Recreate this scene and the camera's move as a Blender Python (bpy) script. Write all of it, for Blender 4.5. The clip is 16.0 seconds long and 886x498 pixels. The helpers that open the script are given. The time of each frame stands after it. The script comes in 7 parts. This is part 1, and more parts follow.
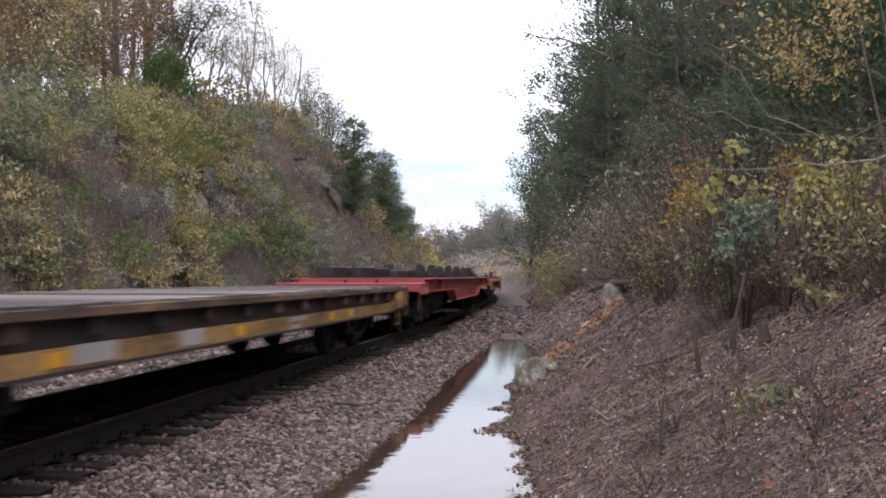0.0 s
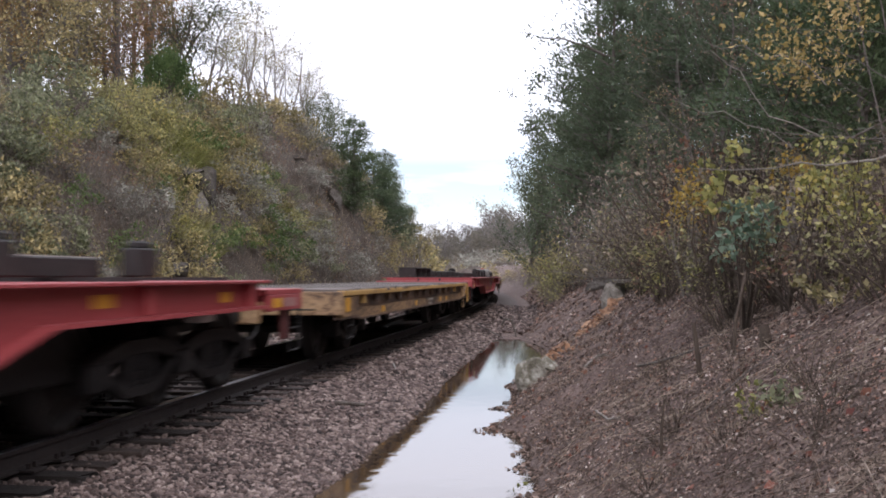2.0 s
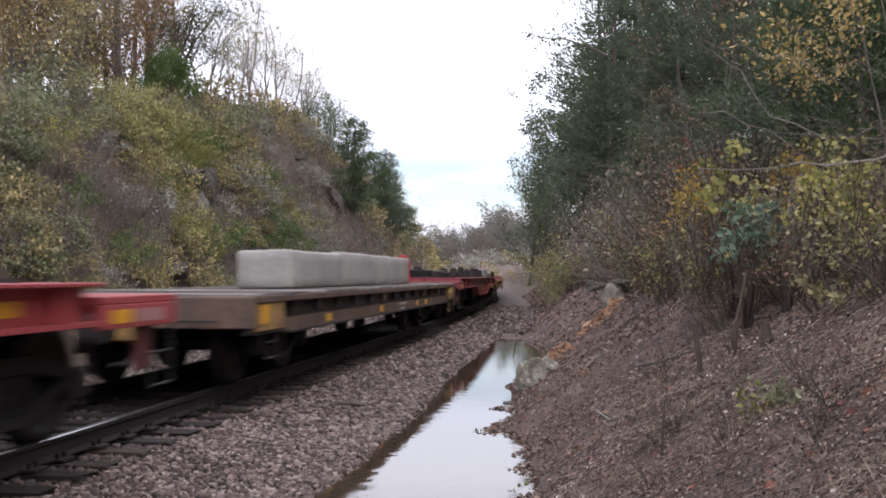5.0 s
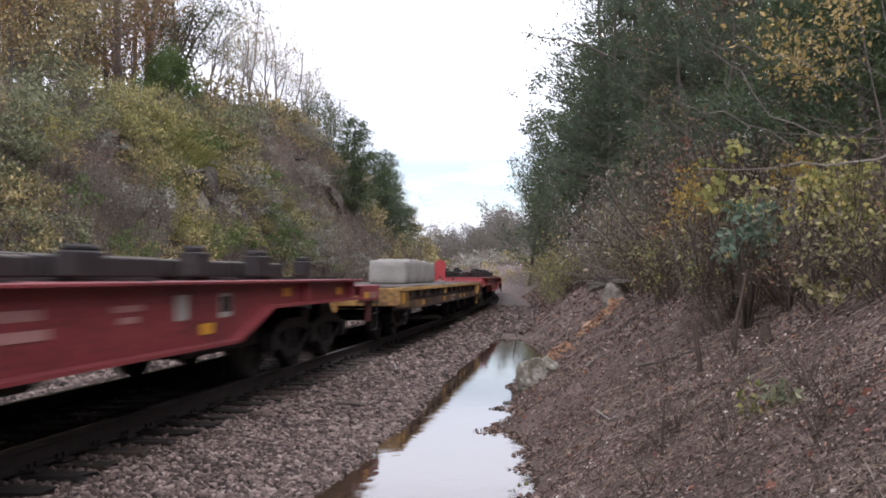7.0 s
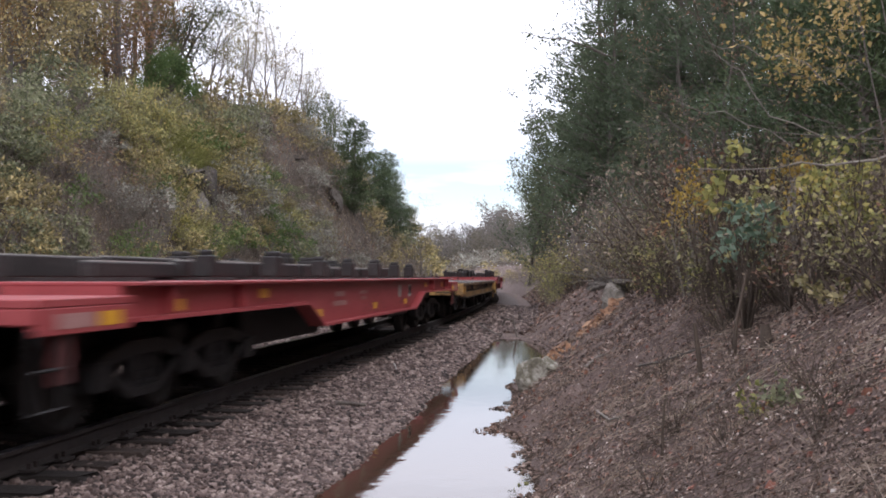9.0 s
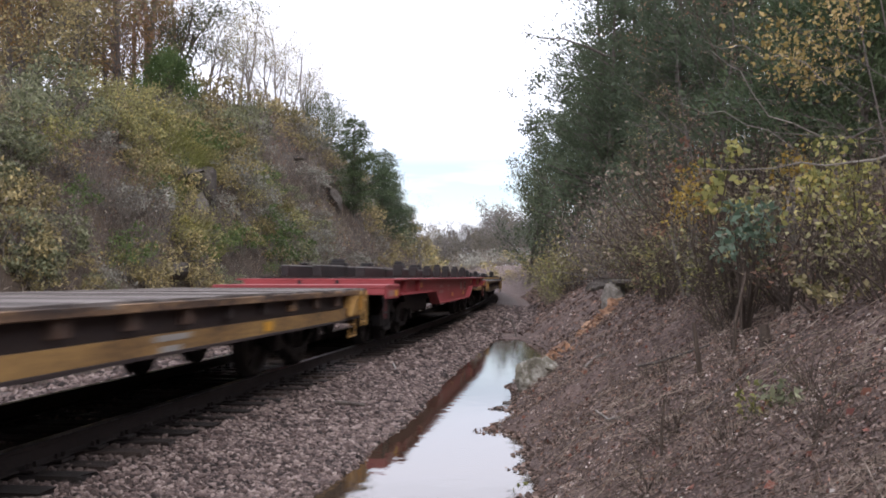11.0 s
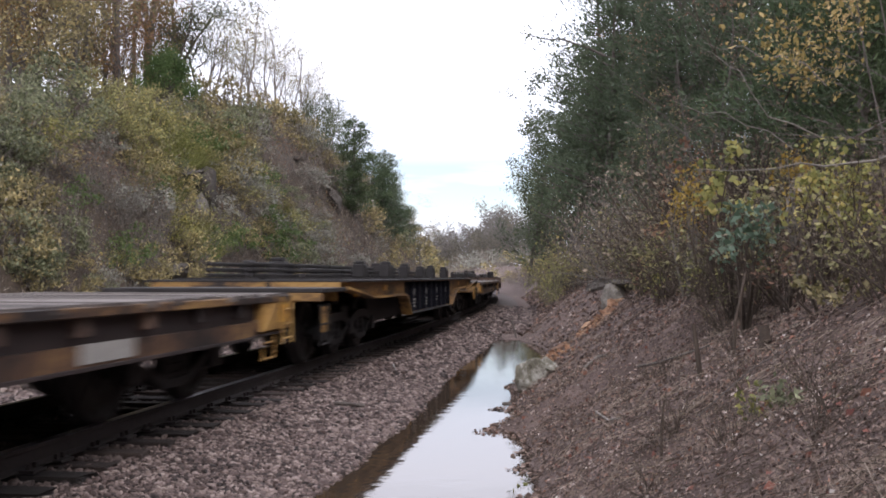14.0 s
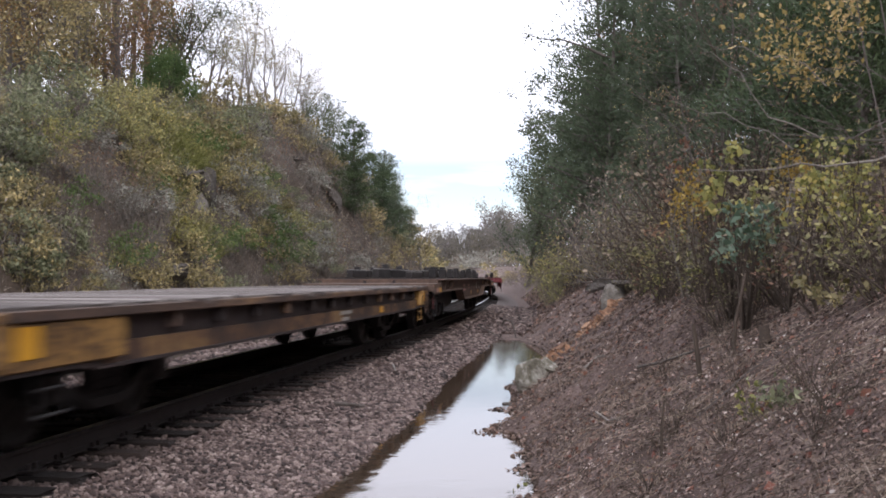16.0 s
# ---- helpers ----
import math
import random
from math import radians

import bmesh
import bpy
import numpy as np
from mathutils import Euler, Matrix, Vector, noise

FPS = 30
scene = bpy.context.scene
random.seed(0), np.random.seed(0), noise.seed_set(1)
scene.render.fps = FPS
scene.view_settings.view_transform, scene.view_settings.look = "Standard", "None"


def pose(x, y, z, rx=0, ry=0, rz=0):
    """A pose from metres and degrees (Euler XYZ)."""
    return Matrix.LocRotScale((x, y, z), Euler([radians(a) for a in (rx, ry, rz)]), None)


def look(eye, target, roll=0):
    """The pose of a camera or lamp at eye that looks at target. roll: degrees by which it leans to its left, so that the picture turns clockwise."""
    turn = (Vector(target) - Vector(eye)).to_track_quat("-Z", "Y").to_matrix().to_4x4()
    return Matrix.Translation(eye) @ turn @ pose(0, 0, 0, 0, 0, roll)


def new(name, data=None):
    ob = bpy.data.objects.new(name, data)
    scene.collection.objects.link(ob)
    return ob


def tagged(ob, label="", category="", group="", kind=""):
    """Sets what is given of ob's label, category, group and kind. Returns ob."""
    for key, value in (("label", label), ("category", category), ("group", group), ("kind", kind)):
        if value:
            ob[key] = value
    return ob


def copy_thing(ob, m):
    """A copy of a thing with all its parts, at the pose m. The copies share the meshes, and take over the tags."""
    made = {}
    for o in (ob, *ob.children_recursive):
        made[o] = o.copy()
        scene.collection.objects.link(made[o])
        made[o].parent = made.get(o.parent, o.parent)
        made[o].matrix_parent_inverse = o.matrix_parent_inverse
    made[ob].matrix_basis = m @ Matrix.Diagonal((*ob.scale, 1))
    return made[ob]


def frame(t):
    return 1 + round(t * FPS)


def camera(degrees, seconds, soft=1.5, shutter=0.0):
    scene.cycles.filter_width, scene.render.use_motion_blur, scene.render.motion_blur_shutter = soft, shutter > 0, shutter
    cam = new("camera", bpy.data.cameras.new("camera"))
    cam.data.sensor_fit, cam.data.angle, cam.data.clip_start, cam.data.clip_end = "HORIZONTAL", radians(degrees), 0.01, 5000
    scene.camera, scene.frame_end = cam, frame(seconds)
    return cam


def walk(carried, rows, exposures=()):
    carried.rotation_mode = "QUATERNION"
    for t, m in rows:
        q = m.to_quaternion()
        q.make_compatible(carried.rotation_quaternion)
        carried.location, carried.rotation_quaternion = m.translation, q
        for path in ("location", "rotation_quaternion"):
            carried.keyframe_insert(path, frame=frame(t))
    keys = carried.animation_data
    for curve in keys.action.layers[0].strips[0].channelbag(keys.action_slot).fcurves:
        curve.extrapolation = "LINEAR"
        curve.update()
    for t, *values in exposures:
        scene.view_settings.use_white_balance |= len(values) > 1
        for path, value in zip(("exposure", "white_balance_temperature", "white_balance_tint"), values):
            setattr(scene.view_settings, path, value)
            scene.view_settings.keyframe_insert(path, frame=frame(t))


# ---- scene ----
# ---------------------------------------------------------------- camera
LENS = 49.5
EYE = (0.0, 0.0, 1.244)
cam = camera(LENS, 16.0, soft=1.8, shutter=0.55)


def aim(dx, dy):
    """Pose of the tripod head, dx and dy in thousandths of a radian to the left and up."""
    yaw = math.radians(8.40) + dx * 0.001
    tilt = math.radians(1.62) + dy * 0.001
    target = (EYE[0] - math.sin(yaw), EYE[1] + math.cos(yaw), EYE[2] + math.tan(tilt))
    return look(EYE, target)


walk(cam, [(0.0, aim(-1.4, 0)), (1.0, aim(-0.9, 0)), (2.0, aim(-0.8, 0)), (3.2, aim(0, 0)), (6.0, aim(0, 0)), (9.0, aim(0, 0)),
           (11.4, aim(-0.8, 0)), (13.4, aim(-0.9, 0.1)), (14.4, aim(-0.9, 1.0)), (16.0, aim(-0.9, 1.0))],
     exposures=[(0.0, 0.0, 6650, 16), (16.0, 0.0, 6650, 16)])

# ---------------------------------------------------------------- world and sun
SUN_ELEV, SUN_AZ = 42.0, 150.0      # azimuth clockwise from +Y
world = bpy.data.worlds.new("overcast_sky")
scene.world = world
world.use_nodes = True
wn, wl = world.node_tree.nodes, world.node_tree.links
wn.clear()
w_out = wn.new("ShaderNodeOutputWorld")
w_bg = wn.new("ShaderNodeBackground")
w_bg.inputs["Strength"].default_value = 0.135
w_sky = wn.new("ShaderNodeTexSky")
w_sky.sky_type = "NISHITA"
w_sky.sun_disc = False
w_sky.sun_elevation = math.radians(SUN_ELEV)
w_sky.sun_rotation = math.radians(SUN_AZ)
w_sky.air_density, w_sky.dust_density, w_sky.ozone_density = 1.0, 0.5, 1.6
w_co = wn.new("ShaderNodeTexCoord")
w_map = wn.new("ShaderNodeMapping")
w_map.inputs["Scale"].default_value = (1.0, 1.0, 7.0)
w_map.inputs["Location"].default_value = (0.35, 0.0, 0.62)
w_noise = wn.new("ShaderNodeTexNoise")
w_noise.inputs["Scale"].default_value = 1.6
w_noise.inputs["Detail"].default_value = 6.0
w_noise.inputs["Roughness"].default_value = 0.55
w_ramp = wn.new("ShaderNodeValToRGB")
w_ramp.color_ramp.elements[0].position, w_ramp.color_ramp.elements[0].color = 0.5, (0.2, 0.2, 0.2, 1)
w_ramp.color_ramp.elements[1].position, w_ramp.color_ramp.elements[1].color = 0.68, (1, 1, 1, 1)
w_mix = wn.new("ShaderNodeMix")
w_mix.data_type = "RGBA"
w_mix.inputs["B"].default_value = (13.2, 14.0, 15.9, 1)
wl.new(w_co.outputs["Generated"], w_map.inputs["Vector"])
wl.new(w_map.outputs["Vector"], w_noise.inputs["Vector"])
# thinner cloud in a low band of the sky
w_sep = wn.new("ShaderNodeSeparateXYZ")
w_band = wn.new("ShaderNodeValToRGB")
for _p, _v in ((0.03, 1.0), (0.055, 0.7), (0.075, 0.12), (0.11, 0.12), (0.14, 0.7), (0.2, 1.0)):
    _e = w_band.color_ramp.elements.new(_p)
    _e.color = (_v, _v, _v, 1)
w_band.color_ramp.elements[0].color = (1, 1, 1, 1)
w_max = wn.new("ShaderNodeMath")
w_max.operation = "MAXIMUM"
wl.new(w_co.outputs["Generated"], w_sep.inputs[0])
wl.new(w_sep.outputs["Z"], w_band.inputs["Fac"])
wl.new(w_noise.outputs["Fac"], w_ramp.inputs["Fac"])
wl.new(w_ramp.outputs["Color"], w_max.inputs[0])
wl.new(w_band.outputs["Color"], w_max.inputs[1])
wl.new(w_max.outputs[0], w_mix.inputs["Factor"])
w_thin = wn.new("ShaderNodeVectorMath")
w_thin.operation = "SCALE"
w_thin.inputs["Scale"].default_value = 0.95
wl.new(w_sky.outputs["Color"], w_thin.inputs[0])
wl.new(w_thin.outputs["Vector"], w_mix.inputs["A"])
wl.new(w_mix.outputs["Result"], w_bg.inputs["Color"])
wl.new(w_bg.outputs["Background"], w_out.inputs["Surface"])

sun_data = bpy.data.lights.new("sun", "SUN")
sun_data.energy, sun_data.angle, sun_data.color = 0.75, math.radians(18), (1.0, 0.96, 0.9)
sun = new("sun", sun_data)
_el, _az = math.radians(SUN_ELEV), math.radians(SUN_AZ)
sun.matrix_world = look((math.sin(_az) * math.cos(_el) * 80, math.cos(_az) * math.cos(_el) * 80, math.sin(_el) * 80), (0, 0, 0))
# ---------------------------------------------------------------- materials
def ramp_node(nt, stops):
    r = nt.nodes.new("ShaderNodeValToRGB")
    e = r.color_ramp.elements
    while len(e) < len(stops):
        e.new(0.5)
    for k, (pos, col) in enumerate(stops):
        e[k].position, e[k].color = pos, (*col, 1)
    return r


def surface(name, stops, scale=4.0, fine=40.0, rough=0.8, metal=0.0, bump=0.3, bump_dist=0.01, vary="", stretch=(1, 1, 1), spec=0.5, amount=0.36):
    """A two-scale noise surface. vary: 'island' or 'object' shifts the tone piece by piece."""
    m = bpy.data.materials.new(name)
    m.use_nodes = True
    nt = m.node_tree
    n, l = nt.nodes, nt.links
    b = n["Principled BSDF"]
    b.inputs["Roughness"].default_value, b.inputs["Metallic"].default_value = rough, metal
    b.inputs["Specular IOR Level"].default_value = spec
    co = n.new("ShaderNodeTexCoord")
    mp = n.new("ShaderNodeMapping")
    mp.inputs["Scale"].default_value = stretch
    l.new(co.outputs["Object"], mp.inputs["Vector"])
    a = n.new("ShaderNodeTexNoise")
    a.inputs["Scale"].default_value, a.inputs["Detail"].default_value, a.inputs["Roughness"].default_value = scale, 5, 0.6
    f = n.new("ShaderNodeTexNoise")
    f.inputs["Scale"].default_value, f.inputs["Detail"].default_value, f.inputs["Roughness"].default_value = fine, 4, 0.65
    l.new(mp.outputs["Vector"], a.inputs["Vector"])
    l.new(mp.outputs["Vector"], f.inputs["Vector"])
    mx = n.new("ShaderNodeMath")
    mx.operation = "MULTIPLY_ADD"
    mx.inputs[1].default_value, mx.inputs[2].default_value = 0.45, 0.0
    l.new(f.outputs["Fac"], mx.inputs[0])
    ad = n.new("ShaderNodeMath")
    ad.operation = "MULTIPLY_ADD"
    ad.inputs[1].default_value = 0.55
    l.new(a.outputs["Fac"], ad.inputs[0])
    l.new(mx.outputs[0], ad.inputs[2])
    src = ad.outputs[0]
    if vary:
        if vary == "island":
            g = n.new("ShaderNodeNewGeometry")
            rnd = g.outputs["Random Per Island"]
        else:
            g = n.new("ShaderNodeObjectInfo")
            rnd = g.outputs["Random"]
        sh = n.new("ShaderNodeMath")
        sh.operation = "MULTIPLY_ADD"
        sh.inputs[1].default_value, sh.inputs[2].default_value = amount, -0.5 * amount
        l.new(rnd, sh.inputs[0])
        sm = n.new("ShaderNodeMath")
        sm.operation = "ADD"
        l.new(src, sm.inputs[0])
        l.new(sh.outputs[0], sm.inputs[1])
        src = sm.outputs[0]
    r = ramp_node(nt, stops)
    l.new(src, r.inputs["Fac"])
    l.new(r.outputs["Color"], b.inputs["Base Color"])
    if bump:
        bp = n.new("ShaderNodeBump")
        bp.inputs["Strength"].default_value, bp.inputs["Distance"].default_value = bump, bump_dist
        l.new(f.outputs["Fac"], bp.inputs["Height"])
        l.new(bp.outputs["Normal"], b.inputs["Normal"])
    return m


def leaf(name, stops, trans=0.3, rough=0.55, gain=1.35, patch=0.9, drift=1.3, speck=0.7):
    """Leaves: a colour for each leaf out of the ramp, with some light passing through."""
    m = bpy.data.materials.new(name)
    m.use_nodes = True
    nt = m.node_tree
    n, l = nt.nodes, nt.links
    b = n["Principled BSDF"]
    b.inputs["Roughness"].default_value = rough
    b.inputs["Specular IOR Level"].default_value = 0.25
    g = n.new("ShaderNodeNewGeometry")
    o = n.new("ShaderNodeObjectInfo")
    a = n.new("ShaderNodeMath")
    a.operation = "MULTIPLY_ADD"
    a.inputs[1].default_value, a.inputs[2].default_value = 0.3, -0.15
    l.new(o.outputs["Random"], a.inputs[0])
    s = n.new("ShaderNodeMath")
    s.operation = "ADD"
    # how far single leaves stray from the plant's own tone
    k = n.new("ShaderNodeMath")
    k.operation = "MULTIPLY_ADD"
    k.inputs[1].default_value, k.inputs[2].default_value = speck, 0.5 - 0.5 * speck
    l.new(g.outputs["Random Per Island"], k.inputs[0])
    l.new(k.outputs[0], s.inputs[0])
    l.new(a.outputs[0], s.inputs[1])
    # drifts of lighter and darker leaves a metre or so across
    co = n.new("ShaderNodeTexCoord")
    d = n.new("ShaderNodeTexNoise")
    d.inputs["Scale"].default_value, d.inputs["Detail"].default_value, d.inputs["Roughness"].default_value = patch, 3, 0.6
    l.new(co.outputs["Object"], d.inputs["Vector"])
    e = n.new("ShaderNodeMath")
    e.operation = "MULTIPLY_ADD"
    e.inputs[1].default_value, e.inputs[2].default_value = drift, -0.5 * drift
    l.new(d.outputs["Fac"], e.inputs[0])
    s2 = n.new("ShaderNodeMath")
    s2.operation = "ADD"
    l.new(s.outputs[0], s2.inputs[0])
    l.new(e.outputs[0], s2.inputs[1])
    s = s2
    r = ramp_node(nt, [(q, tuple(v * gain for v in col)) for q, col in stops])
    l.new(s.outputs[0], r.inputs["Fac"])
    l.new(r.outputs["Color"], b.inputs["Base Color"])
    t = n.new("ShaderNodeBsdfTranslucent")
    l.new(r.outputs["Color"], t.inputs["Color"])
    mx = n.new("ShaderNodeMixShader")
    mx.inputs["Fac"].default_value = trans
    l.new(b.outputs["BSDF"], mx.inputs[1])
    l.new(t.outputs["BSDF"], mx.inputs[2])
    l.new(mx.outputs["Shader"], n["Material Output"].inputs["Surface"])
    return m


M_ground = surface("litter_soil", [(0.3, (0.05, 0.034, 0.029)), (0.5, (0.125, 0.086, 0.073)), (0.68, (0.22, 0.158, 0.136))], 3.0, 45.0, 0.95, bump=0.8, bump_dist=0.03)
M_slope = surface("weathered_slope", [(0.3, (0.022, 0.016, 0.011)), (0.5, (0.065, 0.046, 0.031)), (0.7, (0.15, 0.11, 0.08))], 0.9, 14.0, 0.95, bump=0.9, bump_dist=0.06)
M_bed = surface("ballast_bed", [(0.3, (0.045, 0.035, 0.031)), (0.5, (0.12, 0.095, 0.087)), (0.7, (0.24, 0.205, 0.19))], 9.0, 55.0, 0.95, bump=1.0, bump_dist=0.03)
M_stone = surface("ballast_stone", [(0.18, (0.02, 0.014, 0.012)), (0.4, (0.075, 0.05, 0.043)), (0.58, (0.15, 0.107, 0.094)), (0.76, (0.27, 0.205, 0.18)), (0.9, (0.46, 0.38, 0.33))], 6.0, 60.0, 0.9, bump=0.6, vary="island", amount=0.6)
# stain plus the train's shade over the track, put into one darker stone
M_oily_shaded = surface("oily_shaded_ballast", [(0.25, (0.03, 0.021, 0.018)), (0.5, (0.085, 0.06, 0.052)), (0.75, (0.18, 0.135, 0.118))], 6.0, 60.0, 0.85, bump=0.4, vary="island", amount=0.4)
M_tie = surface("creosoted_wood", [(0.3, (0.008, 0.0055, 0.0045)), (0.55, (0.024, 0.015, 0.012)), (0.75, (0.065, 0.045, 0.036))], 3.0, 30.0, 0.85, bump=0.6, stretch=(0.4, 6, 6), vary="object")
M_rail = surface("rusty_rail", [(0.3, (0.009, 0.007, 0.007)), (0.6, (0.028, 0.02, 0.018))], 6.0, 60.0, 0.85, 0.1, bump=0.3)
M_railtop = surface("polished_rail_head", [(0.3, (0.28, 0.28, 0.29)), (0.7, (0.5, 0.5, 0.51))], 3.0, 30.0, 0.28, 1.0, bump=0.05)
M_rock = surface("limestone", [(0.25, (0.06, 0.05, 0.04)), (0.5, (0.17, 0.15, 0.125)), (0.75, (0.34, 0.31, 0.27))], 1.6, 14.0, 0.9, bump=0.9, bump_dist=0.05)
M_crag = surface("weathered_crag", [(0.28, (0.025, 0.02, 0.016)), (0.5, (0.08, 0.067, 0.055)), (0.72, (0.17, 0.15, 0.13))], 1.4, 11.0, 0.95, bump=1.0, bump_dist=0.08)
M_bark = surface("bark", [(0.3, (0.045, 0.036, 0.03)), (0.55, (0.13, 0.11, 0.095)), (0.75, (0.24, 0.215, 0.19))], 4.0, 30.0, 0.9, bump=0.8, stretch=(4, 4, 0.6))
M_twig = surface("twig", [(0.3, (0.1, 0.085, 0.07)), (0.7, (0.27, 0.24, 0.21))], 5.0, 40.0, 0.85, bump=0.2)
M_red = surface("red_car_paint", [(0.3, (0.12, 0.022, 0.022)), (0.45, (0.275, 0.041, 0.044)), (0.75, (0.365, 0.072, 0.073))], 1.1, 16.0, 0.55, bump=0.15, stretch=(1, 0.5, 2))
M_maroon = surface("maroon_car_paint", [(0.3, (0.07, 0.014, 0.016)), (0.5, (0.2, 0.03, 0.034)), (0.75, (0.27, 0.05, 0.053))], 1.1, 16.0, 0.55, bump=0.15, stretch=(1, 0.5, 2))
M_ochre = surface("worn_orange_yellow_paint", [(0.38, (0.03, 0.018, 0.012)), (0.46, (0.17, 0.09, 0.03)), (0.56, (0.36, 0.2, 0.055)), (0.75, (0.44, 0.275, 0.095))], 0.9, 12.0, 0.6, bump=0.25, stretch=(1, 0.7, 1.6))
M_patchy = surface("patched_yellow_and_rust_paint", [(0.42, (0.014, 0.01, 0.009)), (0.48, (0.06, 0.034, 0.022)), (0.53, (0.19, 0.1, 0.04)), (0.6, (0.32, 0.19, 0.06)), (0.72, (0.4, 0.27, 0.12))], 1.0, 9.0, 0.65, bump=0.25, stretch=(1, 0.8, 1.2))
M_scab = surface("rust_scabbed_yellow_paint", [(0.4, (0.012, 0.009, 0.008)), (0.47, (0.05, 0.028, 0.019)), (0.54, (0.12, 0.062, 0.032)), (0.61, (0.2, 0.115, 0.045)), (0.72, (0.3, 0.2, 0.09))], 1.2, 9.0, 0.65, bump=0.25, stretch=(1, 0.9, 0.8))
M_yel = surface("weathered_yellow_paint", [(0.36, (0.05, 0.03, 0.02)), (0.48, (0.2, 0.115, 0.045)), (0.6, (0.36, 0.215, 0.075)), (0.75, (0.45, 0.3, 0.13))], 1.3, 13.0, 0.6, bump=0.25, stretch=(1, 0.6, 1.6))
M_tan = surface("faded_tan_paint", [(0.4, (0.035, 0.022, 0.017)), (0.47, (0.13, 0.075, 0.042)), (0.54, (0.3, 0.185, 0.095)), (0.66, (0.38, 0.25, 0.14))], 0.8, 12.0, 0.65, bump=0.25, stretch=(1, 0.6, 1.6))
M_rust = surface("rust_streaked_paint", [(0.36, (0.03, 0.02, 0.016)), (0.5, (0.085, 0.05, 0.034)), (0.6, (0.18, 0.105, 0.055)), (0.72, (0.3, 0.19, 0.09))], 1.4, 14.0, 0.7, bump=0.25, stretch=(1, 0.6, 1.6))
M_brown = surface("rusted_brown_paint", [(0.3, (0.035, 0.024, 0.02)), (0.5, (0.1, 0.062, 0.045)), (0.7, (0.2, 0.12, 0.08))], 1.5, 16.0, 0.75, bump=0.3)
M_black = surface("black_car_paint", [(0.3, (0.004, 0.004, 0.007)), (0.6, (0.01, 0.01, 0.015)), (0.8, (0.026, 0.024, 0.03))], 1.6, 18.0, 0.78, bump=0.15, spec=0.15)
M_under = surface("grimy_steel", [(0.3, (0.005, 0.0045, 0.0048)), (0.55, (0.013, 0.011, 0.011)), (0.8, (0.045, 0.039, 0.037))], 3.0, 30.0, 0.7, 0.2, bump=0.3)
M_wheel = surface("wheel_steel", [(0.3, (0.007, 0.006, 0.006)), (0.7, (0.028, 0.024, 0.022))], 5.0, 40.0, 0.6, 0.4, bump=0.2)
M_plank = surface("grey_deck_wood", [(0.3, (0.035, 0.028, 0.024)), (0.52, (0.115, 0.095, 0.085)), (0.75, (0.27, 0.24, 0.22))], 2.5, 30.0, 0.85, bump=0.4, stretch=(0.5, 6, 6), vary="object")
M_rack = surface("dark_rack_steel", [(0.3, (0.008, 0.007, 0.007)), (0.55, (0.022, 0.018, 0.017)), (0.75, (0.07, 0.06, 0.056))], 2.0, 20.0, 0.7, 0.1, bump=0.3)
M_conc = surface("concrete", [(0.3, (0.2, 0.185, 0.165)), (0.55, (0.31, 0.295, 0.27)), (0.8, (0.47, 0.45, 0.42))], 1.5, 25.0, 0.9, bump=0.3)
M_white = surface("glint_white", [(0.3, (0.34, 0.31, 0.3)), (0.7, (0.62, 0.58, 0.56))], 3.0, 30.0, 0.6, bump=0.1)
M_grey = surface("grey_panel", [(0.3, (0.2, 0.19, 0.17)), (0.7, (0.42, 0.4, 0.37))], 2.0, 20.0, 0.7, bump=0.2)
M_amber = surface("amber_reflector", [(0.3, (0.5, 0.23, 0.014)), (0.7, (0.7, 0.36, 0.03))], 4.0, 30.0, 0.4, bump=0.05)
M_disc = surface("red_reel_paint", [(0.3, (0.28, 0.025, 0.028)), (0.7, (0.46, 0.05, 0.055))], 2.0, 20.0, 0.6, bump=0.15)
# rust-brown web, darkened for the shade under the overhanging deck edge
M_web = surface("rusted_shaded_web", [(0.3, (0.01, 0.007, 0.007)), (0.55, (0.03, 0.019, 0.017)), (0.75, (0.085, 0.05, 0.036))], 1.5, 16.0, 0.75, bump=0.3)
M_gold = surface("worn_ochre_edge", [(0.34, (0.12, 0.07, 0.03)), (0.45, (0.4, 0.235, 0.075)), (0.7, (0.54, 0.345, 0.12))], 1.2, 12.0, 0.65, bump=0.25, stretch=(1, 0.5, 1))
M_stencil = surface("dirty_grey_stencil_paint", [(0.3, (0.06, 0.058, 0.06)), (0.5, (0.13, 0.125, 0.125)), (0.7, (0.22, 0.21, 0.205))], 4.0, 30.0, 0.7, bump=0.1)
M_fade = surface("faded_lettering", [(0.3, (0.26, 0.1, 0.09)), (0.7, (0.42, 0.24, 0.22))], 3.0, 30.0, 0.6, bump=0.1)
M_dull = surface("dull_red_step", [(0.3, (0.05, 0.012, 0.012)), (0.7, (0.13, 0.03, 0.028))], 3.0, 30.0, 0.7, bump=0.2)
M_chip = surface("orange_broken_wood", [(0.3, (0.12, 0.055, 0.028)), (0.5, (0.25, 0.125, 0.065)), (0.7, (0.42, 0.26, 0.16))], 5.0, 30.0, 0.9, bump=0.5, vary="object")
M_straw = surface("bleached_straw", [(0.3, (0.16, 0.12, 0.09)), (0.7, (0.4, 0.32, 0.25))], 5.0, 40.0, 0.85, bump=0.1, vary="island", amount=0.4)
M_dead = surface("dead_wood", [(0.3, (0.033, 0.0235, 0.0172)), (0.7, (0.105, 0.0755, 0.055))], 5.0, 40.0, 0.9, bump=0.5, stretch=(4, 4, 0.6))
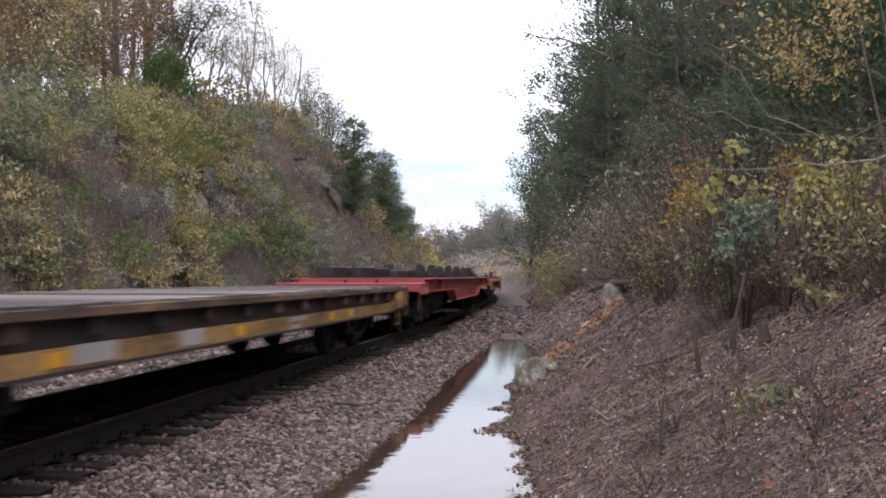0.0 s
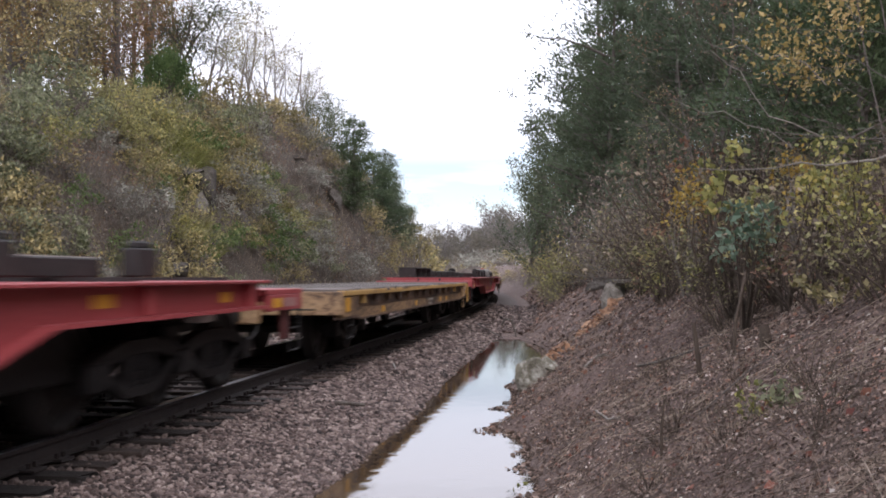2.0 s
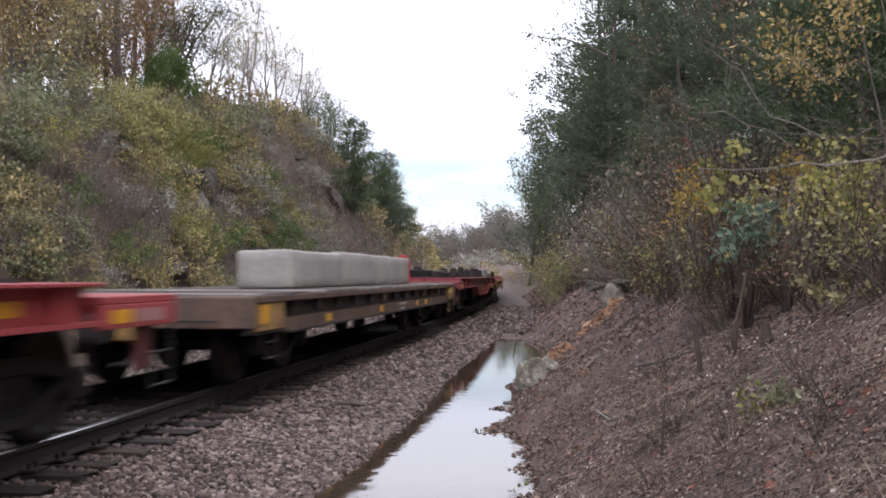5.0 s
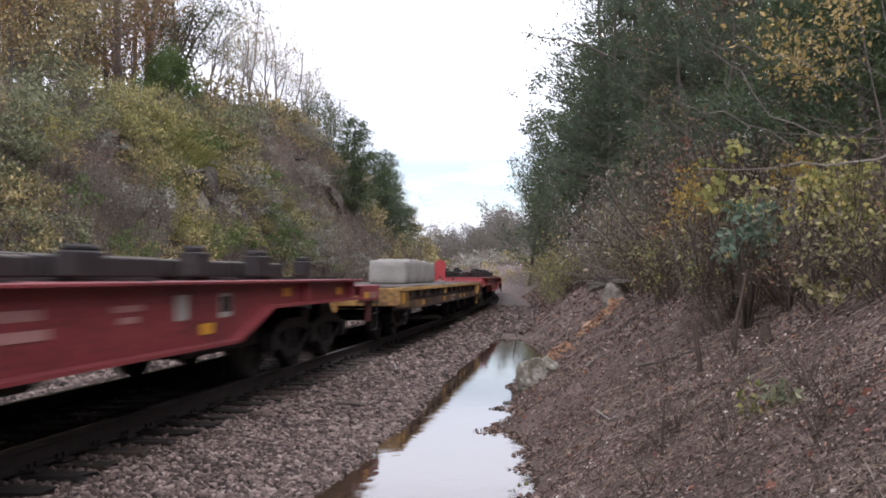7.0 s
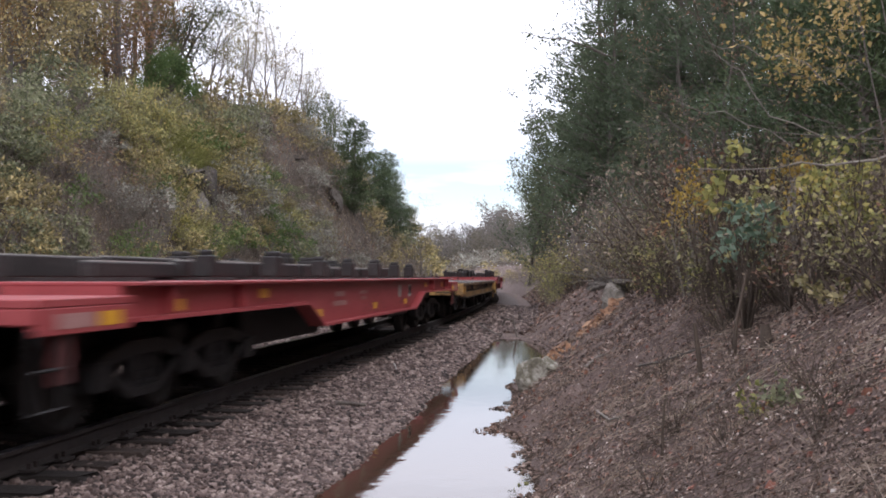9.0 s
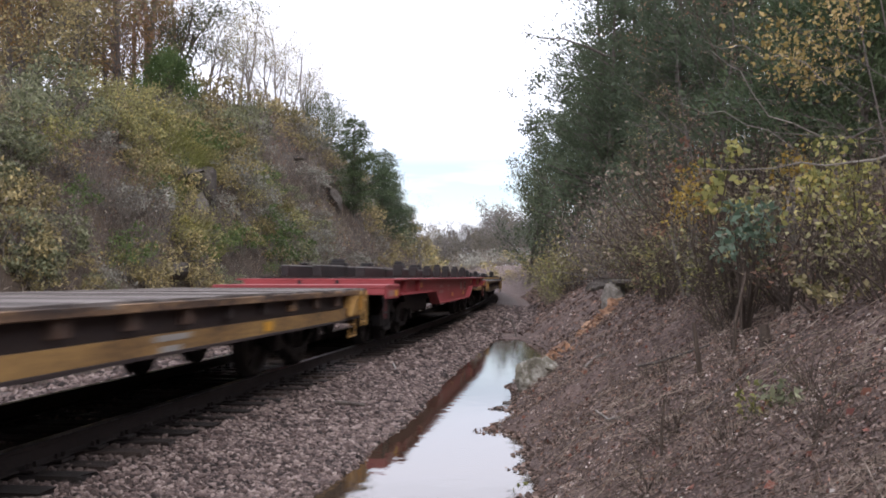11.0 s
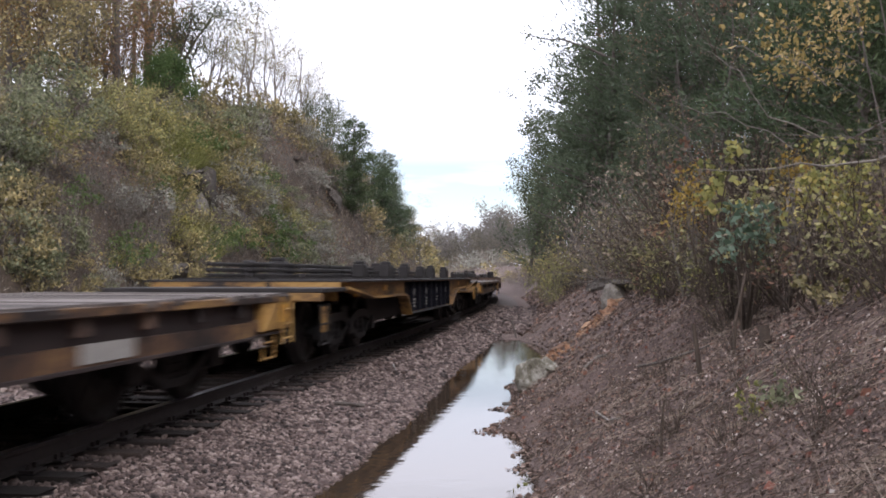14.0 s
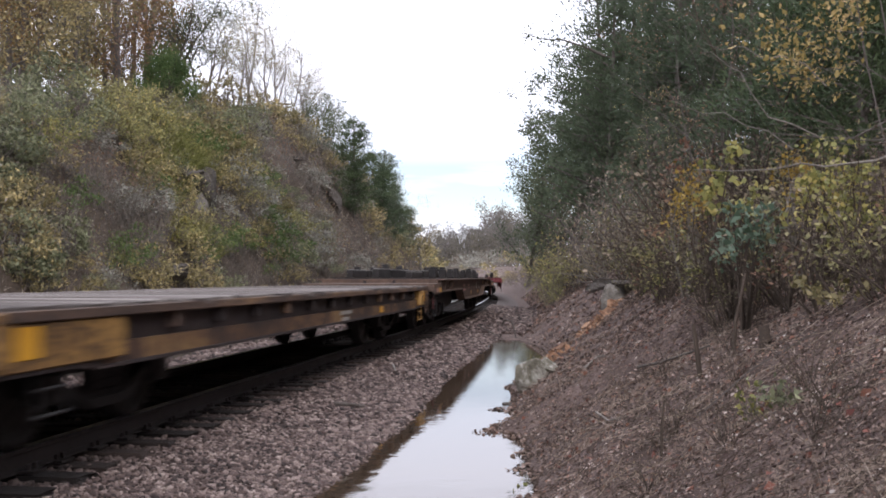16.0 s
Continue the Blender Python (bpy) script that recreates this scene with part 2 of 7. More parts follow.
M_wetrock = surface("olive_stained_limestone", [(0.28, (0.06, 0.054, 0.036)), (0.48, (0.15, 0.135, 0.1)), (0.62, (0.4, 0.38, 0.33))], 3.4, 16.0, 0.85, bump=0.9, bump_dist=0.04)

L_oak = leaf("leaves_grey_green", [(0.0, (0.022, 0.03, 0.018)), (0.4, (0.048, 0.062, 0.036)), (0.8, (0.085, 0.1, 0.06)), (1.0, (0.15, 0.14, 0.06))], gain=1.75, speck=0.5)
L_cedar = leaf("cedar_needles", [(0.0, (0.02, 0.027, 0.016)), (0.5, (0.034, 0.045, 0.027)), (1.0, (0.052, 0.065, 0.038))], 0.25, gain=2.7, patch=0.5, drift=1.4, speck=0.3)
L_holly = leaf("dense_dark_green_leaves", [(0.0, (0.02, 0.035, 0.012)), (0.5, (0.045, 0.072, 0.024)), (1.0, (0.08, 0.11, 0.04))], gain=2.0, speck=0.4)
L_olive = leaf("leaves_olive", [(0.0, (0.055, 0.048, 0.02)), (0.5, (0.118, 0.1, 0.05)), (0.85, (0.188, 0.154, 0.08)), (1.0, (0.27, 0.215, 0.1))], gain=2.15, speck=0.95)
L_green = leaf("leaves_green", [(0.0, (0.03, 0.048, 0.016)), (0.5, (0.064, 0.094, 0.032)), (1.0, (0.12, 0.15, 0.055))], gain=1.75)
L_yellow = leaf("leaves_yellow", [(0.0, (0.14, 0.1, 0.035)), (0.4, (0.24, 0.185, 0.065)), (0.8, (0.35, 0.26, 0.11)), (1.0, (0.42, 0.29, 0.14))], gain=1.3)
L_ygreen = leaf("leaves_yellow_green", [(0.0, (0.07, 0.075, 0.028)), (0.4, (0.15, 0.15, 0.05)), (0.75, (0.24, 0.22, 0.075)), (1.0, (0.33, 0.26, 0.09))], gain=1.55, speck=0.9)
L_orange = leaf("leaves_orange", [(0.0, (0.1, 0.065, 0.03)), (0.5, (0.2, 0.12, 0.05)), (0.8, (0.3, 0.17, 0.055)), (1.0, (0.38, 0.24, 0.085))], gain=1.2, patch=0.45, drift=1.5, speck=0.55)
L_brown = leaf("leaves_brown", [(0.0, (0.06, 0.045, 0.036)), (0.5, (0.135, 0.104, 0.084)), (0.85, (0.22, 0.18, 0.145)), (1.0, (0.34, 0.29, 0.23))], gain=1.4, speck=1.0)
L_grey = leaf("leaves_seed_grey", [(0.0, (0.11, 0.105, 0.085)), (0.5, (0.2, 0.195, 0.165)), (1.0, (0.33, 0.32, 0.27))], gain=1.5, speck=1.0)
# far foliage: distance haze is put into these paler leaf colours
L_far = leaf("haze_paled_far_leaves", [(0.0, (0.06, 0.056, 0.045)), (0.5, (0.095, 0.086, 0.066)), (1.0, (0.15, 0.13, 0.09))], 0.4, gain=1.95, patch=0.12, speck=0.4)
L_farg = leaf("haze_paled_grey_leaves", [(0.0, (0.065, 0.06, 0.056)), (0.5, (0.1, 0.092, 0.084)), (1.0, (0.15, 0.135, 0.12))], 0.4, gain=1.95, patch=0.12, speck=0.4)
L_litter = leaf("fallen_leaves", [(0.0, (0.04, 0.028, 0.024)), (0.3, (0.1, 0.07, 0.058)), (0.65, (0.17, 0.122, 0.1)), (0.85, (0.24, 0.178, 0.148)), (0.9, (0.25, 0.125, 0.085)), (0.94, (0.25, 0.17, 0.135)), (0.98, (0.36, 0.29, 0.25)), (1.0, (0.42, 0.35, 0.31))], 0.1, 0.7, 1.42, 1.3, 0.8, 1.0)
L_grass = leaf("dry_grass", [(0.0, (0.075, 0.058, 0.047)), (0.5, (0.155, 0.125, 0.1)), (1.0, (0.27, 0.225, 0.185))], 0.2, gain=1.1)
L_ggrass = leaf("green_grass", [(0.0, (0.06, 0.065, 0.02)), (0.5, (0.12, 0.125, 0.04)), (1.0, (0.19, 0.18, 0.07))], 0.25, gain=1.9)
L_blue = leaf("leaves_grey_green_broad", [(0.0, (0.04, 0.062, 0.038)), (0.5, (0.085, 0.125, 0.085)), (1.0, (0.17, 0.22, 0.165))], gain=1.4)
L_sage = leaf("leaves_sage", [(0.0, (0.05, 0.055, 0.03)), (0.5, (0.11, 0.118, 0.068)), (1.0, (0.19, 0.195, 0.115))], gain=1.75, speck=1.0)
L_slopey = leaf("leaves_dull_yellow_green", [(0.0, (0.075, 0.07, 0.035)), (0.5, (0.135, 0.127, 0.058)), (0.85, (0.2, 0.185, 0.075)), (1.0, (0.3, 0.235, 0.09))], gain=2.3, speck=0.95)
L_amber = leaf("leaves_amber", [(0.0, (0.15, 0.1, 0.025)), (0.5, (0.29, 0.195, 0.045)), (1.0, (0.4, 0.3, 0.09))])
L_copper = leaf("leaves_copper", [(0.0, (0.14, 0.075, 0.05)), (0.5, (0.26, 0.15, 0.1)), (1.0, (0.36, 0.22, 0.14))], gain=1.1)
L_pine = leaf("pine_needles", [(0.0, (0.016, 0.024, 0.013)), (0.5, (0.028, 0.04, 0.02)), (1.0, (0.05, 0.065, 0.03))], 0.25, gain=2.7, speck=0.35)
L_stem = leaf("dead_stems", [(0.0, (0.08, 0.057, 0.046)), (0.6, (0.19, 0.143, 0.115)), (1.0, (0.36, 0.29, 0.23))], 0.1)
L_russet = leaf("russet_fallen_leaves", [(0.0, (0.1, 0.035, 0.028)), (0.5, (0.17, 0.064, 0.045)), (1.0, (0.26, 0.13, 0.085))], 0.1, 0.7, 1.1, speck=1.0)
L_pale = leaf("bleached_leaf_scraps", [(0.0, (0.3, 0.25, 0.21)), (1.0, (0.55, 0.5, 0.45))], 0.1, 0.7, 1.0, speck=1.0)
L_dim = leaf("dull_brown_leaves", [(0.0, (0.03, 0.024, 0.018)), (0.5, (0.065, 0.052, 0.038)), (0.9, (0.11, 0.088, 0.06)), (1.0, (0.15, 0.12, 0.085))], gain=2.5, speck=0.9)
L_dimgreen = leaf("dull_olive_leaves", [(0.0, (0.035, 0.034, 0.018)), (0.5, (0.075, 0.07, 0.034)), (0.9, (0.12, 0.108, 0.05)), (1.0, (0.17, 0.15, 0.07))], gain=2.5, speck=0.9)
# ---------------------------------------------------------------- land
TRACK_U, WATER_Z = -4.85, -0.43
TRACK_Z = 0.0          # top of the rails


def bend(y):
    """Sideways shift of the whole cutting: straight, then a curve to the left, then straight again."""
    y0, y1, k = 16.3, 140.0, 1046.0
    if y <= y0:
        return 0.0
    if y <= y1:
        return -((y - y0) ** 2) / k
    return -((y1 - y0) ** 2) / k - 2 * (y1 - y0) / k * (y - y1)


def bend_slope(y):
    y0, y1, k = 16.3, 140.0, 1046.0
    return 0.0 if y <= y0 else -2 * (min(y, y1) - y0) / k


def smooth(a, b, v):
    t = min(1.0, max(0.0, (v - a) / (b - a)))
    return t * t * (3 - 2 * t)


def lerp_table(table, v):
    if v <= table[0][0]:
        return table[0][1]
    for (a, p), (b, q) in zip(table, table[1:]):
        if v <= b:
            return p + (q - p) * (v - a) / (b - a)
    return table[-1][1]


RIDGE = [(-20, 4.0), (10, 4.6), (23, 5.7), (39, 8.3), (48, 9.6), (60, 10.4), (110, 10.4), (160, 6.0), (260, 4.0)]
TOE_L, TOE_R = -9.3, [(-5, -0.21), (5.5, -0.24), (7.2, -0.38), (8.35, -0.5), (9.9, -0.68), (10.3, -0.78), (10.6, -1.08), (10.9, -1.08), (11.2, -0.84), (12.3, -0.95), (13.5, -1.05), (14.9, -1.2), (16.3, -1.0), (18.8, -0.8), (21, -0.82), (23.5, -1.1), (26, -1.7), (60, -1.75)]


def height(u, y):
    """Ground height at the sideways distance u from the camera's line and y along the cutting."""
    n1 = noise.noise(Vector((u * 0.35, y * 0.35, 3.1)))
    n2 = noise.noise(Vector((u * 1.3, y * 1.3, 8.4)))
    if u < TOE_L + 1.2:
        w = TOE_L - u
        top = lerp_table(RIDGE, y)
        run = 2.0 + top * 0.42
        f = min(1.0, max(0.0, w / run))
        rise = 0.25 * f + 0.75 * (f ** 0.85) if f < 1 else 1.0
        z = -0.6 + (top + 0.6) * rise
        if w > run:
            z += 0.09 * min(w - run, 60)
        z += (0.55 * n1 + 0.22 * n2) * min(1.0, max(0.0, w) / 2.0)
        ledge = noise.noise(Vector((u * 0.12, y * 0.16, 20.0)))
        z += 0.5 * ledge * min(1.0, max(0, w) / 3.0)
        return z + 0.05 * n2
    toe = lerp_table(TOE_R, y) + 0.08 + 0.1 * noise.noise(Vector((0.0, y * 1.7, 4.4)))
    if u < TRACK_U:                                    # far side of the bed
        d = TRACK_U - u
        z = -0.25 - 0.13 * max(0.0, d - 1.6)
        return z + 0.05 * n1 * smooth(1.75, 2.6, d)
    if u < toe:                                        # near shoulder and ditch
        d = u - TRACK_U
        foot = 2.78 - 0.28 * smooth(11, 18, y) + 0.1 * noise.noise(Vector((1.0, y * 0.9, 2.0)))
        z = -0.245 - 0.185 / max(0.3, foot - 1.4) * max(0.0, min(d, foot) - 1.4) - 0.45 * max(0.0, d - foot)
        floor_z = -0.66 + 0.05 * n1
        floor_z += 0.3 * smooth(23.0, 27.0, y)
        z = max(z, floor_z)
        edge = smooth(0.2, 0.0, toe - u)
        return z + edge * max(0.0, WATER_Z - z)
    w = u - toe
    z = 0.66 * w if w < 5 else 3.3 + 0.85 * (w - 5) if w < 12 else 3.3 + 5.95 + 0.15 * (w - 12)
    z = WATER_Z + z * (1 - 0.6 * smooth(60, 150, y))
    z += (0.20 * n1 + 0.10 * n2) * min(1.0, w / 1.0)
    return z


def spot(u, y, dz=0.0):
    """World point on the ground."""
    return Vector((u + bend(y), y, height(u, y) + dz))


def steps(*spans):
    out = [spans[0][0]]
    for a, b, d in spans:
        k = max(1, round((b - a) / d))
        out += [a + (b - a) * (j + 1) / k for j in range(k)]
    return out


def mesh_object(name, verts, faces, materials, smooth_faces=True, index=None):
    me = bpy.data.meshes.new(name)
    me.from_pydata([tuple(v) for v in verts], [], faces)
    for m in materials if isinstance(materials, (list, tuple)) else [materials]:
        me.materials.append(m)
    if index is not None:
        me.polygons.foreach_set("material_index", index)
    me.polygons.foreach_set("use_smooth", [smooth_faces] * len(me.polygons))
    me.update()
    return new(name, me)


def build_ground():
    us = steps((-1500, -300, 240), (-300, -60, 40), (-60, -24, 3), (-24, -14, 0.6), (-14, -7, 0.35), (-7, -4, 0.4), (-4, -2.9, 0.2), (-2.9, 4, 0.14), (4, 14, 0.5), (14, 60, 3), (60, 300, 40), (300, 1500, 240))
    ys = steps((-60, -6, 6), (-6, 4, 0.8), (4, 32, 0.22), (32, 70, 0.6), (70, 180, 2), (180, 400, 20), (400, 2000, 200))
    verts, faces, idx = [], [], []
    for y in ys:
        for u in us:
            z = height(u, y) if abs(u) < 300 else height(math.copysign(300, u), y)
            verts.append((u + bend(y), y, z))
    nu = len(us)
    for j in range(len(ys) - 1):
        for i in range(nu - 1):
            faces.append((j * nu + i, j * nu + i + 1, (j + 1) * nu + i + 1, (j + 1) * nu + i))
            uc = 0.5 * (us[i] + us[i + 1])
            idx.append(2 if -9.0 < uc < -2.35 else 1 if uc <= -9.0 else 0)
    g = mesh_object("ground", verts, faces, [M_ground, M_slope, M_bed], True, idx)
    tagged(g, "leaf-strewn railway cutting with gravel bed and rough earth banks", "ground", kind="structure")


build_ground()


def build_water():
    m = bpy.data.materials.new("muddy_water")
    m.use_nodes = True
    nt = m.node_tree
    b = nt.nodes["Principled BSDF"]
    b.inputs["Base Color"].default_value = (0.055, 0.038, 0.026, 1)
    b.inputs["IOR"].default_value = 1.4
    b.inputs["Specular Tint"].default_value = (0.9, 0.96, 1.0, 1)
    b.inputs["Specular IOR Level"].default_value = 1.0
    co = nt.nodes.new("ShaderNodeTexCoord")
    ns = nt.nodes.new("ShaderNodeTexNoise")
    ns.inputs["Scale"].default_value, ns.inputs["Detail"].default_value = 4.0, 3
    # cat's paws: patches where the air just ruffles the surface
    rf = nt.nodes.new("ShaderNodeTexNoise")
    rf.inputs["Scale"].default_value, rf.inputs["Detail"].default_value = 0.35, 2
    mr = nt.nodes.new("ShaderNodeMapRange")
    mr.inputs["From Min"].default_value, mr.inputs["From Max"].default_value = 0.42, 0.58
    mr.inputs["To Min"].default_value, mr.inputs["To Max"].default_value = 0.015, 0.045
    nt.links.new(co.outputs["Object"], rf.inputs["Vector"])
    nt.links.new(rf.outputs["Fac"], mr.inputs["Value"])
    nt.links.new(mr.outputs["Result"], b.inputs["Roughness"])
    bp = nt.nodes.new("ShaderNodeBump")
    bp.inputs["Strength"].default_value, bp.inputs["Distance"].default_value = 0.16, 0.012
    nt.links.new(co.outputs["Object"], ns.inputs["Vector"])
    nt.links.new(ns.outputs["Fac"], bp.inputs["Height"])
    nt.links.new(bp.outputs["Normal"], b.inputs["Normal"])
    ys = steps((-60.0, 0.0, 6.0), (0.0, 40.0, 1.0))
    verts, faces = [], []
    for y in ys:
        verts += [(-3.4 + bend(y), y, WATER_Z), (0.3 + bend(y), y, WATER_Z)]
    for j in range(len(ys) - 1):
        faces.append((2 * j, 2 * j + 1, 2 * j + 3, 2 * j + 2))
    w = mesh_object("water", verts, faces, m)
    tagged(w, "still muddy puddle in the ditch reflecting the pale sky", "water", kind="structure")


build_water()
# ---------------------------------------------------------------- mesh helpers
def box(bm, x0, x1, y0, y1, z0, z1, bevel=0.0, mat=0):
    """A box with optional chamfered edges, added to bm."""
    r = bmesh.ops.create_cube(bm, size=1.0)
    vs = r["verts"]
    for v in vs:
        v.co = Vector((x0 + (v.co.x + 0.5) * (x1 - x0), y0 + (v.co.y + 0.5) * (y1 - y0), z0 + (v.co.z + 0.5) * (z1 - z0)))
    fs = {f for v in vs for f in v.link_faces}
    for f in fs:
        f.material_index = mat
    if bevel:
        es = {e for v in vs for e in v.link_edges}
        bmesh.ops.bevel(bm, geom=list(es), offset=bevel, segments=1, affect="EDGES", profile=0.5)


def prism(bm, outline, x0, x1, mat=0, bevel=0.0):
    """Extrudes an outline of (y, z) points from x0 to x1."""
    a = [bm.verts.new((x0, y, z)) for y, z in outline]
    b = [bm.verts.new((x1, y, z)) for y, z in outline]
    k = len(outline)
    fs = [bm.faces.new(a), bm.faces.new(list(reversed(b)))]
    for i in range(k):
        fs.append(bm.faces.new((a[i], b[i], b[(i + 1) % k], a[(i + 1) % k])))
    for f in fs:
        f.material_index = mat
    bmesh.ops.recalc_face_normals(bm, faces=fs)
    if bevel:
        bmesh.ops.bevel(bm, geom=list({e for f in fs for e in f.edges}), offset=bevel, segments=1, affect="EDGES", profile=0.5)


def drum(bm, centre, axis, rings, sides=20, mat=0):
    """A turned body: rings of (distance along axis, radius) round centre."""
    axis = Vector(axis).normalized()
    side = axis.orthogonal().normalized()
    up = axis.cross(side)
    loops = []
    for d, r in rings:
        loops.append([bm.verts.new(Vector(centre) + axis * d + (side * math.cos(2 * math.pi * k / sides) + up * math.sin(2 * math.pi * k / sides)) * r) for k in range(sides)])
    fs = [bm.faces.new(list(reversed(loops[0]))), bm.faces.new(loops[-1])]
    for p, q in zip(loops, loops[1:]):
        for k in range(sides):
            fs.append(bm.faces.new((p[k], p[(k + 1) % sides], q[(k + 1) % sides], q[k])))
    for f in fs:
        f.material_index = mat
        f.smooth = sides > 10 and len(f.verts) == 4
    bmesh.ops.recalc_face_normals(bm, faces=fs)


def tube(bm, path, radius, sides=6, mat=0):
    """A round bar along a path of points."""
    pts = [Vector(p) for p in path]
    loops = []
    for i, p in enumerate(pts):
        d = (pts[min(i + 1, len(pts) - 1)] - pts[max(i - 1, 0)]).normalized()
        s = d.orthogonal().normalized() if abs(d.z) > 0.9 else d.cross(Vector((0, 0, 1))).normalized()
        t = d.cross(s)
        loops.append([bm.verts.new(p + (s * math.cos(2 * math.pi * k / sides) + t * math.sin(2 * math.pi * k / sides)) * radius) for k in range(sides)])
    fs = [bm.faces.new(loops[0]), bm.faces.new(list(reversed(loops[-1])))]
    for p, q in zip(loops, loops[1:]):
        for k in range(sides):
            fs.append(bm.faces.new((p[k], q[k], q[(k + 1) % sides], p[(k + 1) % sides])))
    for f in fs:
        f.material_index = mat
    bmesh.ops.recalc_face_normals(bm, faces=fs)


def part(name, bm, material, parent, label=""):
    """Links a bmesh (or a mesh) as one object under a thing or a part."""
    if isinstance(bm, bmesh.types.BMesh):
        me = bpy.data.meshes.new(name)
        bm.to_mesh(me)
        bm.free()
        for m in material if isinstance(material, (list, tuple)) else [material]:
            me.materials.append(m)
    else:
        me = bm
    ob = new(name, me)
    ob.parent = parent
    if label:
        ob["label"] = label
    return ob


# ---------------------------------------------------------------- railway track
def rail_pose(s, lift=0.0, off=0.0):
    """Pose on the track at s along it; off is sideways from its middle."""
    a = bend_slope(s)
    return pose(TRACK_U + bend(s), s, lift, rz=math.degrees(-math.atan(a))) @ Matrix.Translation((off, 0, 0))


def build_track():
    track = tagged(new("railway_track"), "single railway track with worn steel rails on dark wooden ties", "railway track")
    for side in (-1, 1):
        # flat-bottom rail: foot, web, head
        prof = [(-0.07, -0.17), (0.07, -0.17), (0.07, -0.158), (0.012, -0.14), (0.009, -0.05), (0.036, -0.04), (0.036, -0.008), (0.028, 0.0),
                (-0.028, 0.0), (-0.036, -0.008), (-0.036, -0.04), (-0.009, -0.05), (-0.012, -0.14), (-0.07, -0.158)]
        ss = steps((-12, 20, 4), (20, 190, 2.0))
        verts, faces, idx = [], [], []
        k = len(prof)
        for s in ss:
            m = rail_pose(s, TRACK_Z, side * 0.753)
            verts += [m @ Vector((px, 0, pz)) for px, pz in prof]
        for j in range(len(ss) - 1):
            for i in range(k):
                faces.append((j * k + i, (j + 1) * k + i, (j + 1) * k + (i + 1) % k, j * k + (i + 1) % k))
                idx.append(1 if i in (6, 7, 8) else 0)
        r = mesh_object("rail", verts, faces, [M_rail, M_railtop], False, idx)
        r.parent = track
    # ties: three slightly different worn meshes shared by all
    rnd = random.Random(5)
    meshes = []
    for v in range(4):
        bm = bmesh.new()
        box(bm, -1.295, 1.295, -0.112, 0.112, -0.36, -0.185, 0.012)
        for vert in bm.verts:
            vert.co += Vector((rnd.uniform(-0.03, 0.03) if abs(vert.co.x) > 1 else 0, rnd.uniform(-0.012, 0.012), rnd.uniform(-0.012, 0.006)))
        me = bpy.data.meshes.new("tie")
        bm.to_mesh(me)
        bm.free()
        me.materials.append(M_tie)
        meshes.append(me)
    bm = bmesh.new()
    box(bm, -0.17, 0.17, -0.09, 0.09, -0.187, -0.165)
    for ex in (-0.1, 0.1):
        for ey in (-0.045, 0.045):
            box(bm, ex - 0.014, ex + 0.014, ey - 0.014, ey + 0.014, -0.165, -0.125)
    plate = bpy.data.meshes.new("tie_plate")
    bm.to_mesh(plate)
    bm.free()
    plate.materials.append(M_rail)
    s = -6.0
    for count in range(300):
        t = part("tie", meshes[rnd.randrange(4)], None, track)
        t.matrix_basis = rail_pose(s, rnd.uniform(-0.012, 0.004), rnd.uniform(-0.05, 0.05)) @ pose(0, 0, 0, rz=rnd.uniform(-1.5, 1.5))
        if 3 < s < 26:
            for side in (-1, 1):
                pl = part("tie_plate", plate, None, t)
                pl.location = (side * 0.753, 0, 0.012)
        s += 0.5 + rnd.uniform(-0.035, 0.035)


build_track()
# ---------------------------------------------------------------- train
SPEED = 13.93
MOVERS = []            # (thing, place along the track at the start)
WHEELS = []            # (wheelset, y, z)


def wheelset_mesh():
    bm = bmesh.new()
    for side in (-1, 1):
        c = (side * 0.753, 0, 0)
        drum(bm, c, (side, 0, 0), [(-0.085, 0.482), (-0.055, 0.482), (-0.05, 0.46), (0.062, 0.454), (0.062, 0.39), (0.03, 0.37), (0.02, 0.2), (0.06, 0.16), (0.075, 0.1)], 18)
        # holes in the plate shown as raised bosses, so that the turning can be seen
        for k in range(3):
            a = 2 * math.pi * k / 3
            drum(bm, (side * 0.775, 0.29 * math.cos(a), 0.29 * math.sin(a)), (side, 0, 0), [(0, 0.045), (0.02, 0.035)], 8)
    drum(bm, (0, 0, 0), (1, 0, 0), [(-1.06, 0.075), (-0.8, 0.085), (-0.5, 0.08), (0.5, 0.08), (0.8, 0.085), (1.06, 0.075)], 10)
    me = bpy.data.meshes.new("wheelset")
    bm.to_mesh(me)
    bm.free()
    me.materials.append(M_wheel)
    return me


WHEELSET = wheelset_mesh()


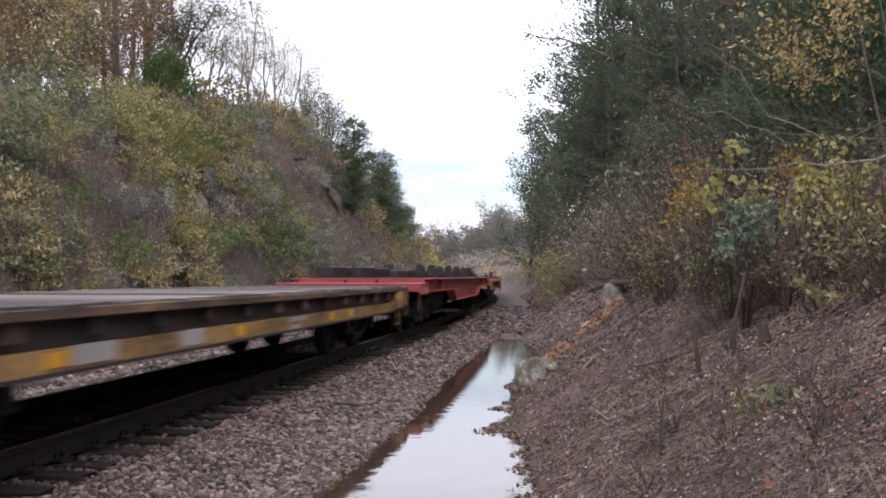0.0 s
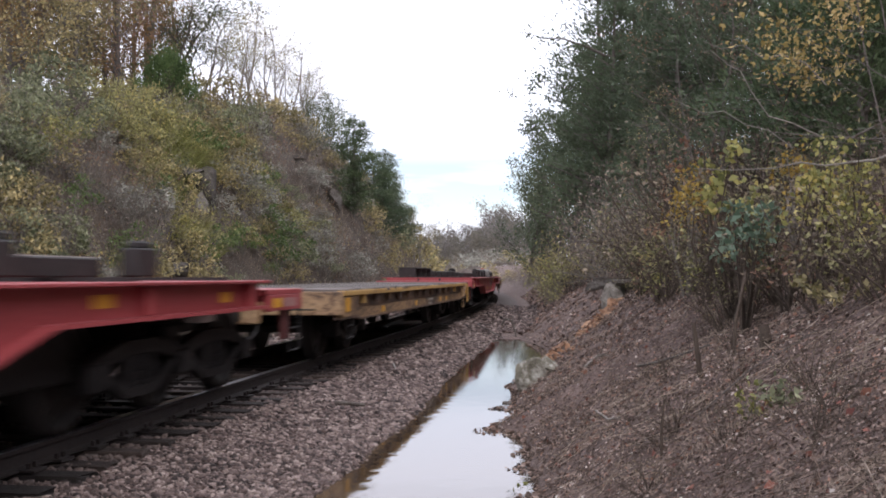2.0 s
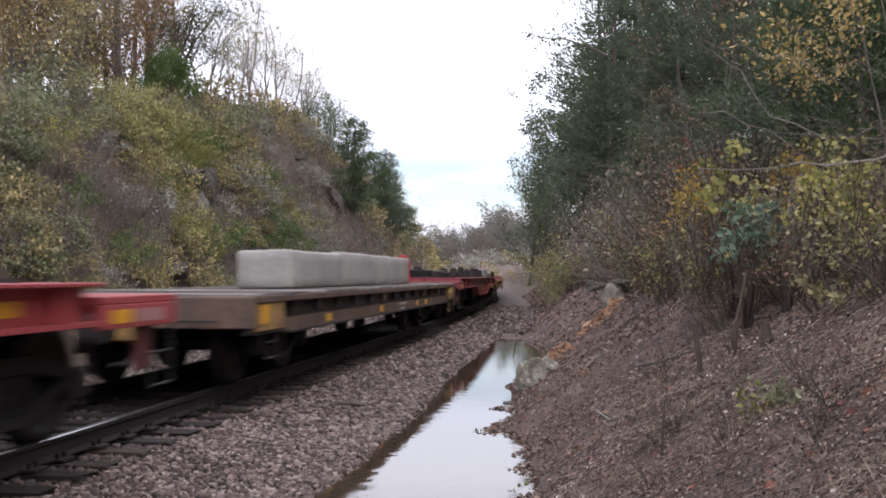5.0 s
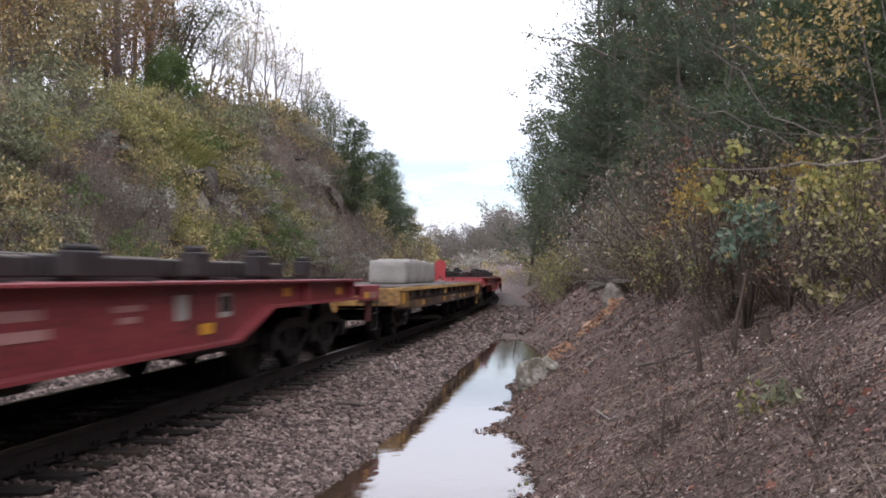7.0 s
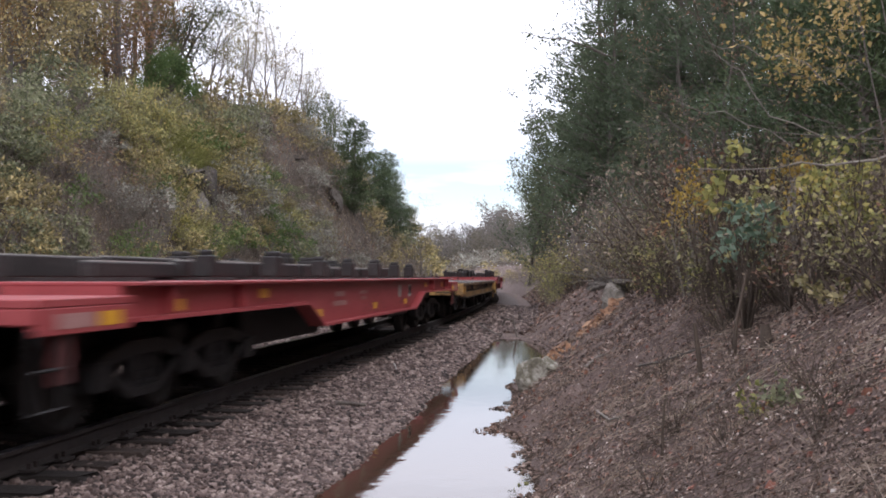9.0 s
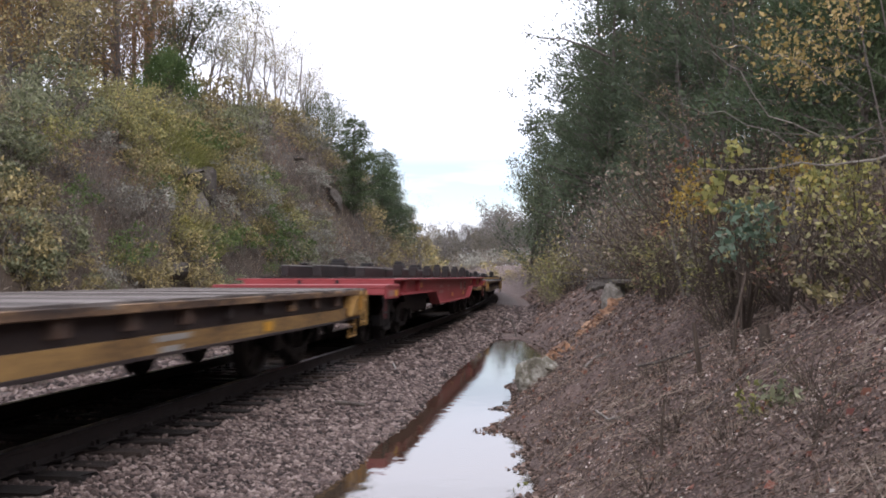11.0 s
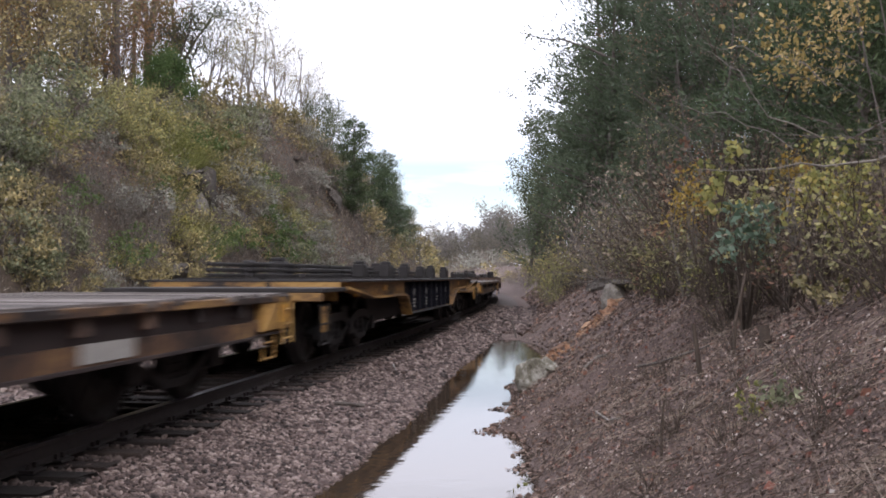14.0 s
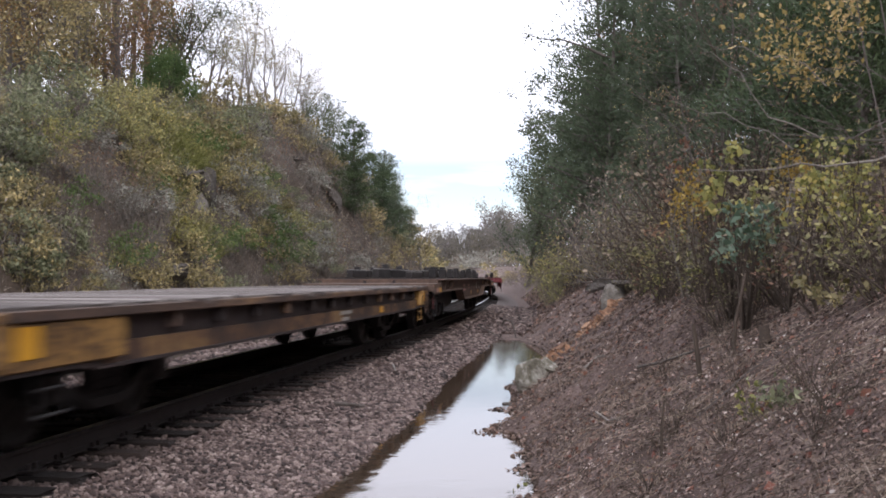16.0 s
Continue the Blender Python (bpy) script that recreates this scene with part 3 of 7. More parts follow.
def truck(car, y, axles, base):
    """A bogie at y with so many axles over the wheelbase."""
    bm = bmesh.new()
    ends = [y - base / 2 + base * k / (axles - 1) for k in range(axles)]
    box(bm, -1.0, 1.0, y - 0.2, y + 0.2, 0.58, 0.8, 0.03)
    tr = part("truck", bm, M_under, car, "grimy cast steel truck")
    for side in (-1, 1):
        bm = bmesh.new()
        x0, x1 = sorted((side * 0.93, side * 1.08))
        for a, b in zip(ends, ends[1:]):
            m = 0.5 * (a + b)
            # arched cast frame with an open window each side of the spring nest
            prism(bm, [(a - 0.12, 0.52), (a + 0.14, 0.62), (m - 0.3, 0.7), (m + 0.3, 0.7), (b - 0.14, 0.62), (b + 0.12, 0.52), (b + 0.12, 0.42), (b - 0.16, 0.5), (m + 0.27, 0.58), (m - 0.27, 0.58), (a + 0.16, 0.5), (a - 0.12, 0.42)], x0, x1)
            prism(bm, [(a + 0.1, 0.46), (m - 0.28, 0.22), (m + 0.28, 0.22), (b - 0.1, 0.46), (b - 0.18, 0.5), (m + 0.24, 0.3), (m - 0.24, 0.3), (a + 0.18, 0.5)], x0 + 0.01, x1 - 0.01)
            for sgn in (-1, 1):
                box(bm, x0 + 0.02, x1 - 0.02, m + sgn * 0.24 - 0.04, m + sgn * 0.24 + 0.04, 0.28, 0.6)
        for a in ends:
            box(bm, *sorted((side * 0.95, side * 1.12)), a - 0.13, a + 0.13, 0.33, 0.56, 0.02)
        part("side_frame", bm, M_under, tr)
        for a, b in zip(ends, ends[1:]):
            m = 0.5 * (a + b)
            bm = bmesh.new()
            for yy in (-0.14, 0.0, 0.14):
                drum(bm, (side * 1.0, m + yy, 0.3), (0, 0, 1), [(0.0, 0.06), (0.05, 0.065), (0.06, 0.05), (0.13, 0.065), (0.14, 0.05), (0.21, 0.065), (0.27, 0.06)], 6)
            part("spring_nest", bm, M_under, tr)
    for a in ends:
        w = part("wheelset", WHEELSET, None, tr)
        WHEELS.append((w, a, 0.457))
    return tr


def coupler(car, y, sgn):
    bm = bmesh.new()
    box(bm, -0.11, 0.11, min(y, y + sgn * 0.36), max(y, y + sgn * 0.36), 0.62, 0.84, 0.02)
    prism(bm, [(y + sgn * 0.3, 0.56), (y + sgn * 0.5, 0.56), (y + sgn * 0.53, 0.62), (y + sgn * 0.53, 0.84), (y + sgn * 0.5, 0.9), (y + sgn * 0.3, 0.9)], -0.16, 0.1, bevel=0.02)
    part("coupler", bm, M_under, car)
    bm = bmesh.new()
    tube(bm, [(0.3, y, 0.62), (0.32, y + sgn * 0.2, 0.45), (0.3, y + sgn * 0.4, 0.36), (0.25, y + sgn * 0.55, 0.38)], 0.025)
    part("air_hose", bm, M_under, car)


def patch(name, car, y0, y1, z0, z1, x, material, label, thick=0.006):
    """A plate or painted mark on the side of a car, on both sides."""
    for side in (-1, 1):
        bm = bmesh.new()
        box(bm, min(side * x, side * (x + thick)), max(side * x, side * (x + thick)), y0, y1, z0, z1)
        part(name, bm, material, car, label)


def marks(name, car, x, y0, z0, rows, material, label, height_each=0.05, gap=0.03):
    """Lettering too blurred to read: plain bars, one below the other."""
    for side in (-1, 1):
        bm = bmesh.new()
        for k, (dy, w) in enumerate(rows):
            zz = z0 - k * (height_each + gap)
            box(bm, min(side * x, side * (x + 0.004)), max(side * x, side * (x + 0.004)), y0 + dy, y0 + dy + w, zz - height_each, zz)
        part(name, bm, material, car, label)


def stirrup(car, x, y, z_top, z_low, material, w=0.36):
    bm = bmesh.new()
    tube(bm, [(x, y - w / 2, z_top), (x, y - w / 2, z_low), (x, y + w / 2, z_low), (x, y + w / 2, z_top)], 0.018)
    tube(bm, [(x, y - w / 2, (z_low + z_top) / 2), (x, y + w / 2, (z_low + z_top) / 2)], 0.014)
    part("stirrup_step", bm, material, car)


def heavy_car(paint, middle, label, rack_kind, seed, cut=0.0, pale_box=False):
    """Deep-sided six-axle flat car with a low platform at each end; cut: how much shorter its front half is. Middle of the car at its origin, rail top at z = 0."""
    rnd = random.Random(seed)
    car = tagged(new("heavy_flatcar"), label, "railway wagon", "wagons of the train")
    st, kn, deep = 8.65, 4.1, 3.4
    s0, k0, d0 = cut - st, cut - kn, cut - deep
    top, thin, low = 1.17, 0.93, 0.54 if middle else 0.63
    for side in (-1, 1):
        bm = bmesh.new()
        x0, x1 = sorted((side * 1.36, side * 1.40))
        # the panelled car's side tapers to a thin edge at both ends
        front = [(s0, top - 0.07), (s0 + 1.9, thin), (k0, thin), (k0 + 0.3, thin - 0.07), (d0, low)] if middle else [(s0, thin), (k0, thin), (d0, low)]
        rear = [(deep - 0.55, low), (kn - 0.3, thin - 0.08), (kn + 0.3, thin), (st - 1.6, thin + 0.04), (st, top - 0.07)] if middle else [(deep, low), (kn + 0.35, thin), (st, thin)]
        prism(bm, [(s0, top)] + front + rear + [(st, top)], x0, x1)
        sill = part("side_sill", bm, paint, car)
        for run, mat, thick in ((front, paint, 0.03), ([front[-1], rear[0]], M_rack if middle else paint, 0.012 if middle else 0.03), (rear, paint, 0.03)):
            bm = bmesh.new()
            prism(bm, run + [(yy, zz - thick) for yy, zz in reversed(run)], *sorted((side * 1.33, side * 1.545)))
            part("sill_flange", bm, mat, sill)
        if middle:
            bm = bmesh.new()
            m0, m1 = sorted((side * 1.401, side * 1.409))
            prism(bm, [(d0 - 0.1, top - 0.02), (d0 - 0.1, low + 0.01), (deep - 0.55, low + 0.01), (deep - 0.35, top - 0.02)], m0, m1)
            part("side_panel", bm, middle, sill, "black painted middle panel of the side")
            for k in range(8):
                yy = d0 + 0.35 + k * 0.8
                bm = bmesh.new()
                box(bm, *sorted((side * 1.409, side * 1.5)), yy - 0.025, yy + 0.025, low + 0.02, top - 0.03, 0.005)
                part("side_rib", bm, middle, sill)
        else:
            for yy in (cut - 7.9, cut - 6.2, 5.9, 8.2):
                bm = bmesh.new()
                box(bm, *sorted((side * 1.40, side * 1.5)), yy - 0.03, yy + 0.03, thin + 0.01, top - 0.01, 0.004)
                part("side_rib", bm, paint, sill)
    bm = bmesh.new()
    box(bm, -1.55, 1.55, s0, st, top, top + 0.03, 0.006)
    part("deck", bm, M_rack if middle else paint, car, "steel deck plate with worn edges")
    bm = bmesh.new()
    for x in (-0.35, 0.35):
        prism(bm, [(s0, top), (s0, 0.85), (k0, 0.85), (d0, 0.62), (deep, 0.62), (kn, 0.85), (st, 0.85), (st, top)], x - 0.03, x + 0.03)
    box(bm, -0.45, 0.45, d0, deep, 0.6, 0.63)
    box(bm, -0.3, 0.3, s0, st, 0.8, 0.84)
    part("centre_sill", bm, M_under, car)
    for y0, y1 in ((k0 - 0.75, d0 + 1.8), (deep, kn + 1.6)):
        bm = bmesh.new()
        box(bm, -0.95, 0.95, y0, y1, 0.42, 0.9, 0.03)
        part("drop_girder", bm, M_under, car, "dark girder behind the step of the side sill")
    bm = bmesh.new()
    drum(bm, (0.5, 3.0, 0.78), (0, 1, 0), [(0, 0.06), (0.02, 0.12), (0.5, 0.12), (0.52, 0.06)], 10)
    tube(bm, [(0.45, cut - 5.0, 0.72), (0.45, 5.0, 0.72)], 0.022)
    part("brake_cylinder", bm, M_under, car)
    for sgn, ex in ((-1, st - cut), (1, st)):
        y0, y1 = sorted((sgn * ex, sgn * (ex + 1.3)))
        bm = bmesh.new()
        box(bm, -1.5, 1.5, y0, y1, 1.04, 1.10, 0.008)
        plat = part("end_platform", bm, M_rack if middle else paint, car)
        bm = bmesh.new()
        box(bm, -1.36, 1.36, *sorted((sgn * (ex - 0.03), sgn * (ex - 0.006))), 0.9, 1.17)
        part("step_wall", bm, paint, plat)
        for side in (-1, 1):
            if not middle:
                bm = bmesh.new()
                box(bm, *sorted((side * 1.44, side * 1.5)), y0 + 0.03, y1 - 0.03, 0.86, 1.04, 0.008)
                part("platform_edge", bm, paint, plat, "platform edge beam with worn pale stripe")
                bm = bmesh.new()
                a = sgn * (ex + 0.55)
                box(bm, *sorted((side * 1.5, side * 1.504)), min(a, a + sgn * 0.5), max(a, a + sgn * 0.5), 0.9, 1.0)
                part("stripe", bm, M_fade, plat, "worn pale stripe")
                bm = bmesh.new()
                a = sgn * (ex + 0.2)
                box(bm, *sorted((side * 1.5, side * 1.506)), min(a, a + sgn * 0.3), max(a, a + sgn * 0.3), 0.9, 1.0)
                part("reflector", bm, M_amber, plat, "amber reflector plate")
            bm = bmesh.new()
            a = sgn * (ex + 0.75)
            box(bm, *sorted((side * 1.38, side * 1.44)), min(a, a + sgn * 0.2), max(a, a + sgn * 0.2), 0.52, 0.86, 0.01)
            part("step_plate", bm, paint if middle else M_dull, plat, "hanging step plate")
            stirrup(car, side * 1.46, sgn * (ex + 1.1), 0.9, 0.38, M_under)
        bm = bmesh.new()
        box(bm, -1.48, 1.48, *sorted((sgn * (ex + 1.2), sgn * (ex + 1.3))), 0.93, 1.04, 0.012)
        part("end_beam", bm, paint, plat)
        bm = bmesh.new()
        box(bm, -0.3, 0.3, *sorted((sgn * (ex + 0.3), sgn * (ex + 1.2))), 0.6, 0.9, 0.02)
        part("draft_pocket", bm, M_under, plat)
        truck(car, -(ex - 1.95) if sgn < 0 else ex - 1.2, 3, 3.35)
        coupler(car, sgn * (ex + 1.3), sgn)
    # amber plates and blurred lettering along the side
    for yy, zz in ((cut - 7.65, 1.0), (cut - 5.4, 1.06), (cut - 3.2, 0.76), (0.2, 0.76), (2.9, 0.76), (5.3, 1.06), (7.7, 1.04)):
        if middle and abs(yy) < 4 or cut and 0 < yy < 1:
            continue
        patch("reflector", car, yy - 0.15, yy + 0.15, zz - 0.05, zz + 0.05, 1.401, M_amber, "amber reflector plate")
    if middle:
        for yy in (-2.6, -1.0, 0.6, 2.0):
            marks("lettering", car, 1.41, yy + 0.05, 1.0, [(0, 0.42)], M_stencil, "dull grey stencilled block", 0.12, 0.03)
            marks("lettering", car, 1.41, yy, 0.8, [(0, 0.5), (0, 0.5), (0.05, 0.4)] if yy < 0 else [(0, 0.4), (0, 0.36)], M_grey, "blurred white stencilled lettering", 0.032, 0.035)
    else:
        marks("lettering", car, 1.401, -2.5 + cut * 0.8, 1.03, [(0.1, 0.55), (0, 0.75)], M_fade, "faded stencilled lettering", 0.07, 0.06)
        marks("lettering", car, 1.401, -0.9 + cut * 0.8, 1.02, [(0, 0.5), (0.1, 0.3)], M_fade, "faded grey stencilled lettering", 0.05, 0.04)
        patch("data_plate", car, 2.2, 2.45, 0.86, 1.08, 1.401, M_grey, "grey data panel")
        patch("grille", car, 3.2, 3.5, 0.85, 1.08, 1.401, M_grey, "grey metal plate with dark slots")
        patch("grille_slot", car, 3.23, 3.47, 0.9, 1.05, 1.4071, M_under, "dark slots", 0.004)
    # racks on the deck
    # pale block stands in for a bright glint below the side sill
    if pale_box:
        for side in (-1, 1):
            bm = bmesh.new()
            box(bm, *sorted((side * 1.2, side * 1.4)), 7.2, 7.42, 0.815, 0.895, 0.015)
            part("bearing_cover", bm, M_white, car, "small pale block standing for a bright glint under the side sill")
    load_racks(car, rack_kind, rnd, cut)
    return car


def load_racks(car, kind, rnd, cut=0.0):
    """Long beams and upright posts bolted to the deck."""
    bm = bmesh.new()
    box(bm, -0.12, 0.12, cut - 8.3, 8.3, 1.2, 1.235)
    rack = part("load_rack", bm, M_rack, car, "dark steel load rack bolted to the deck")
    for k in range(1 if cut else 0, 9):
        bm = bmesh.new()
        box(bm, -1.3, 1.3, -8.06 + 2 * k, -7.94 + 2 * k, 1.2, 1.2335)
        part("crossbeam", bm, M_rack, rack)
    z, y = 1.236, cut - 7.6
    if kind == "frames":
        y0 = -7.3
        bm = bmesh.new()
        box(bm, -1.2, -0.6, y0 - 0.04, y0 + 4.44, z + 0.27, z + 0.31, 0.006)
        for k in range(4):
            box(bm, -1.18, -0.6, y0 + k * 1.47 - 0.04, y0 + k * 1.47 + 0.04, z, z + 0.275)
        box(bm, -1.15, -1.12, y0, y0 + 4.4, z, z + 0.272)
        part("frame_side", bm, M_rack, rack, "tall dark panelled frame of three bays")
        y = -2.7
    while y < 7.6:
        ln = rnd.uniform(1.6, 2.6)
        if y + ln > 8.2:
            break
        for x in (-0.95, -0.3, 0.55):
            if kind == "rails":
                for zz in ((0.0, 0.09, 0.18) if x < 0.5 else (0.0, 0.08)):
                    bm = bmesh.new()
                    box(bm, x - 0.06, x + 0.06, y, y + ln - 0.1, z + zz, z + zz + 0.06, 0.01)
                    part("beam", bm, M_rack, rack)
            else:
                bm = bmesh.new()
                hh = rnd.uniform(0.15, 0.2) + (0.03 if x < 0 else -0.02)
                box(bm, x - 0.09, x + 0.09, y, y + ln - 0.15, z, z + hh, 0.012)
                beam = part("beam", bm, M_rack, rack)
                bm = bmesh.new()
                box(bm, x - 0.06, x + 0.075, y + 0.05, y + ln - 0.22, z + hh, z + hh + 0.012)
                part("worn_top", bm, M_grey, beam, "bare worn top strip")
        spots = [(-1.15, 0.1, rnd.uniform(0.24, 0.32)), (0.9, 0.1, rnd.uniform(0.26, 0.33))]
        if rnd.random() < 0.45:
            spots.append((rnd.uniform(-0.6, -0.2), rnd.uniform(0.1, 0.17), rnd.uniform(0.3, 0.42)))
        for x, wd, h in spots:
            bm = bmesh.new()
            y9 = y + ln + rnd.choice((0.08, 0.2, 0.3))
            box(bm, x - wd, x + wd, y + ln - 0.14, y9, z, z + h * 0.8, 0.015)
            box(bm, x - wd * 0.8, x + wd * 0.8, y + ln - 0.1, y9 - 0.06, z + h * 0.78, z + h, 0.02)
            part("post", bm, M_rack, rack)
        y += ln


PLANK = None


def flat_car(paint, edge, web, chord, label, seed):
    """Plank-decked four-axle flat car."""
    global PLANK
    rnd = random.Random(seed)
    car = tagged(new("flatcar"), label, "railway wagon", "wagons of the train")
    hl = 7.6
    for side in (-1, 1):
        bm = bmesh.new()
        x0, x1 = sorted((side * 1.36, side * 1.40))
        prism(bm, [(-hl, 1.0), (-hl, 0.66), (-hl + 0.9, 0.66), (-hl + 1.2, 0.62), (hl - 1.2, 0.62), (hl - 0.9, 0.64), (hl, 0.64), (hl, 1.0)], x0, x1)
        sill = part("side_sill", bm, web, car)
        line = [(-hl, 0.66), (-hl + 0.9, 0.66), (-hl + 1.2, 0.62), (hl - 1.2, 0.62), (hl - 0.9, 0.64), (hl, 0.64)]
        bm = bmesh.new()
        prism(bm, [(yy, zz + 0.15) for yy, zz in line] + list(reversed(line)), *sorted((side * 1.401, side * 1.45)))
        part("lower_chord", bm, chord, sill)
        bm = bmesh.new()
        prism(bm, line + [(yy, zz - 0.025) for yy, zz in reversed(line)], *sorted((side * 1.33, side * 1.48)))
        part("sill_flange", bm, web, sill)
        bm = bmesh.new()
        box(bm, *sorted((side * 1.40, side * 1.52)), -hl, hl, 0.965, 1.04, 0.008)
        part("deck_edge", bm, edge, car, "rusty edge rail of the deck")
        for k in range(15):
            yy = -hl + 0.45 + k * (2 * hl - 0.9) / 14
            bm = bmesh.new()
            box(bm, *sorted((side * 1.40, side * 1.48)), yy - 0.06, yy + 0.06, 0.83, 0.965, 0.008)
            part("stake_pocket", bm, M_brown if rnd.random() < 0.35 else web if rnd.random() < 0.8 else edge, sill)
    if PLANK is None:
        PLANK = []
        for v in range(3):
            bm = bmesh.new()
            box(bm, -1.5, 1.5, -0.118, 0.118, 1.0, 1.06, 0.006)
            for vert in bm.verts:
                vert.co.z += rnd.uniform(-0.004, 0.006)
                vert.co.x += rnd.uniform(-0.012, 0.012)
            me = bpy.data.meshes.new("plank")
            bm.to_mesh(me)
            bm.free()
            me.materials.append(M_plank)
            PLANK.append(me)
    bm = bmesh.new()
    box(bm, -1.34, 1.34, -hl, hl, 0.94, 0.99)
    deck = part("deck_frame", bm, M_under, car)
    for k in range(61):
        p = part("plank", PLANK[rnd.randrange(3)], None, deck)
        p.location = (rnd.uniform(-0.02, 0.02), -hl + 0.125 + k * 0.2492, rnd.uniform(-0.004, 0.006))
    bm = bmesh.new()
    for x in (-0.3, 0.3):
        prism(bm, [(-hl, 0.95), (-hl, 0.7), (-hl + 2.6, 0.7), (-hl + 3.6, 0.5), (hl - 3.6, 0.5), (hl - 2.6, 0.7), (hl, 0.7), (hl, 0.95)], x - 0.03, x + 0.03)
    for k in range(7):
        yy = -hl + 2.9 + k * (2 * hl - 5.8) / 6
        box(bm, -1.33, 1.33, yy - 0.04, yy + 0.04, 0.66, 0.94)
    part("underframe", bm, M_under, car)
    bm = bmesh.new()
    drum(bm, (0.75, -0.5, 0.62), (0, 1, 0), [(0, 0.1), (0.03, 0.17), (0.9, 0.17), (0.93, 0.1)], 12)
    box(bm, 0.5, 0.9, 1.2, 1.7, 0.5, 0.8, 0.02)
    tube(bm, [(0.7, -4.5, 0.6), (0.7, 4.5, 0.6)], 0.025)
    part("brake_cylinder", bm, M_under, car)
    for sgn in (-1, 1):
        bm = bmesh.new()
        box(bm, -1.5, 1.5, *sorted((sgn * (hl + 0.002), sgn * (hl + 0.09))), 0.7, 1.03, 0.012)
        beam = part("end_sill", bm, M_brown if seed == 13 else paint, car)
        bm = bmesh.new()
        box(bm, -0.34, 0.34, *sorted((sgn * (hl + 0.09), sgn * (hl + 0.3))), 0.58, 0.95, 0.02)
        part("striker", bm, paint, beam)
        for side in (-1, 1):
            bm = bmesh.new()
            box(bm, *sorted((side * 1.40, side * 1.5)), *sorted((sgn * (hl - (1.5 if seed == 17 and sgn < 0 else 0.9)), sgn * hl)), 0.665, 0.962, 0.01)
            part("corner_plate", bm, paint, beam)
            bm = bmesh.new()
            box(bm, *sorted((side * 1.5, side * 1.51)), *sorted((sgn * (hl - 0.35), sgn * (hl - 0.12))), 0.74, 0.94, 0.002)
            part("reflector", bm, M_amber, beam, "amber reflector plate")
            stirrup(car, side * 1.45, sgn * (hl - 0.6), 0.7, 0.36, paint if sgn > 0 else M_under)
            bm = bmesh.new()
            tube(bm, [(side * 1.1, sgn * (hl + 0.1), 0.78), (side * 1.1, sgn * (hl + 0.17), 0.78), (side * 0.7, sgn * (hl + 0.17), 0.78), (side * 0.7, sgn * (hl + 0.1), 0.78)], 0.012)
            part("grab_iron", bm, M_under, beam)
        truck(car, sgn * (hl - 2.1), 2, 1.78)
        coupler(car, sgn * (hl + 0.1), sgn)
    for yy in (-4.6, -1.2, 2.3, 3.4) if seed < 15 else (3.2,):
        patch("reflector", car, yy - 0.13, yy + 0.13, 0.65, 0.75, 1.451, M_amber, "amber reflector plate")
    for y0, y1 in {11: ((-4.4, -3.8), (-2.65, -2.15)), 16: ((3.05, 3.85),)}.get(seed, ()):
        patch("data_plate", car, y0, y1, 0.64, 0.78, 1.4512, M_grey, "dull grey painted panel")
    # ladder and slanting brace at the trailing corners
    for side in (-1, 1):
        bm = bmesh.new()
        for yy in (hl - 0.34, hl - 0.02):
            tube(bm, [(side * 1.53, yy, 1.02), (side * 1.53, yy, 0.5)], 0.016)
        for zz in (0.56, 0.72, 0.88):
            tube(bm, [(side * 1.53, hl - 0.34, zz), (side * 1.53, hl - 0.02, zz)], 0.012)
        part("end_ladder", bm, M_gold if seed in (12, 15, 16) else M_brown, car)
        bm = bmesh.new()
        prism(bm, [(hl - 1.0, 0.67), (hl - 0.85, 0.67), (hl - 0.5, 0.96), (hl - 0.65, 0.96)], *sorted((side * 1.5, side * 1.535)))
        part("corner_brace", bm, paint, car)
    marks("lettering", car, 1.451, 0.4, 0.76, [(0, 0.7), (0.1, 0.4)], M_grey, "faded stencilled lettering", 0.05, 0.04)
    return car


# rear step of each deep car reaches the camera's line at these seconds
REAR = [2.71, 5.45, 8.02, 10.73, 13.457, 16.185, 18.85, 21.55]


def deep_mid(k):
    return REAR[k] * SPEED - 8.65


def flat_mid(k):
    """Flat car between deep car k - 1 and deep car k."""
    if k == 0:
        return deep_mid(0) - 9.95 - 1.1 - 7.6
    return deep_mid(1) + 19.5 if k == 2 else 0.5 * (deep_mid(k - 1) + deep_mid(k)) + 0.3      # the third deep car is a shorter one


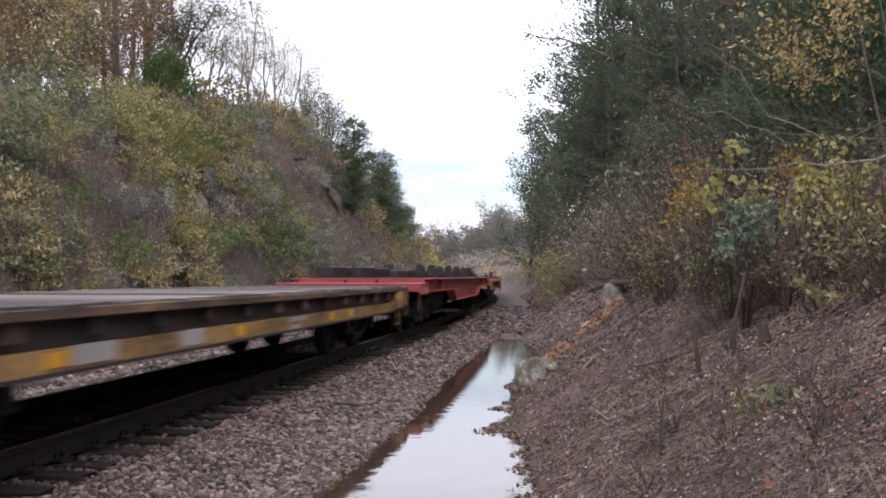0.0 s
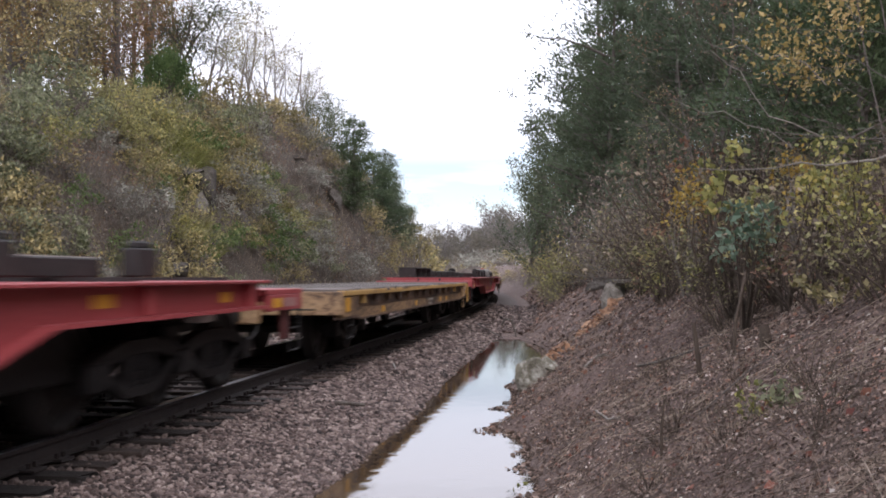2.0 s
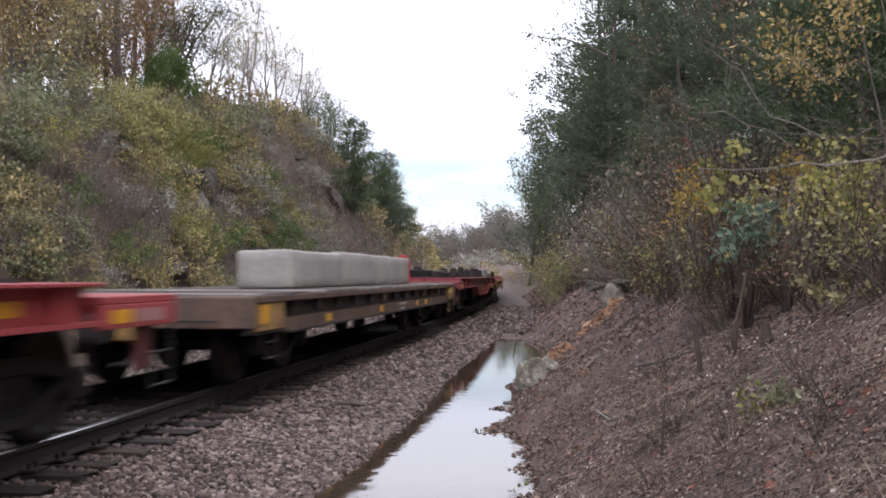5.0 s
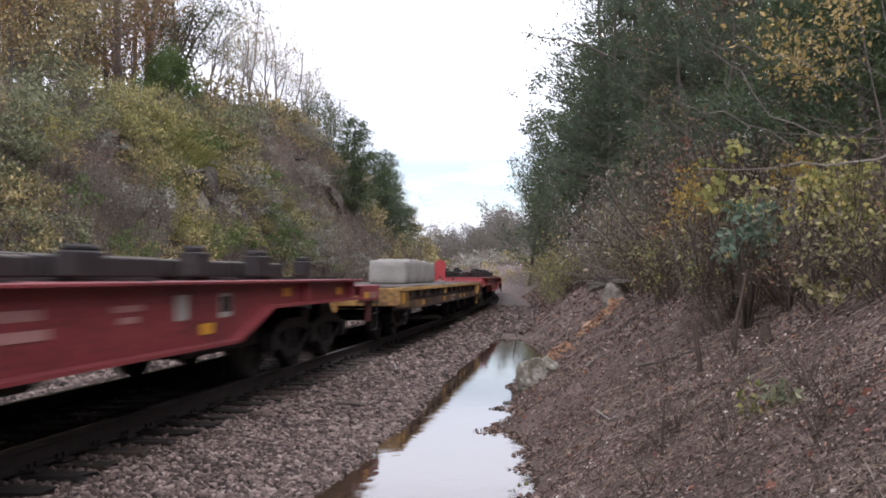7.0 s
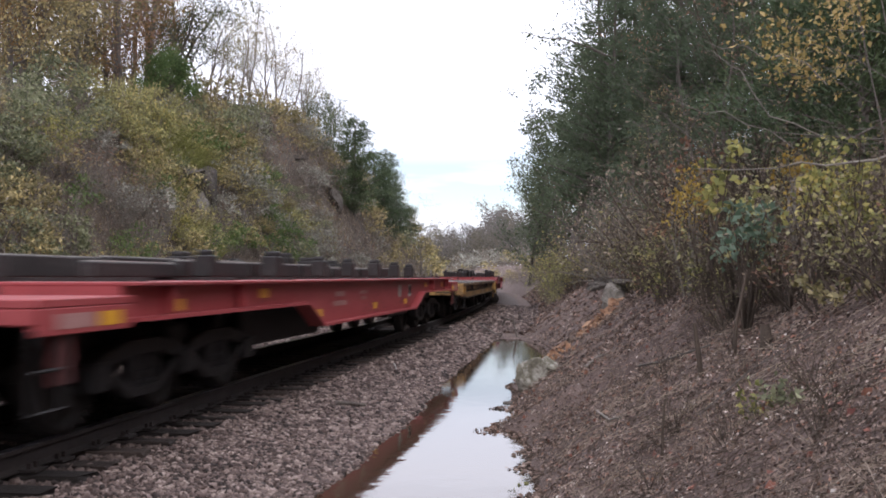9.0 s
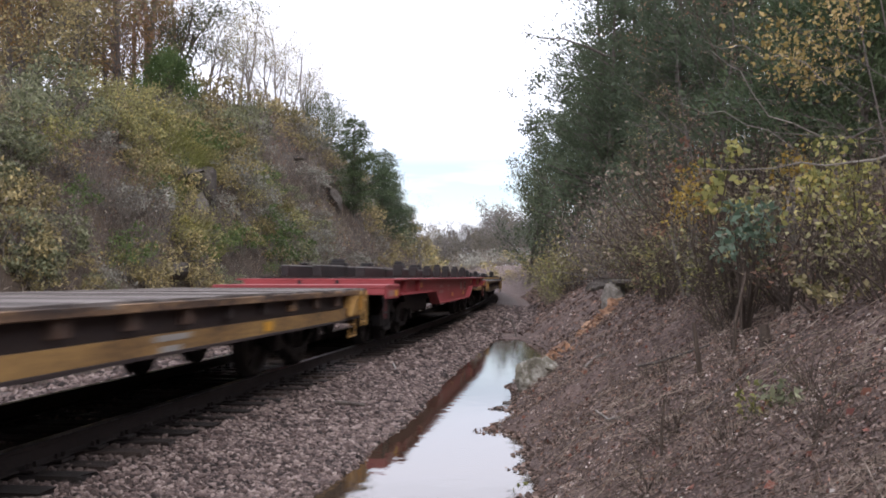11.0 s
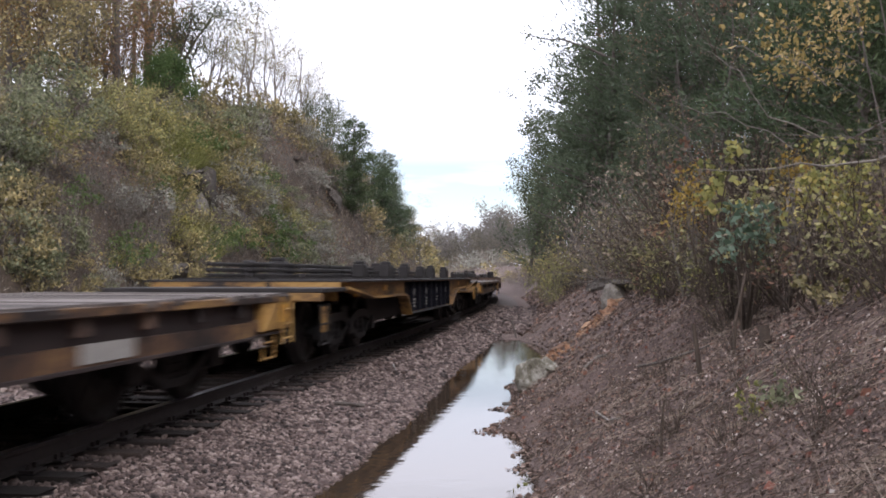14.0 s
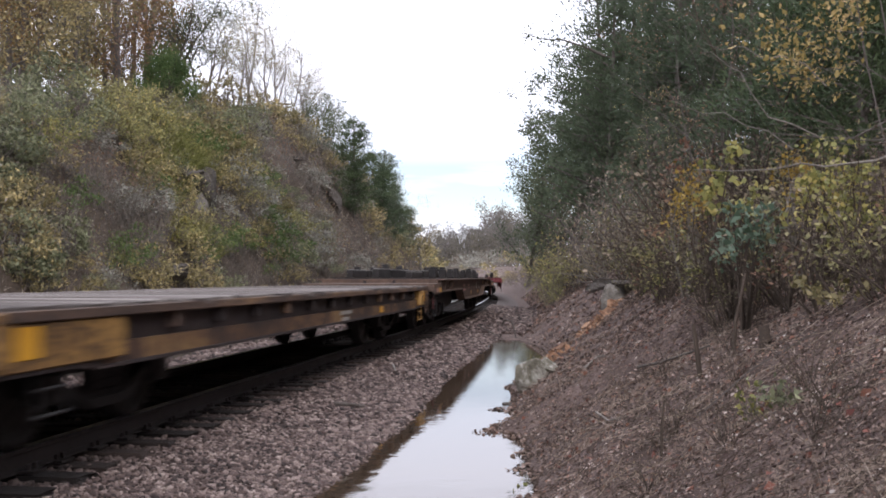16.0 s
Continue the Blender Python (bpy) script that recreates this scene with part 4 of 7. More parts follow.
def build_train():
    red = "red deep-sided steel flat car carrying dark load racks"
    heads = [(M_red, None, red, "posts", 1, 0.0, True), (M_red, None, "red deep-sided steel flat car carrying a tall dark frame and racks", "frames", 2), (M_maroon, None, "dull maroon deep-sided steel flat car carrying dark load racks", "posts", 3, 2.5), (M_red, None, red, "posts", 4),
             (M_red, None, red, "posts", 5, 0.0, True), (M_ochre, M_black, "yellow deep-sided flat car with black middle panels and stacked rails", "rails", 6, 0.0, True), (M_brown, None, "rust-brown deep-sided steel flat car carrying dark load racks", "posts", 7), (M_maroon, None, "dull maroon deep-sided steel flat car carrying dark load racks", "posts", 8)]
    for k, h in enumerate(heads):
        MOVERS.append((heavy_car(*h), deep_mid(k)))
    flats = [(M_yel, M_rust, M_web, M_yel, "weathered yellow flat car with a grey plank deck", 11), (M_tan, M_gold, M_rust, M_tan, "ochre and rust streaked flat car with an empty plank deck", 12), (M_yel, M_brown, M_web, M_brown, "rusty dark flat car with cream corners loaded with concrete blocks", 13),
             (M_ochre, M_gold, M_web, M_scab, "weathered flat car with tan deck edge loaded with concrete blocks", 14), (M_ochre, M_tan, M_web, M_yel, "faded yellow flat car with an empty plank deck", 15), (M_ochre, M_patchy, M_web, M_scab, "orange-yellow flat car with dark blotches and an empty plank deck", 16),
             (M_ochre, M_rust, M_web, M_scab, "worn yellow flat car with rust-brown sides and empty plank deck", 17)]
    for k, h in enumerate(flats):
        MOVERS.append((flat_car(*h), flat_mid(k)))
    for k in (2, 3):
        mid = flat_mid(k)
        for y0, y1, top in ((-2.85, -2.02, 1.61), (-1.96, -0.42, 1.66), (-0.37, 0.76, 1.64), (0.8, 2.1, 1.62)) if k == 3 else ((-3.9, -1.2, 1.62), (-1.14, 1.6, 1.66), (1.66, 5.2, 1.66)):
            b = part("concrete_block", block_mesh(y0, y1, top), None, None)
            tagged(b, "pale grey weathered concrete block lying on a flat car deck", "concrete block", "concrete blocks on the flat cars")
            MOVERS.append((b, mid))
        for k2 in range(2):
            bm = bmesh.new()
            tube(bm, [(0.9 - 0.25 * k2, 2.0 + 0.8 * k2, 1.08), (0.95 - 0.2 * k2, 2.6 + 0.8 * k2, 1.12 + 0.03 * k2), (0.8 - 0.2 * k2, 3.2 + 0.8 * k2, 1.1), (0.7, 3.6 + 0.8 * k2, 1.08)], 0.011)
            b = part("strap", bm, M_grey, None)
            tagged(b, "loose pale webbing strap lying on a flat car deck", "strap", "straps on the flat cars")
            MOVERS.append((b, mid))
        bm = bmesh.new()
        arc = [(0.19 * math.cos(a), 1.6 + 0.2 * math.sin(a)) for a in [math.pi * q / 10 for q in range(11)]]
        prism(bm, [(0.2, 1.065), (0.17, 1.35)] + arc + [(-0.17, 1.35), (-0.2, 1.065), (-0.07, 1.065), (-0.05, 1.24), (0.05, 1.24), (0.07, 1.065)], -0.05, 0.05, bevel=0.012)
        for v in bm.verts:
            v.co = Vector((0.2 + v.co.y, 7.35 - v.co.x, v.co.z))
        b = part("brake_shield", bm, M_disc, None)
        tagged(b, "round-topped red steel shield standing on a flat car deck", "shield", "shields on the flat cars")
        MOVERS.append((b, mid))


def block_mesh(y0, y1, top):
    """A soft-cornered block with a slightly sagging, uneven skin."""
    bm = bmesh.new()
    box(bm, -0.1, 0.75, y0, y1, 1.065, top, 0.035)
    bmesh.ops.subdivide_edges(bm, edges=list(bm.edges), cuts=3, use_grid_fill=True)
    for v in bm.verts:
        if v.co.z > 1.09:
            v.co += Vector((0.018, 0.015, 0.02)) * noise.noise(v.co * 2.3)
    me = bpy.data.meshes.new("concrete_block")
    bm.to_mesh(me)
    bm.free()
    me.materials.append(M_conc)
    me.polygons.foreach_set("use_smooth", [True] * len(me.polygons))
    return me


build_train()
# ---------------------------------------------------------------- plants: builders
MORE, LESS = 1.35, 0.8        # fine foliage: more and smaller leaves


def quick_mesh(name, verts, quads, material):
    """A mesh from an array of points and an array of faces, all with three or all with four corners."""
    verts, quads = np.asarray(verts, np.float32), np.asarray(quads, np.int32)
    me = bpy.data.meshes.new(name)
    me.vertices.add(len(verts))
    me.vertices.foreach_set("co", verts.ravel())
    me.loops.add(quads.size)
    me.loops.foreach_set("vertex_index", quads.ravel())
    me.polygons.add(len(quads))
    me.polygons.foreach_set("loop_start", np.arange(0, quads.size, quads.shape[1], dtype=np.int32))
    me.polygons.foreach_set("loop_total", np.full(len(quads), quads.shape[1], np.int32))
    me.materials.append(material)
    me.update(calc_edges=True)
    me.validate()
    return me


def leaf_mesh(name, pts, size, material, rng, aspect=0.5, axis=None, spread=1.0, fold=0.12, fine=False):
    """One small bent four-cornered leaf at each point, or a plain pointed one (fine). axis: the way the leaves point, loosened by spread."""
    n = len(pts)
    pts = np.asarray(pts, np.float64)
    a = rng.normal(size=(n, 3))
    if axis is not None:
        a = np.asarray(axis) + a * spread
    a /= np.linalg.norm(a, axis=1)[:, None] + 1e-9
    r = rng.normal(size=(n, 3))
    b = np.cross(a, r)
    b /= np.linalg.norm(b, axis=1)[:, None] + 1e-9
    c = np.cross(a, b)
    s = (np.asarray(size) * rng.uniform(0.55, 1.35, n))[:, None]
    if fine:
        v = np.stack([pts - a * s * 0.4 - b * s * aspect * 0.5, pts - a * s * 0.4 + b * s * aspect * 0.5, pts + a * s * 0.6], 1)
        return quick_mesh(name, v.reshape(-1, 3), np.arange(3 * n).reshape(-1, 3), material)
    v = np.empty((n, 4, 3))
    v[:, 0] = pts - a * s * 0.5
    v[:, 1] = pts + b * s * aspect * 0.5 + c * s * fold
    v[:, 2] = pts + a * s * 0.5
    v[:, 3] = pts - b * s * aspect * 0.5 + c * s * fold
    return quick_mesh(name, v.reshape(-1, 3), np.arange(4 * n).reshape(-1, 4), material)


def limb_mesh(name, segs, material, sides=3):
    """Tapered bars for all the segments (p0, p1, r0, r1); thick ones get more sides."""
    thick = [s for s in segs if s[2] > 0.045]
    thin = [s for s in segs if s[2] <= 0.045]
    vs, fs, off = [], [], 0
    for group, k in ((thick, 6), (thin, sides)):
        if group:
            v, f = limb_arrays(group, k)
            vs.append(v)
            fs.append(f + off)
            off += len(v)
    return quick_mesh(name, np.concatenate(vs), np.concatenate(fs), material)


def limb_arrays(segs, sides):
    p0 = np.array([s[0] for s in segs])
    p1 = np.array([s[1] for s in segs])
    r0 = np.array([s[2] for s in segs])[:, None]
    r1 = np.array([s[3] for s in segs])[:, None]
    d = p1 - p0
    d /= np.linalg.norm(d, axis=1)[:, None] + 1e-9
    ref = np.where(np.abs(d[:, 2:3]) > 0.9, np.array([[1.0, 0, 0]]), np.array([[0, 0, 1.0]]))
    s = np.cross(d, ref)
    s /= np.linalg.norm(s, axis=1)[:, None] + 1e-9
    t = np.cross(d, s)
    n = len(segs)
    v = np.empty((n, 2 * sides, 3))
    for k in range(sides):
        o = s * math.cos(2 * math.pi * k / sides) + t * math.sin(2 * math.pi * k / sides)
        v[:, k] = p0 + o * r0
        v[:, sides + k] = p1 + o * r1
    f = []
    for k in range(sides):
        f.append([k, (k + 1) % sides, sides + (k + 1) % sides, sides + k])
    f = (np.array(f)[None] + (np.arange(n) * 2 * sides)[:, None, None]).reshape(-1, 4)
    return v.reshape(-1, 3), f


def grow(rng, p, d, length, r, level, opts, segs, tips):
    """A branch of several wobbling segments with side branches; fills segs and tips."""
    k = max(3, int(opts.get("bits", 5) - level))
    p, d = np.array(p, float), np.array(d, float)
    for i in range(k):
        f = (i + 1) / k
        d = d + rng.normal(size=3) * opts.get("wobble", 0.13) + np.array([0, 0, opts.get("up", 0.06)])
        d /= np.linalg.norm(d)
        q = p + d * length / k
        ra, rb = r * (1 - 0.72 * i / k), r * (1 - 0.72 * f)
        segs.append((p.copy(), q.copy(), ra, rb))
        if level >= opts["levels"] - 1:
            tips.append(q.copy())
        if level < opts["levels"] and f > opts["first"][min(level, len(opts["first"]) - 1)]:
            for _ in range(opts["count"][min(level, len(opts["count"]) - 1)]):
                side = rng.normal(size=3)
                side -= d * side.dot(d)
                side /= np.linalg.norm(side) + 1e-9
                nd = d * rng.uniform(0.35, 0.8) + side * rng.uniform(0.6, 1.1) * opts.get("out", 1.0)
                nd /= np.linalg.norm(nd)
                grow(rng, q, nd, length * rng.uniform(0.32, 0.62) * (1.12 - 0.45 * f), rb * opts.get("thin", 0.62), level + 1, opts, segs, tips)
        p = q


def plant(kind, label, category, group, limbs, foliage, limb_name="trunk", leaf_name="crown"):
    """A plant out of its two meshes, parked until it is copied to its places."""
    e = tagged(new(kind), label, category, group)
    PROTOS.append(e)
    part(limb_name, limbs, None, e)
    if foliage is not None:
        part(leaf_name, foliage, None, e)
    return e


def around(rng, tips, n, sigma, drop=0.0):
    tips = np.array(tips)
    return tips[rng.integers(0, len(tips), n)] + rng.normal(size=(n, 3)) * sigma - np.array([0, 0, drop])


def tree_proto(seed, h, r, material, n, size, label, category="tree", group="trees of the cutting", first=(0.3, 0.2), count=(2, 1, 1), levels=2, sigma=0.28, up=0.05, kind="tree", bark=None, lean=0.05, wobble=0.12, bits=7, out=1.0, keep=1.0, low=0.0, thin=0.62, fine=True):
    rng = np.random.default_rng(seed)
    segs, tips = [], []
    opts = dict(levels=levels, first=first, count=count, up=up, wobble=wobble, bits=bits, out=out, thin=thin)
    grow(rng, (0, 0, -0.3), (rng.normal() * lean, rng.normal() * lean, 1), h, r, 0, opts, segs, tips)
    limbs = limb_mesh("trunk", segs, bark or M_bark)
    tips = [t for t in tips if rng.random() < keep and t[2] > low * h] or tips
    if fine:
        n, size = int(n * MORE), size * LESS
    crown = leaf_mesh("crown", around(rng, tips, n, sigma), size, material, rng, 0.6, fine=fine) if n else None
    return plant(kind, label, category, group, limbs, crown)


def cedar_proto(seed, h, rad, n, size=0.2, material=None, label="dark green bushy red cedar on the cutting slope", bare=0.05, clump=0.16, gap=0.25):
    """Conifer: an uneven cone of limbs, each with a few flat clumps of short upturned sprays."""
    rng = np.random.default_rng(seed)
    segs = [((0, 0, -0.3), (0.05, 0.03, h * 0.5), 0.05 + h * 0.011, 0.03 + h * 0.006), ((0.05, 0.03, h * 0.5), (0, 0.05, h * 0.98), 0.03 + h * 0.006, 0.01)]
    segs = [(np.array(a, float), np.array(b, float), c, d) for a, b, c, d in segs]
    cents, axes = [], []
    size *= 0.93
    nb = int(22 + h * 7)
    for i in range(nb):
        f = (i + rng.uniform(0, 1)) / nb
        z = h * (bare + (0.97 - bare) * f)
        reach = rad * (1 - f) ** 0.7 * rng.uniform(0.6, 1.25) * (0.7 + 0.3 * min(1, f * 6)) + 0.12
        a = rng.uniform(0, 2 * math.pi)
        out = np.array([math.cos(a), math.sin(a), 0.0])
        root, tip = np.array([0, 0, z]), out * reach + np.array([0, 0, z + reach * rng.uniform(0.05, 0.45)])
        segs.append((root, tip, 0.018 + 0.003 * h * (1 - f), 0.006))
        for _ in range(2 + int(reach * 3.2)):
            t = rng.uniform(gap, 1.06)
            side = np.array([-out[1], out[0], 0]) * rng.normal() * 0.3 * reach * t
            cents.append(root + (tip - root) * t + side + np.array([0, 0, rng.normal() * 0.06]))
            axes.append(out + np.array([0, 0, 0.7]))
    cents, axes = np.array(cents), np.array(axes)
    k = rng.integers(0, len(cents), n)
    sig = clump * (0.6 + 0.8 * rng.random(len(cents)))[k][:, None]
    pts = cents[k] + rng.normal(size=(n, 3)) * sig * np.array([1.2, 1.2, 0.55])
    return plant("cedar_tree", label, "tree", "cedars of the cutting", limb_mesh("trunk", segs, M_bark),
                 leaf_mesh("crown", pts, size, material or L_cedar, rng, 0.26, axes[k], 0.6, 0.04, True))


def dome_proto(seed, h, width, n, size, material, label, kind="bush", category="bush", group="bushes of the cutting", clumps=26, aspect=0.55, clump=0.13, low=0.15, twig=None, fine=True):
    """A rounded shrub: stems fanning out to leafy clumps over a lumpy dome, with gaps between them."""
    rng = np.random.default_rng(seed)
    segs, cents = [], []
    for _ in range(clumps):
        a, e = rng.uniform(0, 2 * math.pi), math.asin(rng.uniform(low - 0.15, 1.0))
        r = rng.uniform(0.55, 1.0) ** 0.6 * rng.uniform(0.85, 1.1)
        c = np.array([math.cos(a) * math.cos(e) * width * 0.5 * r, math.sin(a) * math.cos(e) * width * 0.5 * r, h * (0.22 + 0.75 * max(low, math.sin(e)) * r)])
        mid = c * np.array([0.4, 0.4, 0.55]) + rng.normal(size=3) * 0.05 * h
        root = np.array([c[0] * 0.1, c[1] * 0.1, -0.12])
        segs += [(root, mid, 0.008 + 0.006 * h, 0.006 + 0.004 * h), (mid, c, 0.006 + 0.004 * h, 0.003)]
        cents.append(c)
    cents = np.array(cents)
    if fine:
        n, size = int(n * MORE), size * LESS
    k = rng.integers(0, clumps, n)
    sig = clump * width * (0.55 + 0.75 * rng.random(clumps))[k][:, None]
    pts = cents[k] + rng.normal(size=(n, 3)) * sig * np.array([1, 1, 0.75])
    pts[:, 2] = np.maximum(pts[:, 2], 0.03)
    return plant(kind, label, category, group, limb_mesh("branchwork", segs, twig or M_twig, 3), leaf_mesh("foliage", pts, size, material, rng, aspect, fine=fine), "branchwork", "foliage")


def bush_proto(seed, h, width, n, size, material, label, stems=9, sigma=0.1, kind="bush", aspect=0.55, bare=0.3, twig=None, category="bush", group="bushes of the cutting", fine=True):
    """Many curved stems from one foot, leaves on their upper parts."""
    rng = np.random.default_rng(seed)
    segs, tips = [], []
    for _ in range(stems):
        a = rng.uniform(0, 2 * math.pi)
        lean = rng.uniform(0.1, 1.0) * width / h
        d = np.array([math.cos(a) * lean, math.sin(a) * lean, 1.0])
        d /= np.linalg.norm(d)
        st, tp = [], []
        grow(rng, (math.cos(a) * 0.06 * width, math.sin(a) * 0.06 * width, -0.12), d, h * rng.uniform(0.6, 1.1), 0.007 + 0.006 * h, 1,
             dict(levels=2, first=(bare, bare), count=(1, 1), up=-0.01, wobble=0.18, bits=5), st, tp)
        segs += st
        tips += [t for t in tp if t[2] > bare * h * 0.7]
    limbs = limb_mesh("branchwork", segs, twig or M_twig, 3)
    if fine:
        n, size = int(n * MORE), size * LESS
    fol = leaf_mesh("foliage", around(rng, tips, n, sigma), size, material, rng, aspect, fine=fine)
    return plant(kind, label, category, group, limbs, fol, "branchwork", "foliage")


def weed_proto(seed, h, width, n, material, label, per=5, kind="weed_clump"):
    """Dry stalks, thin and upright, with small ragged heads."""
    rng = np.random.default_rng(seed)
    segs, pts = [], []
    for _ in range(n):
        a, q = rng.uniform(0, 2 * math.pi), rng.uniform(0, 1) ** 0.5 * width * 0.5
        base = np.array([math.cos(a) * q, math.sin(a) * q, -0.08])
        d = np.array([math.cos(a) * 0.3, math.sin(a) * 0.3, 1]) + rng.normal(size=3) * 0.22
        d /= np.linalg.norm(d)
        ln = h * rng.uniform(0.45, 1.1)
        mid = base + d * ln * 0.6
        tip = mid + (d + rng.normal(size=3) * 0.25) * ln * 0.4
        segs.append((base, mid, 0.006, 0.0045))
        segs.append((mid, tip, 0.0045, 0.002))
        for t in rng.uniform(0.3, 1.05, per):
            pts.append(base + (tip - base) * t + rng.normal(size=3) * 0.05)
    limbs = limb_mesh("stalk_tuft", segs, M_twig, 3)
    fol = leaf_mesh("dry_foliage", np.array(pts), 0.075, material, rng, 0.4, fine=True)
    return plant(kind, label, "weeds", "weeds of the cutting", limbs, fol, "stalk_tuft", "dry_foliage")


def grass_proto(seed, h, width, n, material, label):
    rng = np.random.default_rng(seed)
    a, q = rng.uniform(0, 2 * math.pi, n), rng.uniform(0, 1, n) ** 0.5 * width * 0.5
    base = np.stack([np.cos(a) * q, np.sin(a) * q, np.full(n, -0.05)], 1)
    d = np.stack([np.cos(a) * 0.5, np.sin(a) * 0.5, np.ones(n)], 1) + rng.normal(size=(n, 3)) * 0.25
    ln = (h * rng.uniform(0.5, 1.15, n))[:, None]
    side = np.cross(d, rng.normal(size=(n, 3)))
    side /= np.linalg.norm(side, axis=1)[:, None]
    mid = base + d * ln * 0.5
    tip = base + d * ln * 0.9 + np.stack([np.cos(a), np.sin(a), -0.6 * np.ones(n)], 1) * ln * 0.25
    v = np.empty((n, 6, 3))
    v[:, 0], v[:, 1] = base - side * 0.006, base + side * 0.006
    v[:, 2], v[:, 3] = mid + side * 0.005, mid - side * 0.005
    v[:, 4], v[:, 5] = tip + side * 0.001, tip - side * 0.001
    f = np.array([[0, 1, 2, 3], [3, 2, 4, 5]])[None] + (np.arange(n) * 6)[:, None, None]
    e = tagged(new("grass_tuft"), label, "grass", "grass tufts")
    PROTOS.append(e)
    part("blade_tuft", quick_mesh("blade_tuft", v.reshape(-1, 3), f.reshape(-1, 4), material), None, e)
    return e


USED = set()
PROTOS = []
THICKET = {}           # joined brush too far off to tell apart: material and corners -> arrays


def put(proto, u, y, scale=1.0, turn=None, sink=0.0, tilt=0.0, rnd=random, joined=False):
    """Plants a prototype at (u, y); the first place takes the prototype itself, later ones copies."""
    p = spot(u, y, -sink)
    turn = rnd.uniform(0, 360) if turn is None else turn
    m = Matrix.Translation(p) @ pose(0, 0, 0, rx=rnd.uniform(-tilt, tilt), ry=rnd.uniform(-tilt, tilt), rz=turn) @ Matrix.Diagonal((scale, scale, scale, 1))
    if joined:
        for c in proto.children:
            me = c.data
            corners = len(me.polygons[0].vertices)
            co = np.empty(len(me.vertices) * 3, np.float32)
            me.vertices.foreach_get("co", co)
            ix = np.empty(len(me.loops), np.int32)
            me.loops.foreach_get("vertex_index", ix)
            co = co.reshape(-1, 3) @ np.array(m.to_3x3(), np.float32).T + np.array(m.translation, np.float32)
            if c.name.startswith(("branchwork", "stalk")):      # a third of the twigs and two thirds of the leaves will do
                co = co.reshape(-1, 6, 3)[::3 if y < 40 else 6].reshape(-1, 3)
                ix = (np.arange(len(co) // 6) * 6)[:, None, None] + np.array([(0, 1, 4, 3), (1, 2, 5, 4), (2, 0, 3, 5)])[None]
            elif not c.name.startswith("blade"):
                co = co.reshape(-1, corners, 3)
                co = co[np.arange(len(co)) % 3 > 0] if y < 40 else co[::2] if y < 70 else co[::4]
                mid = co.mean(axis=1, keepdims=True)
                co = (mid + (co - mid) * (1.0 if y < 40 else 1.2 if y < 70 else 1.6)).reshape(-1, 3)
                ix = np.arange(len(co))
            THICKET.setdefault((me.materials[0], corners), []).append((co, ix.reshape(-1, corners)))
        return None
    if proto not in USED:
        USED.add(proto)
        proto.matrix_basis = m
        return proto
    m0 = proto.matrix_basis.copy()
    proto.matrix_basis = Matrix.Identity(4)
    c = copy_thing(proto, m)
    proto.matrix_basis = m0
    return c


def join_thicket():
    """One object of kind stuff for each material of the joined brush."""
    for (mat, _), chunks in THICKET.items():
        vs, fs, off = [], [], 0
        for co, ix in chunks:
            vs.append(co)
            fs.append(ix + off)
            off += len(co)
        ob = new("undergrowth", quick_mesh("undergrowth", np.concatenate(vs), np.concatenate(fs), mat))
        tagged(ob, "dense tangled autumn undergrowth covering the cutting slopes", "undergrowth", kind="stuff")


def drop_unused():
    for e in PROTOS:
        if e not in USED:
            for c in list(e.children):
                bpy.data.objects.remove(c)
            bpy.data.objects.remove(e)
